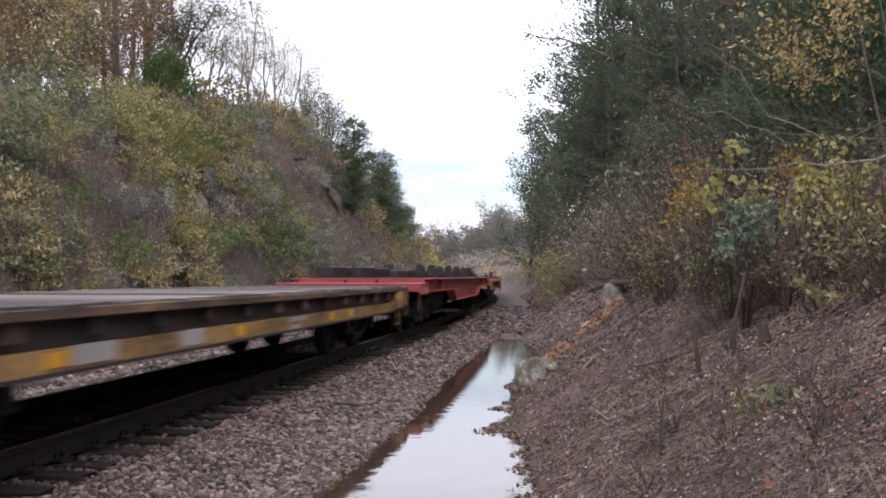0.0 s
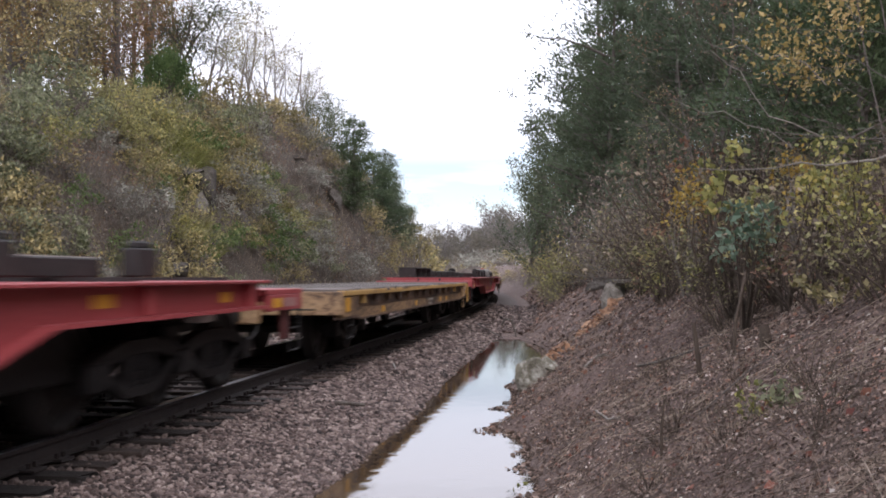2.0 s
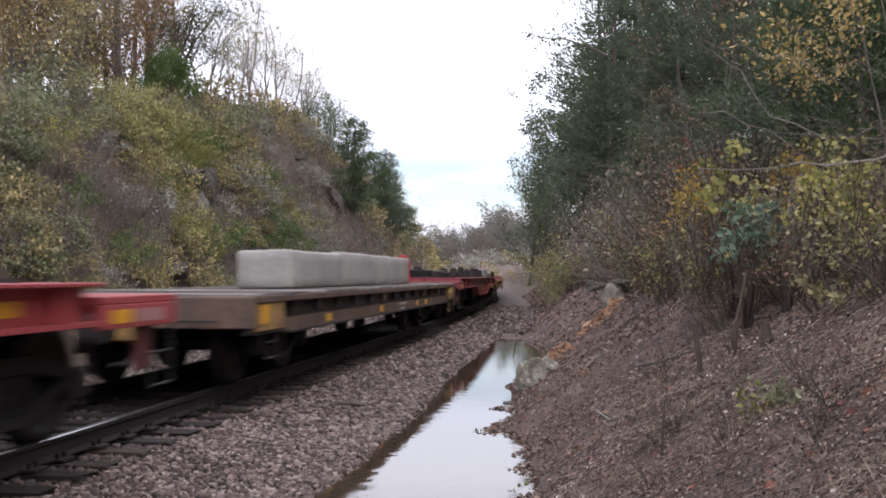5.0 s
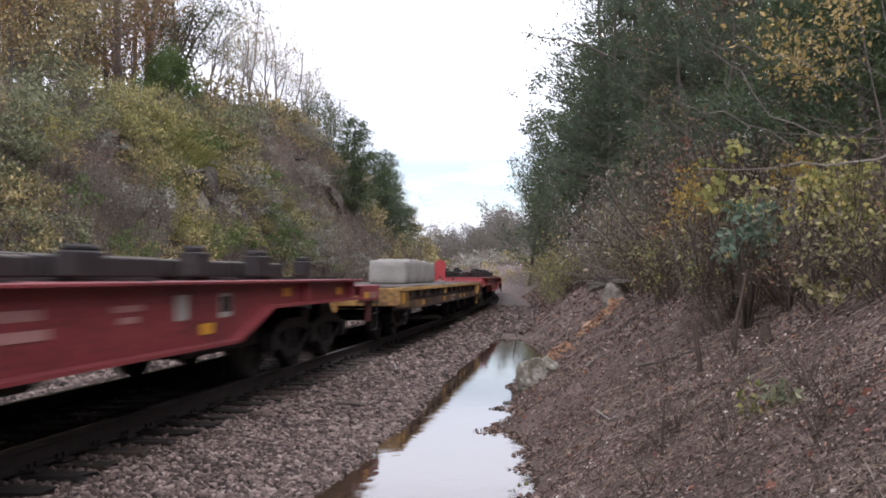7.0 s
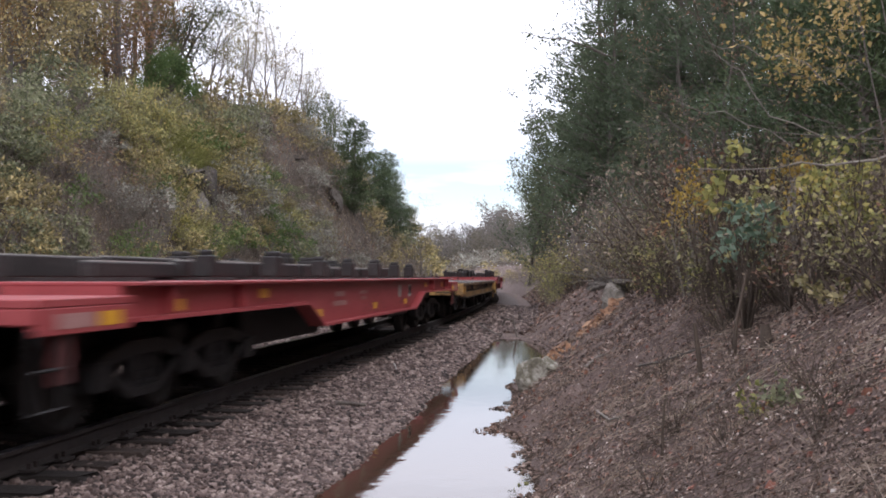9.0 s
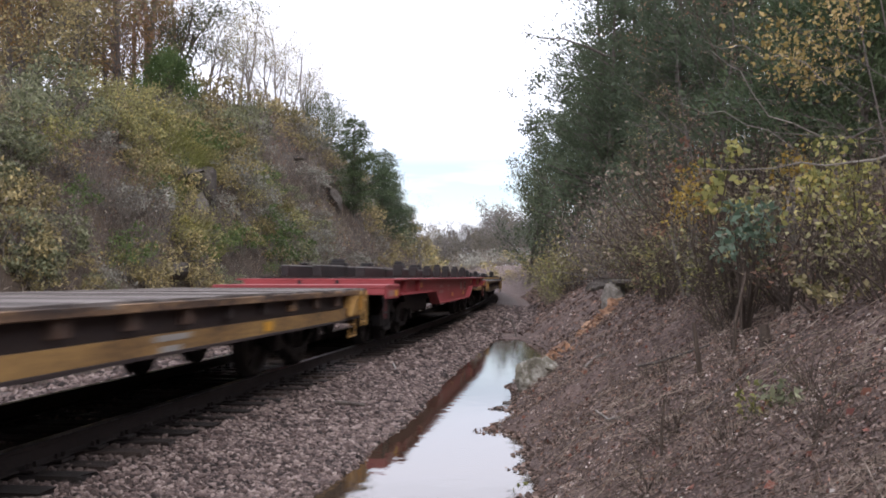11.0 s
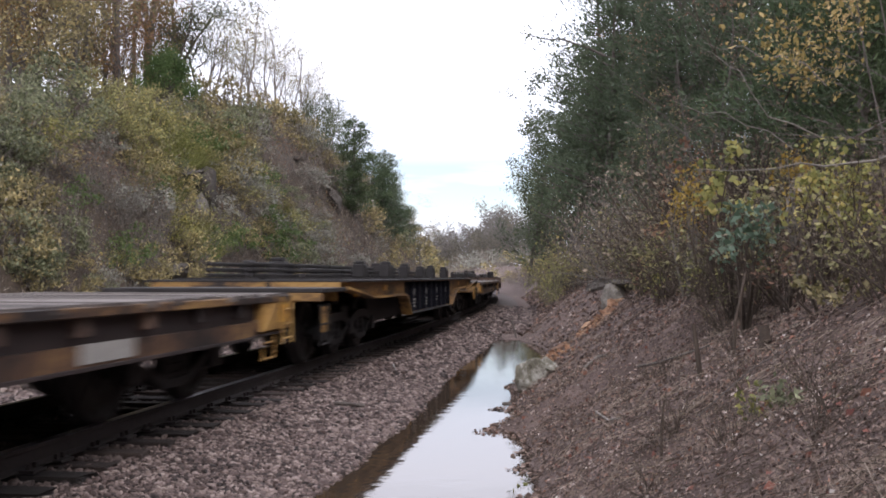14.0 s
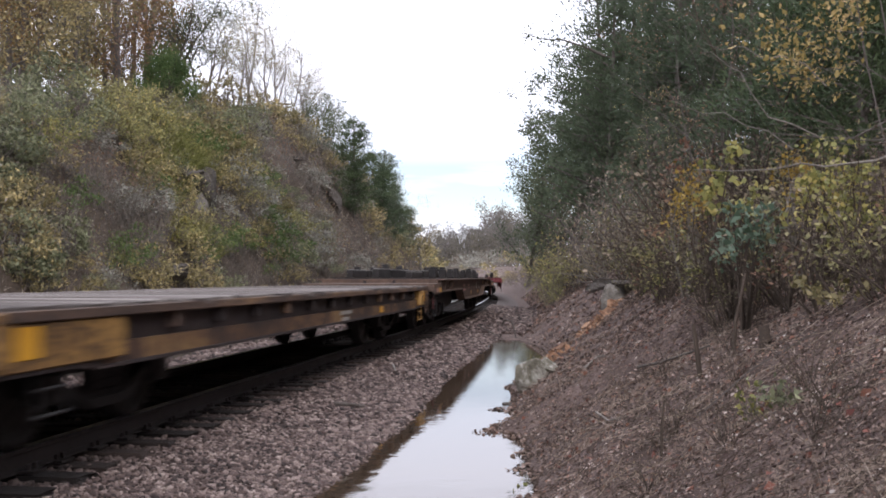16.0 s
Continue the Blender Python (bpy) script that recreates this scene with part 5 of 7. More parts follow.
# ---------------------------------------------------------------- plants: places
def plant_left():
    rnd = random.Random(21)
    olive = [dome_proto(100 + k, 1.3, 1.6, 640, 0.125, L_olive, "olive-green leafy bush on the rough slope", clump=0.085, clumps=22) for k in range(3)]
    green = [dome_proto(110 + k, 1.2, 1.6, 640, 0.12, L_green, "green leafy bush on the rough slope", clump=0.085, clumps=22) for k in range(2)]
    yellow = [bush_proto(120 + k, 1.4, 1.1, 380, 0.09, L_slopey, "yellowing bush on the rough slope", 7) for k in range(2)]
    brown = [bush_proto(130 + k, 1.2, 1.5, 460, 0.055, L_brown, "dry brown brush with bare twigs", 14, 0.13) for k in range(3)]
    grey = [dome_proto(140 + k, 1.1, 1.5, 620, 0.1, L_grey, "pale grey seed-headed shrub", clumps=26, clump=0.075) for k in range(2)]
    bgreen = [dome_proto(145 + k, 1.6, 2.0, 760, 0.145, L_sage, "grey-green leafy shrub on the slope", clump=0.075) for k in range(2)]
    weeds = [weed_proto(150 + k, 1.2, 1.2, 60, L_brown if k % 2 else L_grass, "clump of dry brown weeds", 4) for k in range(4)]
    rust = [weed_proto(155 + k, 1.3, 1.4, 70, L_copper, "stand of reddish-brown dry weeds", 5) for k in range(2)]
    grass = [grass_proto(160 + k, 0.75, 1.1, 260, L_ggrass if k < 2 else L_grass, "tall grass tuft turning yellow-green" if k < 2 else "dry straw-coloured grass tuft") for k in range(4)]
    ytall = bush_proto(165, 1.7, 0.7, 420, 0.11, L_ygreen, "tall bright yellow-green weed on the slope", 5, 0.1, aspect=0.4)
    # single plants that stand out: kind, place along the slope, size
    named = [(bgreen[0], -12.95, 21.3, 0.75), (bgreen[1], -13.0, 22.7, 0.8), (bgreen[0], -13.1, 24.0, 0.75), (bgreen[1], -11.85, 18.7, 0.8), (bgreen[0], -11.6, 17.9, 0.6), (grey[0], -11.4, 22.9, 0.9), (grey[1], -11.4, 24.1, 1.0), (grey[0], -11.5, 25.0, 0.7),
             (grey[1], -11.9, 33.0, 1.3), (grey[0], -11.6, 34.0, 1.2), (grey[1], -12.3, 33.0, 1.3), (ytall, -12.1, 20.2, 0.9), (ytall, -11.9, 19.5, 0.7), (ytall, -12.4, 20.9, 0.8), (yellow[0], -10.6, 24.6, 0.8), (yellow[1], -10.7, 25.6, 1.0), (yellow[0], -11.0, 25.2, 1.0),
             (yellow[1], -11.1, 27.5, 1.0), (yellow[0], -10.8, 26.6, 0.8), (green[0], -10.5, 32.6, 1.0), (green[1], -10.6, 35.0, 1.1), (green[0], -11.0, 33.6, 1.0), (green[1], -10.7, 28.3, 0.7), (green[0], -10.75, 29.6, 0.8), (olive[0], -14.9, 50.3, 1.5), (olive[1], -14.6, 38.8, 1.3),
             (olive[2], -14.4, 35.3, 1.2), (olive[0], -12.3, 30.0, 1.0), (green[1], -12.7, 31.2, 1.1), (green[0], -12.6, 29.8, 1.0), (olive[1], -13.0, 32.4, 1.3), (yellow[1], -12.3, 26.8, 1.1), (yellow[0], -12.5, 25.4, 1.0), (yellow[1], -12.4, 28.0, 1.2)]
    for p, u, yy, sc in named:
        put(p, u, yy, sc, tilt=8, rnd=rnd)
    ydome = [dome_proto(166 + k, 1.3, 1.9, 680, 0.115, L_slopey, "yellow-green leafy bush on the rough slope", clump=0.085, clumps=24) for k in range(2)]
    for k, (u, yy, sc) in enumerate(((-13.1, 25.0, 0.8), (-12.8, 25.4, 0.7), (-13.0, 27.2, 0.9), (-12.9, 28.4, 0.9), (-12.4, 26.6, 0.8), (-13.4, 30.3, 0.8), (-12.6, 29.3, 0.7), (-13.3, 31.8, 0.9), (-12.1, 25.6, 0.6), (-10.9, 25.0, 0.6), (-11.1, 36.5, 0.9), (-12.4, 36.0, 0.8), (-13.5, 26.2, 1.0), (-13.7, 27.6, 1.1), (-13.4, 28.6, 1.1), (-13.6, 29.6, 1.0), (-13.9, 25.2, 0.9), (-13.0, 26.1, 1.0))):
        put(ydome[k % 2], u, yy, sc, tilt=10, rnd=rnd)
    # larger-leaved shrubs that stand clear of the rest
    sage = dome_proto(171, 1.9, 2.0, 900, 0.12, L_sage, "tall sage-green shrub near the brow", clumps=34, clump=0.07, fine=False)
    for u, yy, sc in ((-13.6, 23.2, 0.95), (-13.4, 21.6, 0.7), (-12.3, 19.0, 0.6)):
        put(sage, u, yy, sc, rnd=rnd)
    yhero = [dome_proto(172 + k, 1.2, 1.3, 420, 0.1, L_ygreen, "bright yellow-green shrub on the rough slope", clumps=18, clump=0.08, fine=False) for k in range(2)]
    for k, (u, yy, sc) in enumerate(((-12.55, 25.9, 0.75), (-12.3, 27.2, 0.7), (-10.8, 24.9, 0.75), (-10.95, 25.9, 0.65), (-12.85, 20.9, 0.7), (-11.0, 27.6, 0.6), (-10.8, 31.0, 0.7), (-11.2, 36.0, 0.8), (-11.6, 41.0, 0.9))):
        put(yhero[k % 2], u, yy, sc, tilt=8, rnd=rnd)
    # drifts: middle (u, y), reach, what grows there
    drifts = [(-12.3, 22.0, 1.2, rust + weeds), (-12.0, 24.4, 1.0, rust + weeds + brown), (-12.9, 27.5, 2.6, grass[:2] + grass[:2] + olive[:1] + yellow), (-13.3, 31.0, 1.9, grass[:2] + olive[:1] + green[:1]), (-10.6, 19.5, 2.4, brown + weeds),
              (-13.6, 43.5, 4.5, weeds + rust), (-12.6, 47.5, 3.0, weeds + brown), (-11.8, 39.5, 2.2, weeds + grass[2:] + brown + grey[:1]), (-10.6, 40, 2.6, olive[:1] + green[:1] + brown + weeds), (-14.4, 38.0, 2.0, grass[2:] + brown + olive[:1])]
    y = 12.6
    while y < 112:
        top = lerp_table(RIDGE, y)
        run = 2.0 + top * 0.42
        near = y < 40
        for _ in range(5 if near else 4):
            w = rnd.uniform(0.0, run + 1.4)
            u, yy = TOE_L - 0.25 - w, y + rnd.uniform(-0.5, 0.5)
            n = noise.noise(Vector((u * 0.5, yy * 0.35, 51)))
            pool = brown + weeds if n < -0.06 else weeds + brown[:1] + grey[:1] + olive[:1] + yellow[:1] if n < 0.1 else olive[:2] + yellow + weeds[:2] + grey[:1] if n < 0.3 else olive[1:] + green[:1] + bgreen[:1]
            if yy < 19.5:
                pool = brown + weeds + bgreen[:1]
            elif yy > 46 and n < 0.3:
                pool = brown + weeds + weeds + grey[:1]
            for pu, py, pr, kinds in drifts:
                if math.hypot(u - pu, yy - py) < pr:
                    pool = kinds
                    break
            sc = rnd.choice((0.5, 0.7, 0.8, 1.0, 1.15)) if near else rnd.uniform(0.8, 1.4)
            if math.hypot(u + 11.7, (yy - 28.5) * 0.8) < 1.2:
                continue
            if -13.2 < u < -10.9 and 49 < yy < 56:
                sc *= 0.5
            if w < 0.6:
                sc *= 0.55
            if near and w > run - 0.7:
                sc *= 0.5
            put(pool[rnd.randrange(len(pool))], u, yy, sc, tilt=10, sink=0.05, rnd=rnd, joined=yy > 24 or rnd.random() < 0.35)
        y += 0.62 if near else 1.3 if y < 70 else 2.4
    # grass hanging over the ledge
    for k in range(26):
        g = put(grass[k % 2], rnd.uniform(-12.7, -12.25), rnd.uniform(27.0, 30.2), rnd.uniform(0.7, 1.1), tilt=18, rnd=rnd)
    # cedars
    lone = cedar_proto(205, 6.0, 2.3, 16000, 0.16, L_pine, clump=0.18, gap=0.0)
    put(lone, -11.95, 55.0, 1.0, 30, rnd=rnd)
    put(lone, -11.5, 65.5, 0.9, 140, rnd=rnd)
    ced = [cedar_proto(200, 5.0, 1.8, 4600, 0.2, clump=0.2), cedar_proto(201, 4.0, 1.7, 4200, 0.2, clump=0.2), cedar_proto(202, 6.0, 2.0, 5400, 0.2, clump=0.2)]
    for u, yy, sc, k in ((-12.6, 68, 0.95, 0), (-11.6, 73, 1.1, 1), (-11.8, 78, 0.95, 0), (-12.9, 80, 1.05, 2), (-11.6, 88, 0.9, 1), (-11.5, 96, 0.9, 0), (-13.5, 95, 1.1, 2), (-11.2, 104, 0.8, 1)):
        put(ced[k], u, yy, sc, rnd=rnd)
    # the round dark green tree on the brow
    rt = dome_proto(210, 2.1, 2.1, 9500, 0.085, L_holly, "dense rounded dark green young tree on the brow", "young_tree", "tree", "trees of the cutting", 70, 0.5, 0.1, 0.1, M_bark)
    put(rt, -14.4, 32.0, 1.0, rnd=rnd)
    # straight-stemmed autumn woods behind the brow
    tall = dict(thin=0.4, wobble=0.035, lean=0.02, out=0.75, up=0.02, bits=7, levels=2)
    woods = [tree_proto(220, 9.0, 0.12, L_orange, 3400, 0.105, "straight slender tree with orange-brown autumn leaves", sigma=0.24, first=(0.1, 0.1), keep=0.6, **tall), tree_proto(221, 8.5, 0.09, L_olive, 3200, 0.105, "straight slender tree with olive-green leaves", sigma=0.24, first=(0.08, 0.1), keep=0.6, **tall),
             tree_proto(222, 9.5, 0.15, L_orange, 3000, 0.105, "tall grey trunk with thin orange leaves", sigma=0.24, first=(0.2, 0.15), keep=0.5, **tall), tree_proto(223, 9.0, 0.1, L_oak, 3000, 0.105, "straight tree with grey-green leaves", sigma=0.24, first=(0.1, 0.1), keep=0.6, **tall)]
    under = [tree_proto(225, 3.8, 0.03, L_orange, 1300, 0.12, "thin young tree with orange leaves", sigma=0.2, first=(0.25, 0.15), keep=0.6), tree_proto(226, 3.6, 0.03, L_olive, 1300, 0.12, "thin young tree with olive-green leaves", sigma=0.2, first=(0.2, 0.15), keep=0.6),
             tree_proto(227, 3.2, 0.025, L_copper, 1200, 0.09, "thin young tree with red-brown leaves", sigma=0.2, first=(0.25, 0.15), keep=0.6)]
    spots = [(-15.6, 22.6, 0), (-16.0, 25.0, 1), (-17.0, 27.2, 0), (-16.2, 28.8, 3), (-17.6, 29.2, 1), (-17.2, 31.4, 1), (-16.6, 32.8, 0), (-19, 31, 3), (-17.3, 34.4, 2), (-18.4, 35.6, 1), (-17.2, 36.6, 2), (-17.6, 38.2, 0), (-18.6, 40.0, 3), (-17.4, 40.6, 3), (-21, 38, 0), (-22, 42, 1), (-21, 34, 0),
             (-23, 36, 0), (-24, 40, 2), (-20, 41.5, 3), (-22.5, 29.5, 0), (-19.6, 27.8, 2), (-26, 42, 3)]
    edge = tree_proto(228, 5.6, 0.09, L_oak, 1700, 0.12, "slender grey-green tree at the edge of the wood", sigma=0.22, first=(0.35, 0.2), keep=0.6)
    for u, yy, sc in ((-16.0, 39.2, 0.72), (-16.4, 37.8, 0.9), (-16.9, 39.0, 1.0)):
        put(edge, u, yy, sc, tilt=4, rnd=rnd)
    for u, yy, k in spots:
        put(woods[k], u, yy, rnd.uniform(0.85, 1.1), tilt=2, rnd=rnd)
    for u, yy, k in ((-15.8, 24.0, 0), (-16.4, 27.0, 0), (-15.6, 27.6, 1), (-16.6, 30.2, 1), (-15.9, 31.4, 2), (-16.8, 34.0, 0), (-16.2, 36.0, 2), (-16.9, 38.8, 1), (-15.2, 25.4, 1), (-18, 33, 0), (-18.4, 37.8, 0), (-19.4, 35, 1), (-20, 31, 0), (-19.6, 38.6, 2), (-16.0, 23.0, 1), (-17.4, 28.0, 1), (-18.6, 34.2, 1), (-17.6, 39.6, 1)):
        put(under[k], u, yy, rnd.uniform(0.8, 1.2), tilt=6, rnd=rnd)
    for _ in range(46):
        put(rnd.choice(olive + weeds + brown), rnd.uniform(-24, -15.5), rnd.uniform(24, 44), rnd.uniform(0.4, 0.8), rnd=rnd, joined=True)
    for _ in range(26):
        put(rnd.choice(olive + brown + green), rnd.uniform(-34, -21), rnd.uniform(30, 50), rnd.uniform(1.8, 3.0), rnd=rnd, joined=True)
    # leafy shrubs scattered over the rough growth
    for _ in range(260):
        yy = 16.5 + 58 * rnd.random() ** 1.35
        run = 2.0 + lerp_table(RIDGE, yy) * 0.42
        u = TOE_L - 0.5 - rnd.uniform(0, run - 1.0)
        if abs(u + 13.8) < 1.2 and 41.5 < yy < 52 or -13.4 < u < -11.0 and 47 < yy < 57:
            continue
        n = noise.noise(Vector((u * 0.4, yy * 0.3, 12)))
        if math.hypot(u + 12.2, yy - 22.3) < 1.4 or math.hypot(u + 11.6, (yy - 28.4) * 0.8) < 1.1:
            continue
        kinds = bgreen + olive + grey[:1] if yy < 20 else brown + grey[:1] + olive[:1] if yy > 42 else grey + bgreen[:1] + olive[:1] if n < -0.1 else bgreen + olive + grey[:1] if n < 0.08 else olive + yellow + green[:1] if n < 0.25 else green + yellow + olive[:1]
        put(kinds[rnd.randrange(len(kinds))], u, yy, rnd.uniform(0.4, 0.95) * (1.0 + 0.6 * smooth(30, 50, yy)), tilt=10, rnd=rnd, joined=_ > 110)
    # bark takes the pale twig tone: sky glare put into its colour
    bare = [tree_proto(230 + k, 4.2 + k * 0.4, 0.06, L_ygreen if k == 1 else L_olive, 1000, 0.075, "thin nearly bare tree with a few pale leaves", first=(0.2, 0.15, 0.2), count=(2, 1, 1), levels=3, sigma=0.16, up=0.07, bark=M_twig, bits=6, keep=0.5, thin=0.5, wobble=0.16) for k in range(3)]
    for u, yy, k, sc in ((-15.5, 38.6, 1, 0.9), (-15.6, 40.4, 0, 0.95), (-15.4, 43.2, 2, 1.0), (-15.6, 46.0, 1, 1.1), (-15.4, 48.6, 0, 1.15), (-15.5, 50.6, 2, 1.1), (-15.4, 53.0, 1, 1.1), (-15.4, 55.4, 0, 1.1), (-15.6, 58.0, 2, 1.0), (-16.4, 47.5, 2, 1.2), (-16.6, 52, 0, 1.2), (-16.4, 56.5, 1, 1.1), (-15.4, 61.0, 0, 0.95), (-15.6, 64.5, 1, 0.85), (-16.2, 41.6, 2, 0.85), (-15.9, 44.6, 1, 0.9), (-16.0, 49.6, 1, 0.95), (-15.9, 51.8, 2, 0.95), (-15.7, 54.3, 0, 1.0), (-16.2, 46.0, 0, 0.95), (-15.7, 59.6, 1, 0.95), (-15.2, 57.0, 2, 1.0), (-15.1, 62.5, 1, 0.9), (-10.5, 78.0, 0, 1.1), (-10.3, 82.0, 2, 1.15), (-10.1, 86.5, 0, 1.2), (-10.2, 91.0, 2, 1.15)):
        put(bare[k], u, yy, sc * 0.98, tilt=5, rnd=rnd)
    sap = tree_proto(236, 3.4, 0.05, L_oak, 1300, 0.13, "small grey-green tree on the brow", first=(0.2, 0.15), sigma=0.2, keep=0.6)
    for u, yy, sc in ((-14.6, 57.5, 1.0), (-14.4, 60, 0.95), (-14.8, 62.5, 1.1), (-14.4, 54.5, 0.8), (-14.5, 65.5, 0.9)):
        put(sap, u, yy, sc, rnd=rnd)
    # brush along the brow and at the far foot of the slope
    for u, yy, sc in ((-15.0, 43.5, 1.1), (-14.8, 45.5, 1.3), (-15.1, 47.5, 1.2), (-14.7, 49.5, 1.4), (-14.9, 51.5, 1.2), (-14.6, 53.5, 1.4), (-15.2, 55.0, 1.3), (-14.3, 47.0, 1.0), (-14.2, 51.0, 1.1)):
        put(rnd.choice(brown + olive), u, yy, sc, tilt=6, rnd=rnd, joined=True)
    for u, yy, sc in ((-10.3, 92, 2.6), (-9.9, 97, 2.8), (-10.4, 101, 3.2), (-9.6, 105, 2.8), (-10.2, 110, 3.2), (-9.5, 115, 2.8), (-10.4, 120, 3.4), (-11.0, 86, 2.4)):
        put(rnd.choice(ydome + olive), u, yy, sc * 0.9, tilt=6, rnd=rnd, joined=True)
    return olive, green, yellow, brown, grey, weeds, grass


LEFT = plant_left()


def plant_right():
    rnd = random.Random(33)
    olive, green, yellow, brown, grey, weeds, grass = LEFT
    # tall dark conifers on the bank
    lab = "tall dark green conifer on the wooded bank"
    big = [cedar_proto(300, 9.5, 2.5, 10500, 0.2, None, lab, 0.12, 0.23, 0.3), cedar_proto(301, 11.5, 2.8, 12500, 0.2, None, lab, 0.15, 0.25, 0.3), cedar_proto(302, 8.0, 2.4, 9500, 0.2, None, lab, 0.1, 0.22, 0.3)]
    for u, yy, k, sc in ((2.2, 47, 1, 1.35), (2.9, 43, 1, 1.3), (1.5, 42, 1, 1.15), (3.6, 38, 0, 1.0), (4.2, 44, 1, 1.0), (3.6, 36.0, 1, 1.0), (4.6, 48, 1, 1.2), (5.0, 34, 2, 1.1), (5.6, 40, 1, 1.05), (5.2, 29.5, 2, 0.95), (6.4, 31, 0, 1.05), (7.4, 34, 1, 1.05), (7.9, 28, 1, 0.95),
                         (9.4, 32, 1, 1.1), (6.6, 45, 1, 1.1), (9.2, 26, 1, 0.9), (4.0, 72, 1, 0.9), (7.2, 24.5, 2, 0.8), (5.6, 23.0, 2, 0.65), (6.3, 26.5, 0, 0.85)):
        put(big[k], u, yy, sc, tilt=4, rnd=rnd)
    # a dark pine close by, and small cedars in the brush
    pine = cedar_proto(305, 3.4, 1.4, 9500, 0.11, L_pine, "dark young pine with dense needles on the bank", 0.12, 0.2, 0.25)
    put(pine, 3.45, 12.6, 1.05, 40, rnd=rnd)
    put(pine, 4.1, 13.4, 1.1, 190, rnd=rnd)
    put(pine, 3.05, 14.6, 0.95, 300, rnd=rnd)
    put(pine, 3.2, 11.6, 0.85, 80, rnd=rnd)
    small = cedar_proto(306, 3.0, 1.0, 2600, 0.12, None, "small green cedar among the brush", 0.06, 0.14, 0.25)
    for u, yy, sc in ((3.3, 24.5, 1.1), (2.3, 29, 1.3), (1.7, 33, 1.3), (1.3, 38, 1.2), (3.0, 31.5, 1.2), (4.6, 22.0, 1.0), (5.6, 19.5, 1.1)):
        put(small, u, yy, sc, tilt=5, rnd=rnd)
    # grey-green oaks leaning out over the ditch
    oak = [tree_proto(310, 9.5, 0.15, L_oak, 8000, 0.14, "leafy grey-green oak leaning over the ditch", first=(0.25, 0.15), count=(2, 1, 1), sigma=0.2, up=0.03, keep=0.35, fine=False),
           tree_proto(311, 8.0, 0.13, L_oak, 7000, 0.14, "leafy grey-green oak on the bank", first=(0.12, 0.15), count=(2, 1, 1), sigma=0.2, up=0.03, keep=0.35, fine=False)]
    oak.append(tree_proto(312, 9.0, 0.14, L_oak, 8500, 0.15, "full-crowned grey-green oak farther down the bank", first=(0.1, 0.1), sigma=0.25, up=0.03, keep=0.6, fine=False))
    for u, yy, k, sc, t in ((2.9, 80, 0, 1.5, 20), (2.3, 94, 2, 1.5, 80), (2.9, 103, 2, 1.4, 140), (3.4, 70, 1, 1.5, 260), (4.6, 88, 0, 1.7, 300), (2.0, 86, 2, 1.3, 60), (2.8, 60, 1, 1.35, 10), (2.2, 52, 1, 1.0, 200), (-0.2, 88, 2, 1.3, 0), (0.5, 56, 0, 1.15, 70)):
        put(oak[k], u, yy, sc, t, rnd=rnd)
    # a leafy bough reaching out against the sky
    rng = np.random.default_rng(371)
    bough = [np.array(q) for q in ((0.9, 40.2, 10.4), (0.2, 40.1, 10.75), (-0.8, 40.0, 11.1), (-1.6, 40.0, 11.15), (-2.5, 40.0, 11.45))]
    segs = [(a, b, 0.06 - 0.011 * k, 0.05 - 0.011 * k) for k, (a, b) in enumerate(zip(bough, bough[1:]))]
    tips = [a + (b - a) * t for a, b in zip(bough[1:], bough[2:]) for t in (0.1, 0.35, 0.6, 0.9)]
    e = plant("oak_bough", "thin leafy oak bough reaching out against the sky", "branch", "limbs over the bank", limb_mesh("branchwork", segs, M_bark), leaf_mesh("foliage", around(rng, tips, 260, 0.17), 0.13, L_oak, rng, 0.6), "branchwork", "foliage")
    USED.add(e)
    # brown and leafless trees in front of the conifers
    cop = [tree_proto(320, 5.0, 0.028, L_copper, 260, 0.06, "thin tree with sparse coppery leaves and bare limbs", first=(0.3, 0.15), sigma=0.13, bark=M_bark, keep=0.1, bits=7, low=0.55), tree_proto(321, 6.0, 0.035, L_dim, 500, 0.06, "bare grey tree with few brown leaves", first=(0.15, 0.1), sigma=0.18, bark=M_dead, count=(2, 1, 1), bits=7),
           tree_proto(322, 5.0, 0.03, L_olive, 500, 0.075, "thin tree with sparse olive leaves", first=(0.2, 0.15), sigma=0.17, bark=M_bark, keep=0.5, bits=7)]
    for u, yy, k, sc in ((1.75, 15.6, 0, 0.95), (2.1, 17.4, 0, 0.9), (2.5, 15.5, 1, 0.7), (2.2, 13.2, 1, 0.6), (3.4, 17.5, 1, 0.75), (4.8, 18.0, 1, 0.9), (3.0, 14.2, 2, 0.75), (2.2, 22.5, 2, 0.7), (4.2, 16.0, 1, 0.8), (1.5, 25, 2, 0.6)):
        put(cop[k], u, yy, sc, tilt=8, rnd=rnd)
    # shrubs that stand out on the upper bank
    amber = [dome_proto(330 + k, 2.0, 0.8, 300, 0.062, L_amber, "shrub with bright orange-yellow autumn leaves", clumps=13, aspect=0.65, clump=0.13, low=0.55, fine=False) for k in range(2)]
    obush = dome_proto(333, 1.6, 0.8, 200, 0.07, L_copper, "shrub with orange-red autumn leaves", clumps=10, clump=0.12, low=0.35, fine=False)
    gbush = [bush_proto(335 + k, 1.3, 1.2, 360, 0.065, L_dimgreen, "olive-green shrub at the foot of the wood", 9, 0.12, twig=M_dead, fine=False) for k in range(3)]
    bl = dome_proto(340, 1.5, 0.66, 170, 0.1, L_blue, "young oak with large blue-green leaves", "sapling", "sapling", "saplings on the bank", 10, 0.55, 0.14, 0.62, M_dead, fine=False)
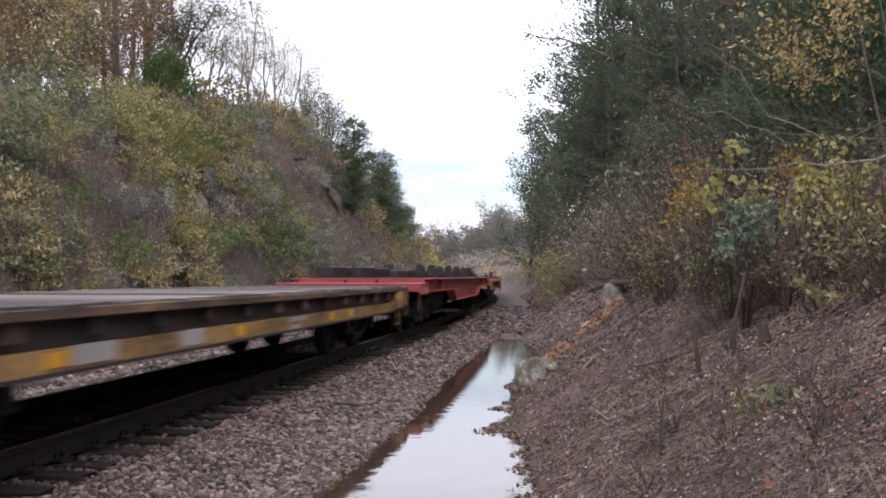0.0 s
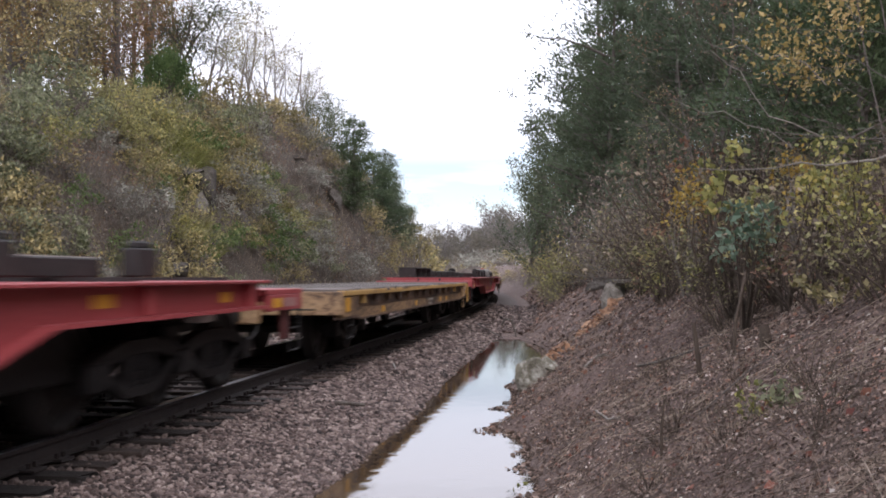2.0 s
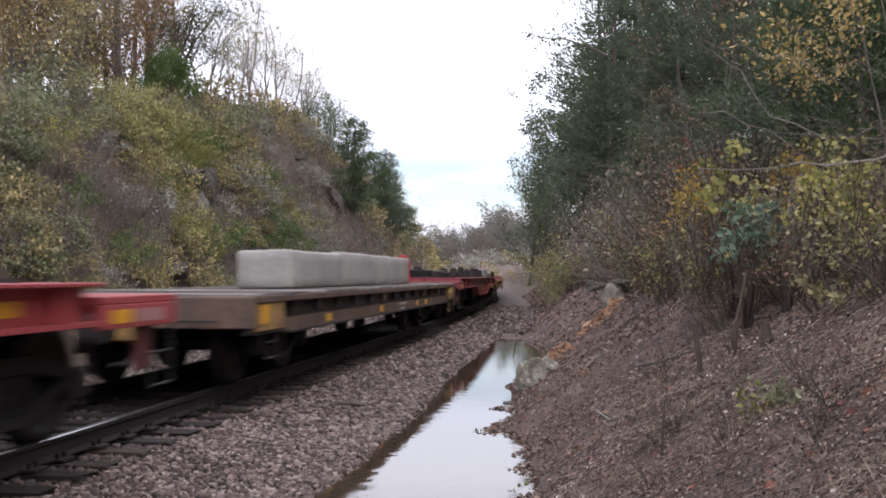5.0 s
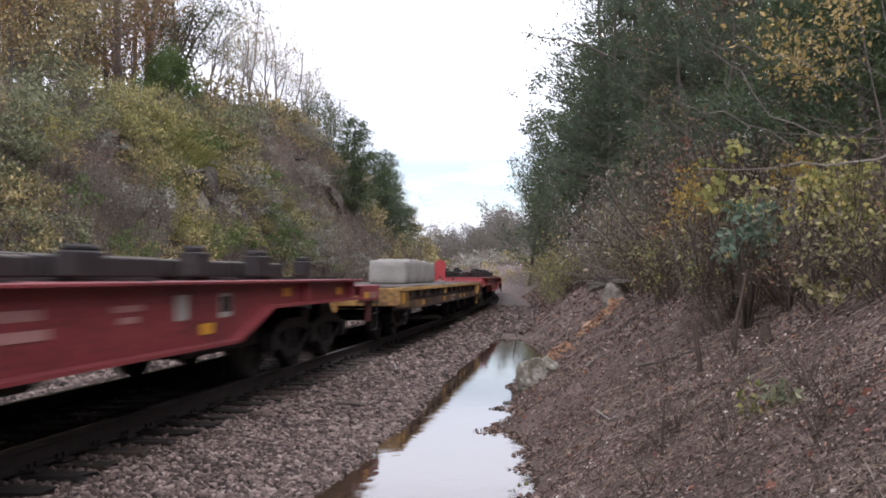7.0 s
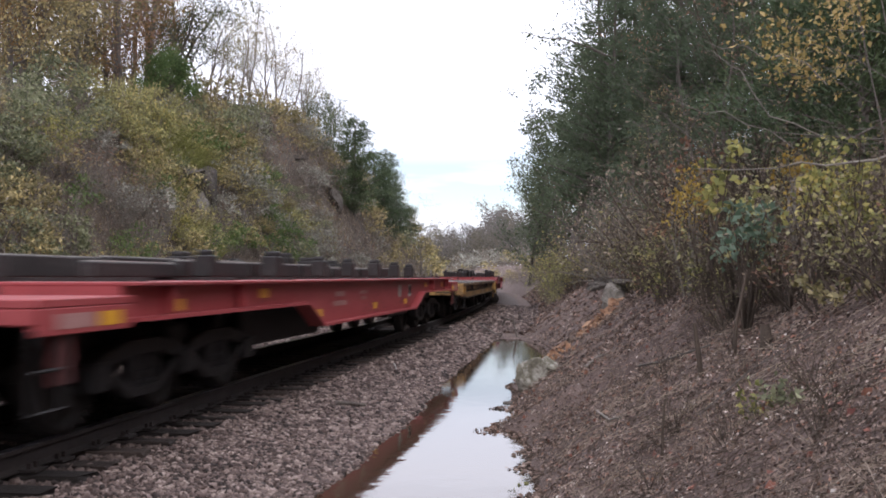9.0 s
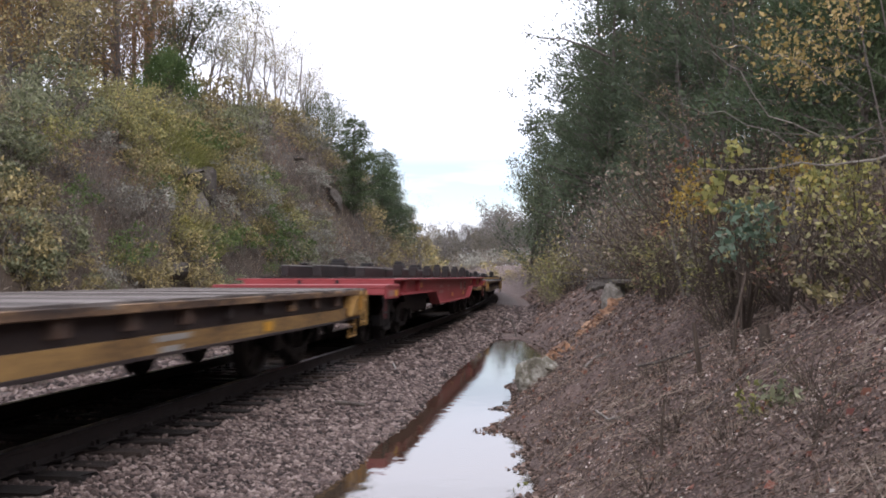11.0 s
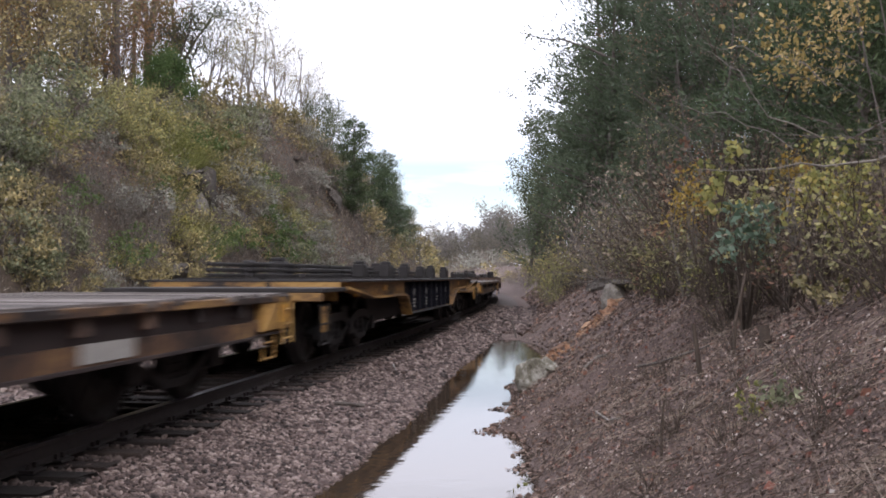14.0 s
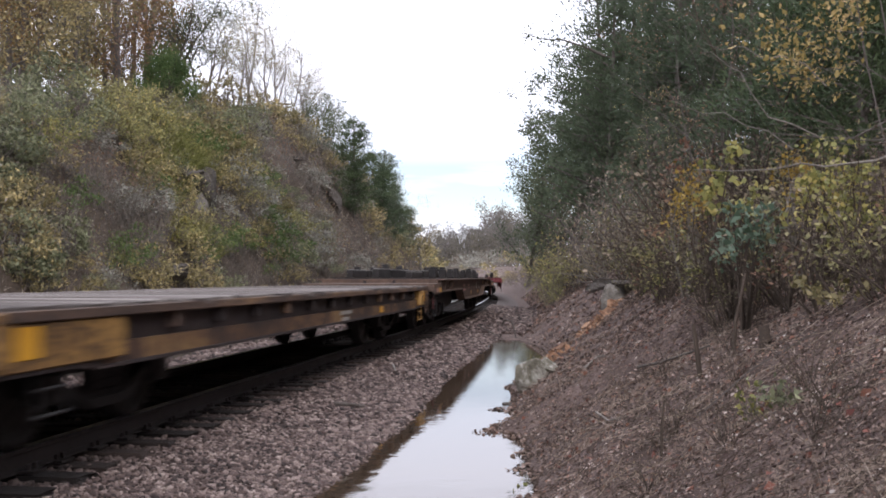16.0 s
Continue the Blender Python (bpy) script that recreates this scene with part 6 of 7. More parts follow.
    yl = dome_proto(341, 1.62, 0.75, 330, 0.078, L_ygreen, "shrub with broad yellow-green leaves", clumps=17, aspect=0.7, clump=0.11, low=0.45, twig=M_dead, fine=False)
    gl = dome_proto(342, 2.0, 0.5, 90, 0.095, L_ygreen, "slim shrub with broad yellow-green leaves near its top", clumps=7, aspect=0.8, clump=0.13, low=0.6, twig=M_dead, fine=False)
    bb = [bush_proto(345 + k, 1.25, 1.1, 240, 0.05, L_dim, "tangle of bare brown twigs with dry leaves", 16, 0.12, twig=M_dead, fine=False) for k in range(3)]
    put(bl, 1.42, 8.9, 0.95, 30, rnd=rnd)
    put(bl, 1.5, 9.5, 0.7, 130, rnd=rnd)
    put(yl, 1.83, 8.0, 0.76, 60, rnd=rnd)
    put(yl, 2.15, 7.9, 0.62, 200, rnd=rnd)
    put(yl, 2.05, 8.6, 0.75, 140, rnd=rnd)
    put(gl, 1.45, 9.7, 1.0, 0, rnd=rnd)
    put(gl, 1.3, 10.6, 0.85, 120, rnd=rnd)
    put(amber[0], 1.22, 11.9, 0.8, 10, rnd=rnd)
    put(amber[1], 1.4, 12.4, 0.9, 90, rnd=rnd)
    put(amber[0], 2.0, 9.3, 0.75, 200, rnd=rnd)
    put(obush, 1.35, 13.6, 1.1, 20, rnd=rnd)
    put(obush, 1.6, 14.6, 1.2, 80, rnd=rnd)
    small_y = dome_proto(343, 0.8, 0.6, 120, 0.065, L_ygreen, "low shrub with small yellow-green leaves", clumps=9, clump=0.14, low=0.3, twig=M_dead, fine=False)
    for u, yy, sc in ((1.0, 13.4, 0.7), (1.2, 15.2, 1.0), (2.15, 7.3, 0.8), (1.35, 11.2, 0.8)):
        put(small_y, u, yy, sc, rnd=rnd)
    # dull brown brush between the shrubs and the conifers
    for u, yy, sc in ((1.9, 14.5, 1.6), (2.3, 14.0, 1.7), (1.6, 15.6, 1.7), (2.6, 13.4, 1.5), (1.75, 13.3, 1.4), (2.2, 16.5, 1.9), (1.3, 17.5, 1.5), (1.9, 19.0, 1.7)):
        put(bb[rnd.randrange(3)], u, yy, sc, tilt=8, rnd=rnd)
    for u, yy, sc in ((0.9, 24.0, 1.4), (1.4, 26.0, 1.7), (0.9, 28.5, 1.8), (1.6, 30.0, 2.0), (0.8, 32.5, 1.9), (1.6, 23.0, 1.5), (2.2, 27.5, 2.0), (1.2, 35.0, 2.2), (2.3, 32.0, 2.2)):
        put(brown[rnd.randrange(3)], u, yy, sc, tilt=8, rnd=rnd)
    small_r = dome_proto(344, 0.9, 0.6, 110, 0.06, L_copper, "low shrub with red-brown leaves", clumps=9, clump=0.14, low=0.3, twig=M_dead, fine=False)
    for u, yy, sc in ((1.7, 8.5, 0.8), (1.0, 16.8, 1.0), (1.4, 14.0, 1.0), (2.3, 7.3, 0.7), (1.6, 12.0, 1.1)):
        put(small_r, u, yy, sc, rnd=rnd)
    put(gbush[0], 1.55, 10.6, 0.8, 80, rnd=rnd)
    put(gbush[1], 1.1, 12.8, 0.8, 10, rnd=rnd)
    y = 6.4
    pool = gbush + bb + bb + bb + bb + gbush[:1]
    while y < 60:
        inner = 1.3 + 0.35 * smooth(8.5, 6, y) - 0.35 * smooth(10, 15, y) - 0.5 * smooth(20, 30, y) - 0.9 * smooth(30, 42, y)
        for _ in range(5):
            u = inner + abs(rnd.gauss(0, 1)) * (0.9 + 0.03 * y)
            if u > 1.55 + 0.27 * y or (y < 9 and u < 1.75):
                continue
            k = rnd.choice(pool)
            sc = rnd.choice((0.4, 0.55, 0.7, 0.9)) if y < 16 else rnd.uniform(0.75, 1.3)
            put(k, u, y + rnd.uniform(-0.4, 0.4), sc * (0.6 if u < inner + 0.25 else 1), tilt=12, rnd=rnd, joined=y > 15 or rnd.random() < 0.4)
        y += 0.45 if y < 20 else 0.8 if y < 35 else 1.4
    for _ in range(16):
        put(rnd.choice(bb), rnd.uniform(0.2, 1.5), rnd.uniform(4.8, 10), rnd.uniform(0.18, 0.32), rnd=rnd)
    for u, yy, sc in ((-0.9, 40, 0.9), (-0.7, 43, 1.1), (-0.5, 46, 1.2), (-0.9, 37.5, 0.6)):
        put(yellow[0], u, yy, sc, rnd=rnd)
    for k, (u, yy, sc) in enumerate(((-0.7, 41.0, 1.7), (-0.4, 44.0, 2.0), (-0.2, 48.0, 2.2), (0.2, 38.0, 1.8))):
        put(yellow[k % 2], u, yy, sc, rnd=rnd)
    y = 60.0
    while y < 130:
        for _ in range(2):
            put(rnd.choice(olive + brown + brown + weeds), rnd.uniform(-0.4, 3.5), y, rnd.uniform(0.9, 1.5), rnd=rnd, joined=True)
        y += 2.0
    # broad-leaved yellow saplings hanging in from beside the camera
    sap = tree_proto(350, 2.7, 0.014, L_yellow, 460, 0.056, "slim sapling with broad yellow leaves", "sapling", "saplings on the bank", first=(0.35, 0.2), count=(1, 2, 1), levels=2, sigma=0.07, up=0.0, kind="sapling", bark=M_bark, low=0.5, keep=0.7, out=1.3, lean=0.25, fine=False)
    put(sap, 2.32, 6.9, 1.0, 0, rnd=rnd)
    put(sap, 2.5, 7.8, 1.0, 250, rnd=rnd)
    for u, yy, sc, t in ((2.85, 9.3, 0.92, 0), (3.05, 9.8, 0.95, 20)):
        put(sap, u, yy, sc, t, rnd=rnd)
    # far woods closing the bend
    rnd = random.Random(78)
    # leaf and bark tones paled here for the distance haze
    far = [tree_proto(360 + k, 9 + k, 0.14, (L_far, L_far, L_farg, L_farg)[k], 1050, 0.55, "autumn tree far down the line, haze put into its colour", group="far trees", first=(0.04, 0.1), sigma=0.9, count=(2, 1, 1), bits=5, levels=1, bark=M_twig) for k in range(4)]
    for k in range(100):
        yy = rnd.uniform(255, 400)
        bearing = rnd.uniform(-0.168, -0.03)
        put(far[k % 4], bearing * yy - bend(yy), yy, rnd.uniform(0.75, 1.1) * (1.3 if bearing > -0.1 else 1.0), rnd=rnd)
    for _ in range(170):
        yy = rnd.uniform(215, 400)
        put(rnd.choice(grey + brown), rnd.uniform(-0.17, -0.03) * yy - bend(yy), yy, rnd.uniform(2.8, 4.6), rnd=rnd, joined=True)
    for _ in range(60):
        yy = rnd.uniform(85, 240)
        put(rnd.choice(brown + weeds + olive[:1]), rnd.uniform(-0.5, 12), yy, rnd.uniform(1.2, 2.4), rnd=rnd, joined=True)


plant_right()


def heights(us, ys):
    return np.array([height(float(u), float(y)) for u, y in zip(us, ys)])


def carpet():
    """Low ragged growth that hides the earth of the left slope, in drifts of one kind each."""
    rng = np.random.default_rng(44)
    mats = [L_brown, L_grass, L_brown, L_grey, L_copper, L_olive, L_grass]
    for y0, y1, n, size in ((12, 30, 17000, 0.07), (30, 52, 15000, 0.1), (52, 110, 13000, 0.18)):
        y = rng.uniform(y0, y1, n)
        top = np.array([lerp_table(RIDGE, float(k)) for k in y])
        u = TOE_L - 0.2 - rng.uniform(0, 1, n) * (2.0 + top * 0.42 + 2.2)
        h1 = np.array([noise.noise(Vector((float(a) * 1.1, float(b) * 1.1, 31))) for a, b in zip(u, y)])
        z = heights(u, y) + np.abs(rng.normal(size=n)) * (0.08 + 0.3 * np.clip(h1 + 0.3, 0, 1)) * (size / 0.085) ** 0.5
        bare = (np.hypot(u + 11.75, (y - 28.6) * 0.7) < 0.75) | ((np.abs(u + 13.8 + 0.25 * np.sin(y * 1.7)) < 0.95) & (np.abs(y - 46.5) < 4.5) & (rng.random(n) < 0.75))
        u, y, z, n = u[~bare], y[~bare], z[~bare], int((~bare).sum())
        kind = np.array([noise.noise(Vector((float(a) * 0.55, float(b) * 0.42, 77))) for a, b in zip(u, y)]) + rng.normal(size=n) * 0.1
        x = u + np.array([bend(float(k)) for k in y])
        pts = np.stack([x, y, z], 1)
        edges = np.quantile(kind, [0, 0.26, 0.44, 0.6, 0.68, 0.76, 0.92, 1.0])
        for k, mat in enumerate(mats):
            sel = (kind >= edges[k]) & (kind <= edges[k + 1])
            if not sel.any():
                continue
            thin = mat in (L_brown, L_grass, L_copper)
            ax = rng.normal(size=(int(sel.sum()), 3)) * 0.5 + np.array([0.1, 0, 1.2 if thin else 0.2])
            me = leaf_mesh("undergrowth", pts[sel], size * (2.3 if thin else 1.1), mat, rng, 0.1 if thin else 0.6, ax, 0.25, 0.05, True)
            tagged(new("undergrowth", me), "low ragged autumn growth covering the slope", "undergrowth", kind="stuff")


carpet()


join_thicket()
drop_unused()
# ---------------------------------------------------------------- stones, fallen leaves, sticks
def rough_rock(name, u, y, size, seed, material, label, sink=0.2, turn=0, category="rock", group="rocks of the cutting", lift=None):
    """A craggy boulder: a subdivided ball cut by random planes, with ridged noise."""
    rng = random.Random(seed)
    bm = bmesh.new()
    bmesh.ops.create_icosphere(bm, subdivisions=3, radius=1.0)
    planes = []
    for _ in range(14):
        d = Vector((rng.gauss(0, 1), rng.gauss(0, 1), rng.gauss(0, 0.8))).normalized()
        planes.append((d, rng.uniform(0.4, 0.75)))
    for v in bm.verts:
        for d, k in planes:
            over = v.co.dot(d) - k
            if over > 0:
                v.co -= d * over * 0.92
        v.co += v.normal * (0.10 * noise.noise(v.co * 2.4 + Vector((seed, 0, 0))) + 0.05 * noise.noise(v.co * 7 + Vector((0, seed, 0))))
        v.co = Vector((v.co.x * size[0], v.co.y * size[1], v.co.z * size[2]))
    me = bpy.data.meshes.new(name)
    bm.to_mesh(me)
    bm.free()
    me.materials.append(material)
    me.polygons.foreach_set("use_smooth", [False] * len(me.polygons))
    ob = new(name, me)
    p = spot(u, y)
    if lift is not None:
        p.z = lift
    ob.matrix_basis = Matrix.Translation(p + Vector((0, 0, size[2] * (1 - sink) * 0.6))) @ pose(0, 0, 0, rz=turn)
    return tagged(ob, label, category, group)


rough_rock("boulder", -0.76, 13.5, (0.34, 0.3, 0.33), 3, M_wetrock, "olive-stained limestone boulder at the edge of the puddle", 0.35, 20)
rough_rock("boulder", -0.5, 13.6, (0.26, 0.25, 0.2), 4, M_wetrock, "low brown rock beside the puddle", 0.4, 60)
rough_rock("boulder", -0.98, 12.7, (0.11, 0.13, 0.07), 5, M_crag, "small dark stone at the water's edge", 0.3, 60)
rough_rock("boulder", -1.15, 13.6, (0.07, 0.08, 0.05), 6, M_crag, "small dark stone at the water's edge", 0.3, 10)
rough_rock("rock_outcrop", 0.66, 21.4, (0.5, 0.5, 0.46), 7, M_rock, "pale limestone outcrop in the bank under the brush", 0.5, 75, lift=0.56)
rough_rock("rock_outcrop", 0.88, 21.9, (0.9, 1.1, 0.2), 8, M_crag, "overhanging limestone ledge in the bank", 0.2, 10, lift=0.98)
rough_rock("rock_outcrop", 0.4, 26.0, (0.28, 0.55, 0.22), 9, M_crag, "limestone outcrop in the bank", 0.4, 30)
rough_rock("rock_outcrop", -11.9, 29.6, (0.6, 0.8, 0.9), 10, M_crag, "grey weathered rock face on the slope", 0.9, 15)
rough_rock("rock_outcrop", -12.1, 27.9, (0.75, 1.9, 0.24), 18, M_crag, "dark overhanging ledge with grass on top", 0.2, 8, lift=4.3)
rough_rock("rock_outcrop", -11.75, 28.7, (0.3, 0.9, 0.75), 19, M_rock, "pale grey rock face below the ledge", 0.2, 4, lift=2.9)
rough_rock("rock_outcrop", -11.2, 31.2, (0.5, 0.8, 0.7), 12, M_crag, "grey weathered rock face on the slope", 0.9, 40)
rough_rock("rock_outcrop", -13.2, 49.5, (0.6, 1.2, 0.9), 13, M_crag, "weathered brown rock face high on the slope", 0.9, 5)
rough_rock("rock_outcrop", -12.7, 52.5, (0.8, 1.6, 1.0), 14, M_crag, "weathered brown rock face high on the slope", 0.9, 25)
# dark rock added in place of a dark hole in the slope
rough_rock("rock_outcrop", -14.3, 43.6, (0.5, 0.9, 0.5), 15, M_crag, "weathered brown rock face high on the slope", 0.9, 60)
# overhang added for its shade, to give the dark hollow here
rough_rock("rock_outcrop", -10.4, 23.3, (0.5, 0.8, 0.3), 16, M_crag, "rock ledge added to shade a hollow low on the slope", -0.2, 0)
for k, (u, y, s, z) in enumerate(((-13.3, 51.0, 0.55, 0.0), (-13.1, 52.2, 0.6, 0.1), (-13.5, 49.6, 0.5, 0.1), (-13.0, 50.4, 0.4, 0.0), (-13.7, 47.6, 0.45, 0.1), (-13.4, 53.2, 0.6, 0.2))):
    rough_rock("rock_outcrop", u, y, (s, s * 2.0, 0.16 + 0.03 * (k % 3)), 50 + k, M_rock if k % 2 else M_crag, "weathered brown rock ledge high on the slope", 0.1 - z, 15 * k)
rough_rock("boulder", -9.9, 30.6, (0.22, 0.28, 0.22), 17, M_conc, "pale broken rock at the foot of the slope", 0.3, 0)
for k, (u, y, s) in enumerate(((-9.6, 19.0, 0.2), (-9.4, 24.0, 0.25), (-9.8, 27.0, 0.3), (-9.3, 34.0, 0.25), (-9.5, 37.5, 0.3))):
    rough_rock("boulder", u, y, (s, s * 1.2, s * 0.8), 30 + k, M_rock, "broken limestone rock at the foot of the slope", 0.3, 40 * k)


def build_ballast(spans, seed, material, label):
    rng = np.random.default_rng(seed)
    us, ys, zs, sz = [], [], [], []
    for u0, u1, y0, y1, n, s in spans:
        u, y = rng.uniform(u0, u1, n), rng.uniform(y0, y1, n)
        us.append(u), ys.append(y), sz.append(s * rng.uniform(0.6, 1.35, n))
    us, ys, sz = np.concatenate(us), np.concatenate(ys), np.concatenate(sz)
    zs = heights(us, ys)
    base = np.array([(-1, -1, -1), (1, -1, -1), (1, 1, -1), (-1, 1, -1), (-1, -1, 1), (1, -1, 1), (1, 1, 1), (-1, 1, 1)], float) * 0.5
    n = len(us)
    v = base[None] * (1 + rng.uniform(-0.45, 0.3, (n, 8, 3)))
    # a random turn for each stone
    q = rng.normal(size=(n, 4))
    q /= np.linalg.norm(q, axis=1)[:, None]
    w, x, yq, z = q.T
    rot = np.stack([1 - 2 * (yq * yq + z * z), 2 * (x * yq - z * w), 2 * (x * z + yq * w), 2 * (x * yq + z * w), 1 - 2 * (x * x + z * z), 2 * (yq * z - x * w), 2 * (x * z - yq * w), 2 * (yq * z + x * w), 1 - 2 * (x * x + yq * yq)], 1).reshape(n, 3, 3)
    v = np.einsum("nij,nkj->nki", rot, v) * (sz[:, None, None] * np.array([1.0, 1.0, 0.8]))
    v += np.stack([us + np.array([bend(float(k)) for k in ys]), ys, zs + sz * rng.uniform(0.0, 0.35, n)], 1)[:, None]
    f = np.array([(0, 3, 2, 1), (4, 5, 6, 7), (0, 1, 5, 4), (1, 2, 6, 5), (2, 3, 7, 6), (3, 0, 4, 7)])[None] + (np.arange(n) * 8)[:, None, None]
    ob = new("ballast", quick_mesh("ballast", v.reshape(-1, 3), f.reshape(-1, 4), material))
    tagged(ob, label, "ballast", kind="stuff")


build_ballast(((-3.5, -1.95, -2, 4.5, 700, 0.06), (-3.68, -1.95, 4.5, 9.5, 12800, 0.035), (-3.68, -1.95, 9.5, 15, 8400, 0.041), (-3.62, -2.2, 15, 27, 5000, 0.062), (-3.7, -1.4, 27, 50, 2600, 0.1),
               (-9.3, -6.2, 7, 13, 2800, 0.065), (-9.3, -6.2, 13, 24, 2000, 0.085), (-9.3, -6.05, 24, 48, 1200, 0.1)), 8, M_stone, "loose grey-brown crushed stone ballast")
build_ballast(((-4.08, -3.6, 4.2, 17, 4400, 0.046), (-5.6, -4.15, 4.5, 20, 1800, 0.046)), 18, M_oily_shaded, "oil-stained crushed stone between the ties, darkened for the train's shade")


def toe_at(ys):
    return np.array([lerp_table(TOE_R, float(k)) for k in ys])


def build_litter():
    rng = np.random.default_rng(9)
    us, ys, sz = [], [], []
    for y0, y1, w, n, s in ((-5, 3.2, 3.0, 5000, 0.055), (3.2, 7.5, 2.6, 28000, 0.028), (7.5, 12, 3.2, 20000, 0.037), (12, 19, 4.2, 11500, 0.06), (19, 34, 5.0, 7000, 0.1), (34, 75, 4.0, 7000, 0.17)):
        y = rng.uniform(y0, y1, n)
        us.append(toe_at(y) + 0.1 + rng.uniform(0, 1, n) ** 0.9 * w)
        ys.append(y), sz.append(np.full(n, s))
    us, ys, sz = np.concatenate(us), np.concatenate(ys), np.concatenate(sz)
    zs = heights(us, ys)
    n = len(us)
    pts = np.stack([us + np.array([bend(float(k)) for k in ys]), ys, zs + rng.uniform(0.005, 0.05, n)], 1)
    a = rng.normal(size=(n, 3)) * np.array([1, 1, 0.5])
    a[:, 2] += a[:, 0] * 0.6
    ob = new("fallen_leaves", leaf_mesh("fallen_leaves", pts, sz, L_litter, rng, 0.5, a * 3, 0.3, 0.14))
    tagged(ob, "thick litter of dry brown fallen leaves on the bank", "fallen leaves", kind="stuff")
    # leaves afloat along the edge of the puddle
    m = 2600
    y = rng.uniform(5.0, 15.0, m)
    off = np.array([max(0.0, noise.noise(Vector((3.0, float(k) * 1.6, 9)))) for k in y])
    u = toe_at(y) + 0.1 - rng.uniform(0, 1, m) ** 1.5 * (0.06 + 0.75 * off)
    pts = np.stack([u + np.array([bend(float(k)) for k in y]), y, np.full(m, WATER_Z + 0.008)], 1)
    a = rng.normal(size=(m, 3)) * np.array([1, 1, 0.08])
    ob = new("fallen_leaves", leaf_mesh("fallen_leaves", pts, 0.05, L_litter, rng, 0.55, a * 3, 0.1, 0.04))
    tagged(ob, "wet brown leaves floating along the edge of the puddle", "fallen leaves", kind="stuff")
    # dry twigs and stems lying about
    m = 8000
    y = 3.2 + 21 * rng.uniform(0, 1, m) ** 1.7
    u = toe_at(y) + rng.uniform(0, 1, m) * (2.4 + 0.1 * y)
    z = heights(u, y)
    x = u + np.array([bend(float(k)) for k in y])
    d = rng.normal(size=(m, 3)) * np.array([1, 0.8, 0.28])
    d[:, 2] += 0.55 * d[:, 0]
    d /= np.linalg.norm(d, axis=1)[:, None]
    ln = rng.uniform(0.06, 0.34, m)
    segs = [(np.array((x[k], y[k], z[k] + 0.03)) - d[k] * ln[k] / 2, np.array((x[k], y[k], z[k] + 0.03)) + d[k] * ln[k] / 2, 0.0028, 0.0016) for k in range(m)]
    ob = new("dry_twigs", limb_mesh("dry_twigs", segs, M_dead))
    tagged(ob, "scattered dry twigs and broken stems on the bank", "twigs", kind="stuff")
    # single bright leaves, russet and straw-pale, on top of the litter
    for mat, m, sz2, lab in ((L_russet, 430, 0.054, "scattered russet leaves on top of the brown litter"), (L_pale, 1100, 0.026, "scattered bleached leaf scraps on top of the brown litter")):
        y = 3.6 + 16 * rng.uniform(0, 1, m) ** 1.6
        u = toe_at(y) + 0.15 + rng.uniform(0, 1, m) * (2.2 + 0.08 * y)
        pts = np.stack([u + np.array([bend(float(k)) for k in y]), y, heights(u, y) + 0.045], 1)
        a = rng.normal(size=(m, 3)) * np.array([1, 1, 0.4])
        a[:, 2] += a[:, 0] * 0.6
        ob = new("fallen_leaves", leaf_mesh("fallen_leaves", pts, sz2, mat, rng, 0.7, a * 3, 0.3, 0.12))
        tagged(ob, lab, "fallen leaves", kind="stuff")
    # long pale stalks of dead grass lying down the bank
    m = 1500
    y = 3.4 + 13 * rng.uniform(0, 1, m) ** 1.5
    u = toe_at(y) + 0.2 + rng.uniform(0, 1, m) * (2.2 + 0.1 * y)
    keep = np.array([noise.noise(Vector((float(p) * 0.7, float(q) * 0.7, 15))) for p, q in zip(u, y)]) > -0.05
    u, y = u[keep], y[keep]
    m = len(u)
    d = np.stack([-0.35 + 0.9 * rng.normal(size=m), 0.8 * rng.normal(size=m) - 0.15, np.zeros(m)], 1)
    d[:, 2] = 0.6 * d[:, 0] + 0.22 * rng.normal(size=m)
    d /= np.linalg.norm(d, axis=1)[:, None]
    c = np.stack([u + np.array([bend(float(k)) for k in y]), y, heights(u, y) + 0.055], 1)
    ln = rng.uniform(0.05, 0.22, m)
    ob = new("dead_grass", limb_mesh("dead_grass", [(c[k] - d[k] * ln[k], c[k] + d[k] * ln[k], 0.0028, 0.0015) for k in range(m)], M_straw))
    tagged(ob, "long bleached stalks of dead grass lying on the bank", "grass", kind="stuff")
    # thin dead grass standing in the litter
    m = 30000
    y = 3.4 + 17 * rng.uniform(0, 1, m) ** 1.5
    u = toe_at(y) + 0.2 + rng.uniform(0, 1, m) * (2.2 + 0.1 * y)
    keep = np.array([noise.noise(Vector((float(p) * 0.9, float(q) * 0.9, 5))) for p, q in zip(u, y)]) > -0.08
    u, y = u[keep], y[keep]
    z = heights(u, y)
    x = u + np.array([bend(float(k)) for k in y])
    pts = np.stack([x, y, z + 0.06], 1)
    ax = rng.normal(size=(len(u), 3)) * 0.8 + np.array([0, 0, 0.5])
    ob = new("dead_grass", leaf_mesh("dead_grass", pts, 0.075, L_stem, rng, 0.05, ax, 0.2, 0.03))
    tagged(ob, "thin dead grass standing in the leaf litter", "grass", kind="stuff")


build_litter()


def stick(name, pts, r0, r1, material, label, category="stick", group="sticks on the ground"):
    pts = [np.array(p, float) for p in pts]
    k = len(pts) - 1
    segs = [(pts[i], pts[i + 1], r0 + (r1 - r0) * i / k, r0 + (r1 - r0) * (i + 1) / k) for i in range(k)]
    v, f = limb_arrays(segs, 7)
    return tagged(new(name, quick_mesh(name, v, f, material)), label, category, group)


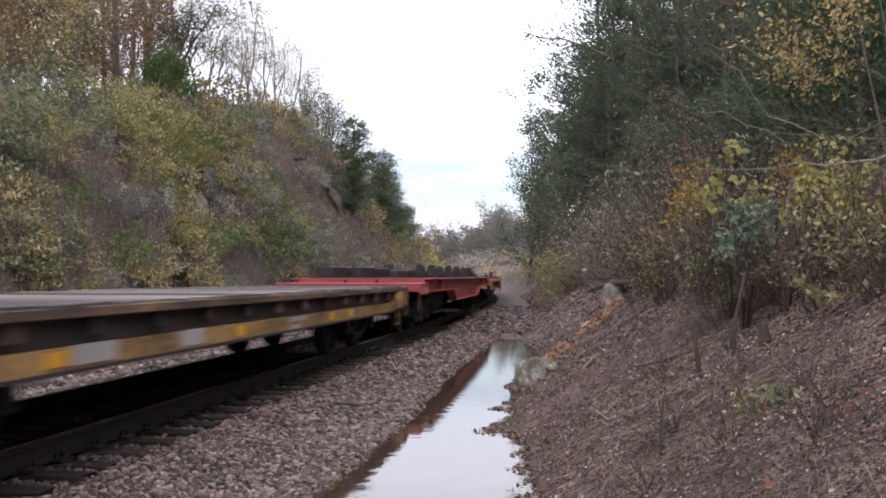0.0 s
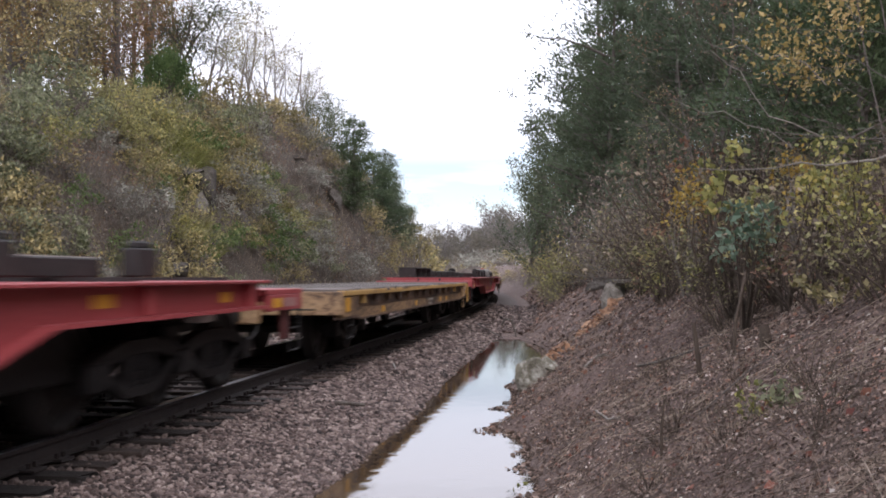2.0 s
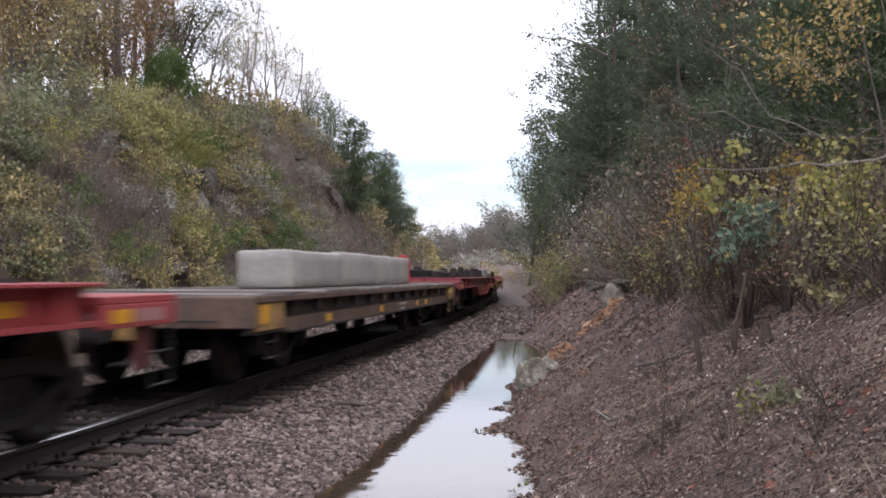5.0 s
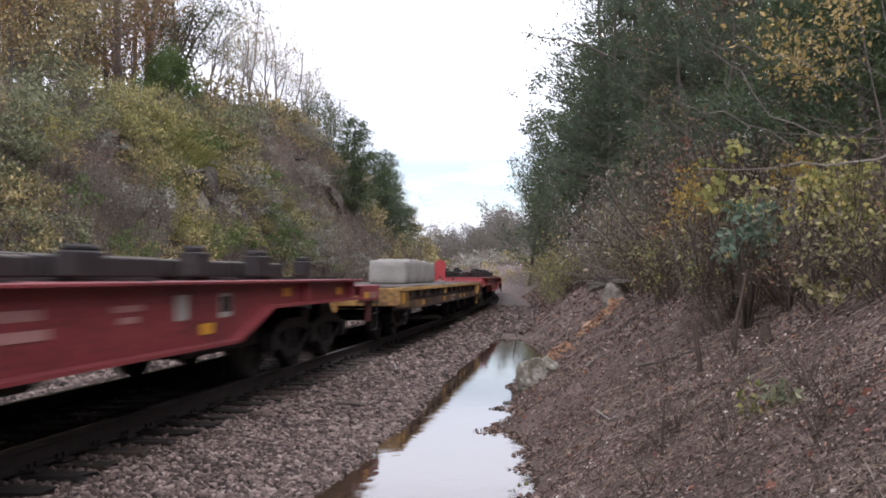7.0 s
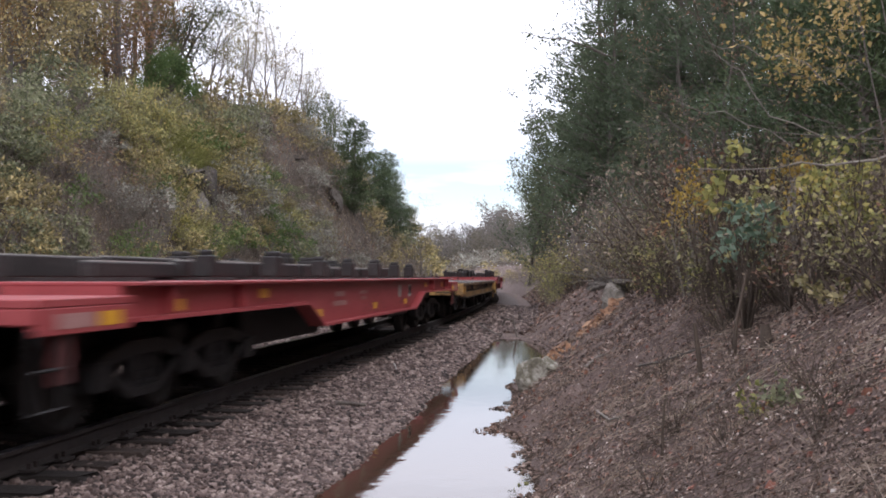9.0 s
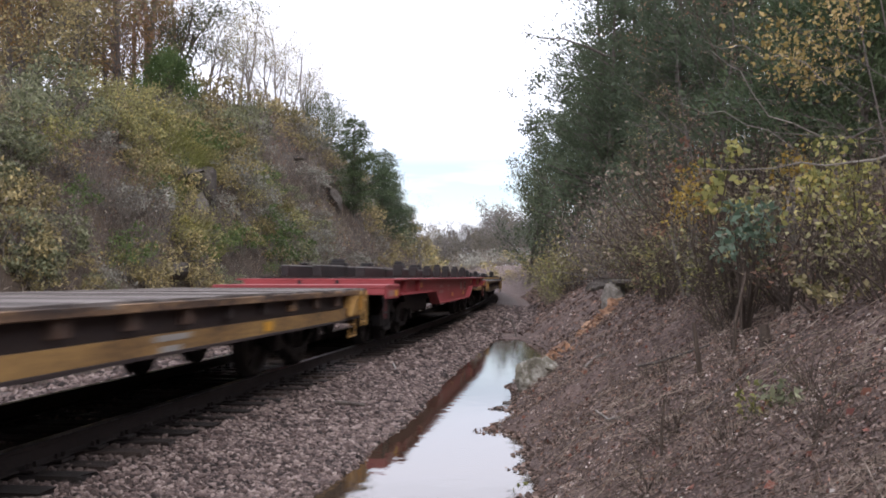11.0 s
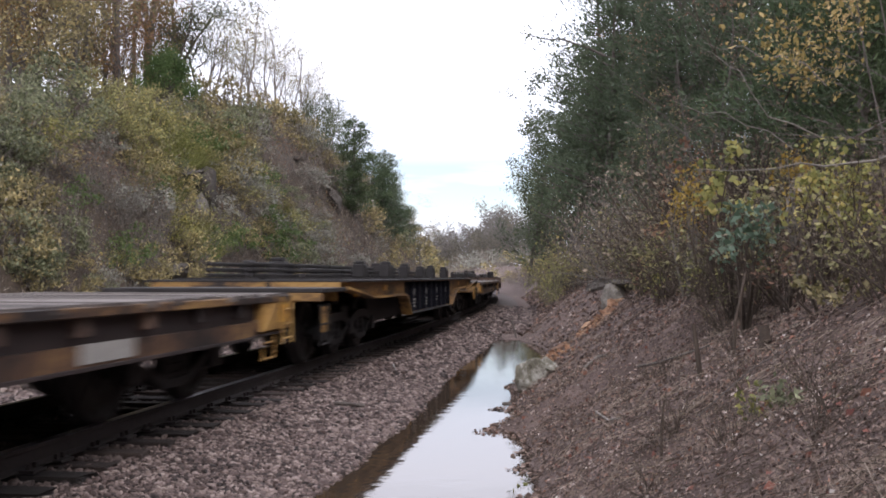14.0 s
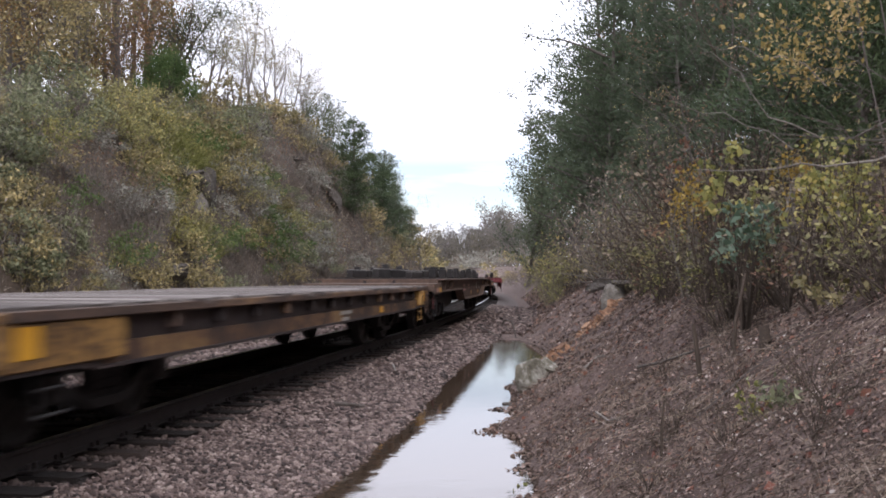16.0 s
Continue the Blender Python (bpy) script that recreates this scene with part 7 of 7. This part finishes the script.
def on(u, y, dz=0.0):
    return tuple(spot(u, y, dz))


stick("stump", [on(1.27, 7.23, -0.1), on(1.29, 7.2, 0.1), on(1.28, 7.22, 0.23)], 0.05, 0.036, M_dead, "short dark cut stump standing in the leaf litter", "stump", "stumps on the bank")
stick("stump", [on(0.93, 7.95, -0.1), on(0.9, 7.95, 0.2), on(0.87, 7.97, 0.48)], 0.026, 0.016, M_dead, "thin dead broken stem standing on the bank", "stump", "stumps on the bank")
stick("stump", [on(0.5, 6.5, -0.1), on(0.5, 6.5, 0.2), on(0.52, 6.52, 0.36)], 0.012, 0.007, M_dead, "thin dead stem standing on the bank", "stump", "stumps on the bank")
stick("stump", [on(1.2, 8.1, -0.1), on(1.22, 8.12, 0.25), on(1.32, 8.2, 0.6)], 0.016, 0.012, M_dead, "dark slender stem standing in the brush", "stump", "stumps on the bank")
stick("stump", [on(1.38, 8.8, -0.1), on(1.37, 8.8, 0.35), on(1.43, 8.85, 0.75)], 0.015, 0.011, M_dead, "dark slender stem standing in the brush", "stump", "stumps on the bank")
stick("fallen_branch", [on(0.56, 10.3, 0.05), on(0.72, 9.6, 0.06), on(0.9, 8.9, 0.08), on(1.05, 8.4, 0.1)], 0.015, 0.007, M_bark, "fallen branch lying across the leaf litter")
stick("fallen_branch", [on(0.1, 8.7, 0.1), on(0.2, 8.3, 0.05), on(0.35, 8.0, 0.03)], 0.012, 0.007, M_twig, "short fallen branch on the leaf litter")
stick("fallen_branch", [on(0.75, 6.6, 0.05), on(1.1, 6.7, 0.07), on(1.5, 6.6, 0.06)], 0.006, 0.003, M_bark, "long thin fallen branch on the leaf litter")
stick("fallen_branch", [on(0.0, 10.8, 0.05), on(0.15, 11.0, 0.1), on(0.3, 11.3, 0.08)], 0.016, 0.009, M_twig, "pale broken branch on the leaf litter")
stick("fallen_branch", [on(-2.9, 27.5, 0.2), on(-2.5, 26.6, 0.1), on(-2.05, 25.6, 0.03)], 0.028, 0.012, M_bark, "dark dead branch lying at the end of the puddle")
stick("fallen_branch", [on(-1.72, 26.0, -0.05), on(-1.8, 26.1, 0.28), on(-1.85, 26.2, 0.55)], 0.028, 0.014, M_bark, "dead branch sticking up at the end of the puddle")
stick("fallen_branch", [on(-2.4, 29.6, 0.0), on(-2.25, 29.5, 0.3), on(-2.05, 29.5, 0.26), on(-1.95, 29.5, 0.0)], 0.04, 0.02, M_bark, "bent dark dead branch at the end of the puddle")
stick("fallen_branch", [on(-3.2, 16.0, 0.05), on(-3.12, 15.7, 0.05), on(-3.02, 15.3, 0.05)], 0.018, 0.011, M_conc, "pale bleached stick lying on the ballast")
stick("fallen_branch", [on(-2.95, 11.2, 0.05), on(-2.8, 11.25, 0.06), on(-2.62, 11.35, 0.05)], 0.025, 0.018, M_bark, "dark broken piece of wood lying on the ballast")
stick("bare_limb", [(3.1, 7.8, 2.5), (2.62, 7.75, 2.33), (2.4, 7.7, 2.2), (2.2, 7.72, 2.13), (2.05, 7.75, 2.12), (1.85, 7.78, 2.1), (1.68, 7.8, 2.13), (1.5, 7.9, 2.1), (1.2, 8.0, 2.1), (0.9, 8.1, 2.13)], 0.016, 0.003, M_twig, "long bare grey limb reaching out over the brush", "branch", "limbs over the bank")
stick("bare_limb", [(3.1, 9.8, 2.85), (2.6, 9.9, 2.6), (2.25, 10.0, 2.65), (1.9, 10.2, 2.72)], 0.011, 0.004, M_bark, "bare dark limb reaching out over the brush", "branch", "limbs over the bank")

for limb in (((2.3, 9.6, 2.55), (1.97, 9.5, 2.7), (1.76, 9.55, 2.78), (1.6, 9.5, 3.0), (1.49, 9.5, 3.22), (1.4, 9.52, 3.27), (1.22, 9.5, 3.42), (1.14, 9.5, 3.41)),
             ((2.4, 10.0, 3.15), (2.2, 10.0, 3.38), (1.98, 10.0, 3.47), (1.8, 10.0, 3.44), (1.6, 10.0, 3.58), (1.4, 10.05, 3.56), (1.22, 10.1, 3.66)),
             ((2.2, 10.6, 2.6), (1.95, 10.6, 2.8), (1.72, 10.6, 2.86), (1.5, 10.65, 3.02), (1.28, 10.7, 3.02), (0.95, 10.8, 3.2))):
    stick("bare_limb", limb, 0.008, 0.0025, M_twig, "crooked bare grey limb reaching out over the brush", "branch", "limbs over the bank")


def chips():
    """Orange broken wood and bark strewn down the bank below the ledge."""
    rnd = random.Random(12)
    for _ in range(260):
        t = rnd.random() if _ > 14 else rnd.uniform(0.1, 0.4)
        u, y = 0.62 - 1.1 * t + rnd.gauss(0, 0.14), 21.6 - 7.6 * t + rnd.gauss(0, 0.3)
        bm = bmesh.new()
        s = rnd.uniform(0.02, 0.07) if _ > 24 else rnd.uniform(0.07, 0.14)
        box(bm, -s, s, -s * 0.6, s * 0.6, 0, s * 0.4, s * 0.1)
        for v in bm.verts:
            v.co += Vector((rnd.uniform(-1, 1), rnd.uniform(-1, 1), rnd.uniform(-0.5, 0.5))) * s * 0.25
        o = part("wood_chunk", bm, M_chip, None)
        o.matrix_basis = Matrix.Translation(spot(u, y, 0.03)) @ pose(0, 0, 0, rnd.uniform(-20, 20), -30 + rnd.uniform(-15, 15), rnd.uniform(0, 180))
        tagged(o, "orange broken chunk of rotten wood on the bank", "wood chunk", "broken wood on the bank")


chips()


def sprigs():
    rng = np.random.default_rng(14)
    for u, y, mat, n, r, lab in ((1.11, 5.7, L_sage, 110, 0.14, "low grey-green sprig in the leaf litter"), (0.98, 5.75, L_ygreen, 60, 0.1, "low yellow sprig in the leaf litter"), (1.75, 6.9, L_olive, 220, 0.3, "low olive-green sprig on the bank"), (-0.5, 7.7, L_ggrass, 40, 0.12, "weed at the water's edge"), (-0.62, 8.3, L_blue, 30, 0.1, "weed at the water's edge"), (-0.8, 9.3, L_blue, 30, 0.1, "weed at the water's edge")):
        segs = []
        for _ in range(10):
            a = rng.uniform(0, 6.28)
            segs.append((np.array((0, 0, -0.03)), np.array((math.cos(a) * r, math.sin(a) * r, rng.uniform(0.06, 0.2))), 0.004, 0.002))
        pts = np.array([s[1] for s in segs])[rng.integers(0, 10, n)] * rng.uniform(0.4, 1.1, (n, 1)) + rng.normal(size=(n, 3)) * 0.02
        e = plant("sprig", lab, "weed", "sprigs on the bank", limb_mesh("branchwork", segs, M_twig), leaf_mesh("foliage", pts, 0.05, mat, rng, 0.6), "branchwork", "foliage")
        e.matrix_basis = Matrix.Translation(spot(u, y))
        USED.add(e)


sprigs()
# ---------------------------------------------------------------- motion
def motions():
    for thing, s0 in MOVERS:
        walk(thing, [(0.5 * k, rail_pose(s0 - SPEED * 0.5 * k)) for k in range(33)])
    for w, y, z in WHEELS:
        walk(w, [(k / 30, pose(0, y, z, rx=math.degrees(SPEED * k / 30 / 0.457))) for k in range(481)])


motions()
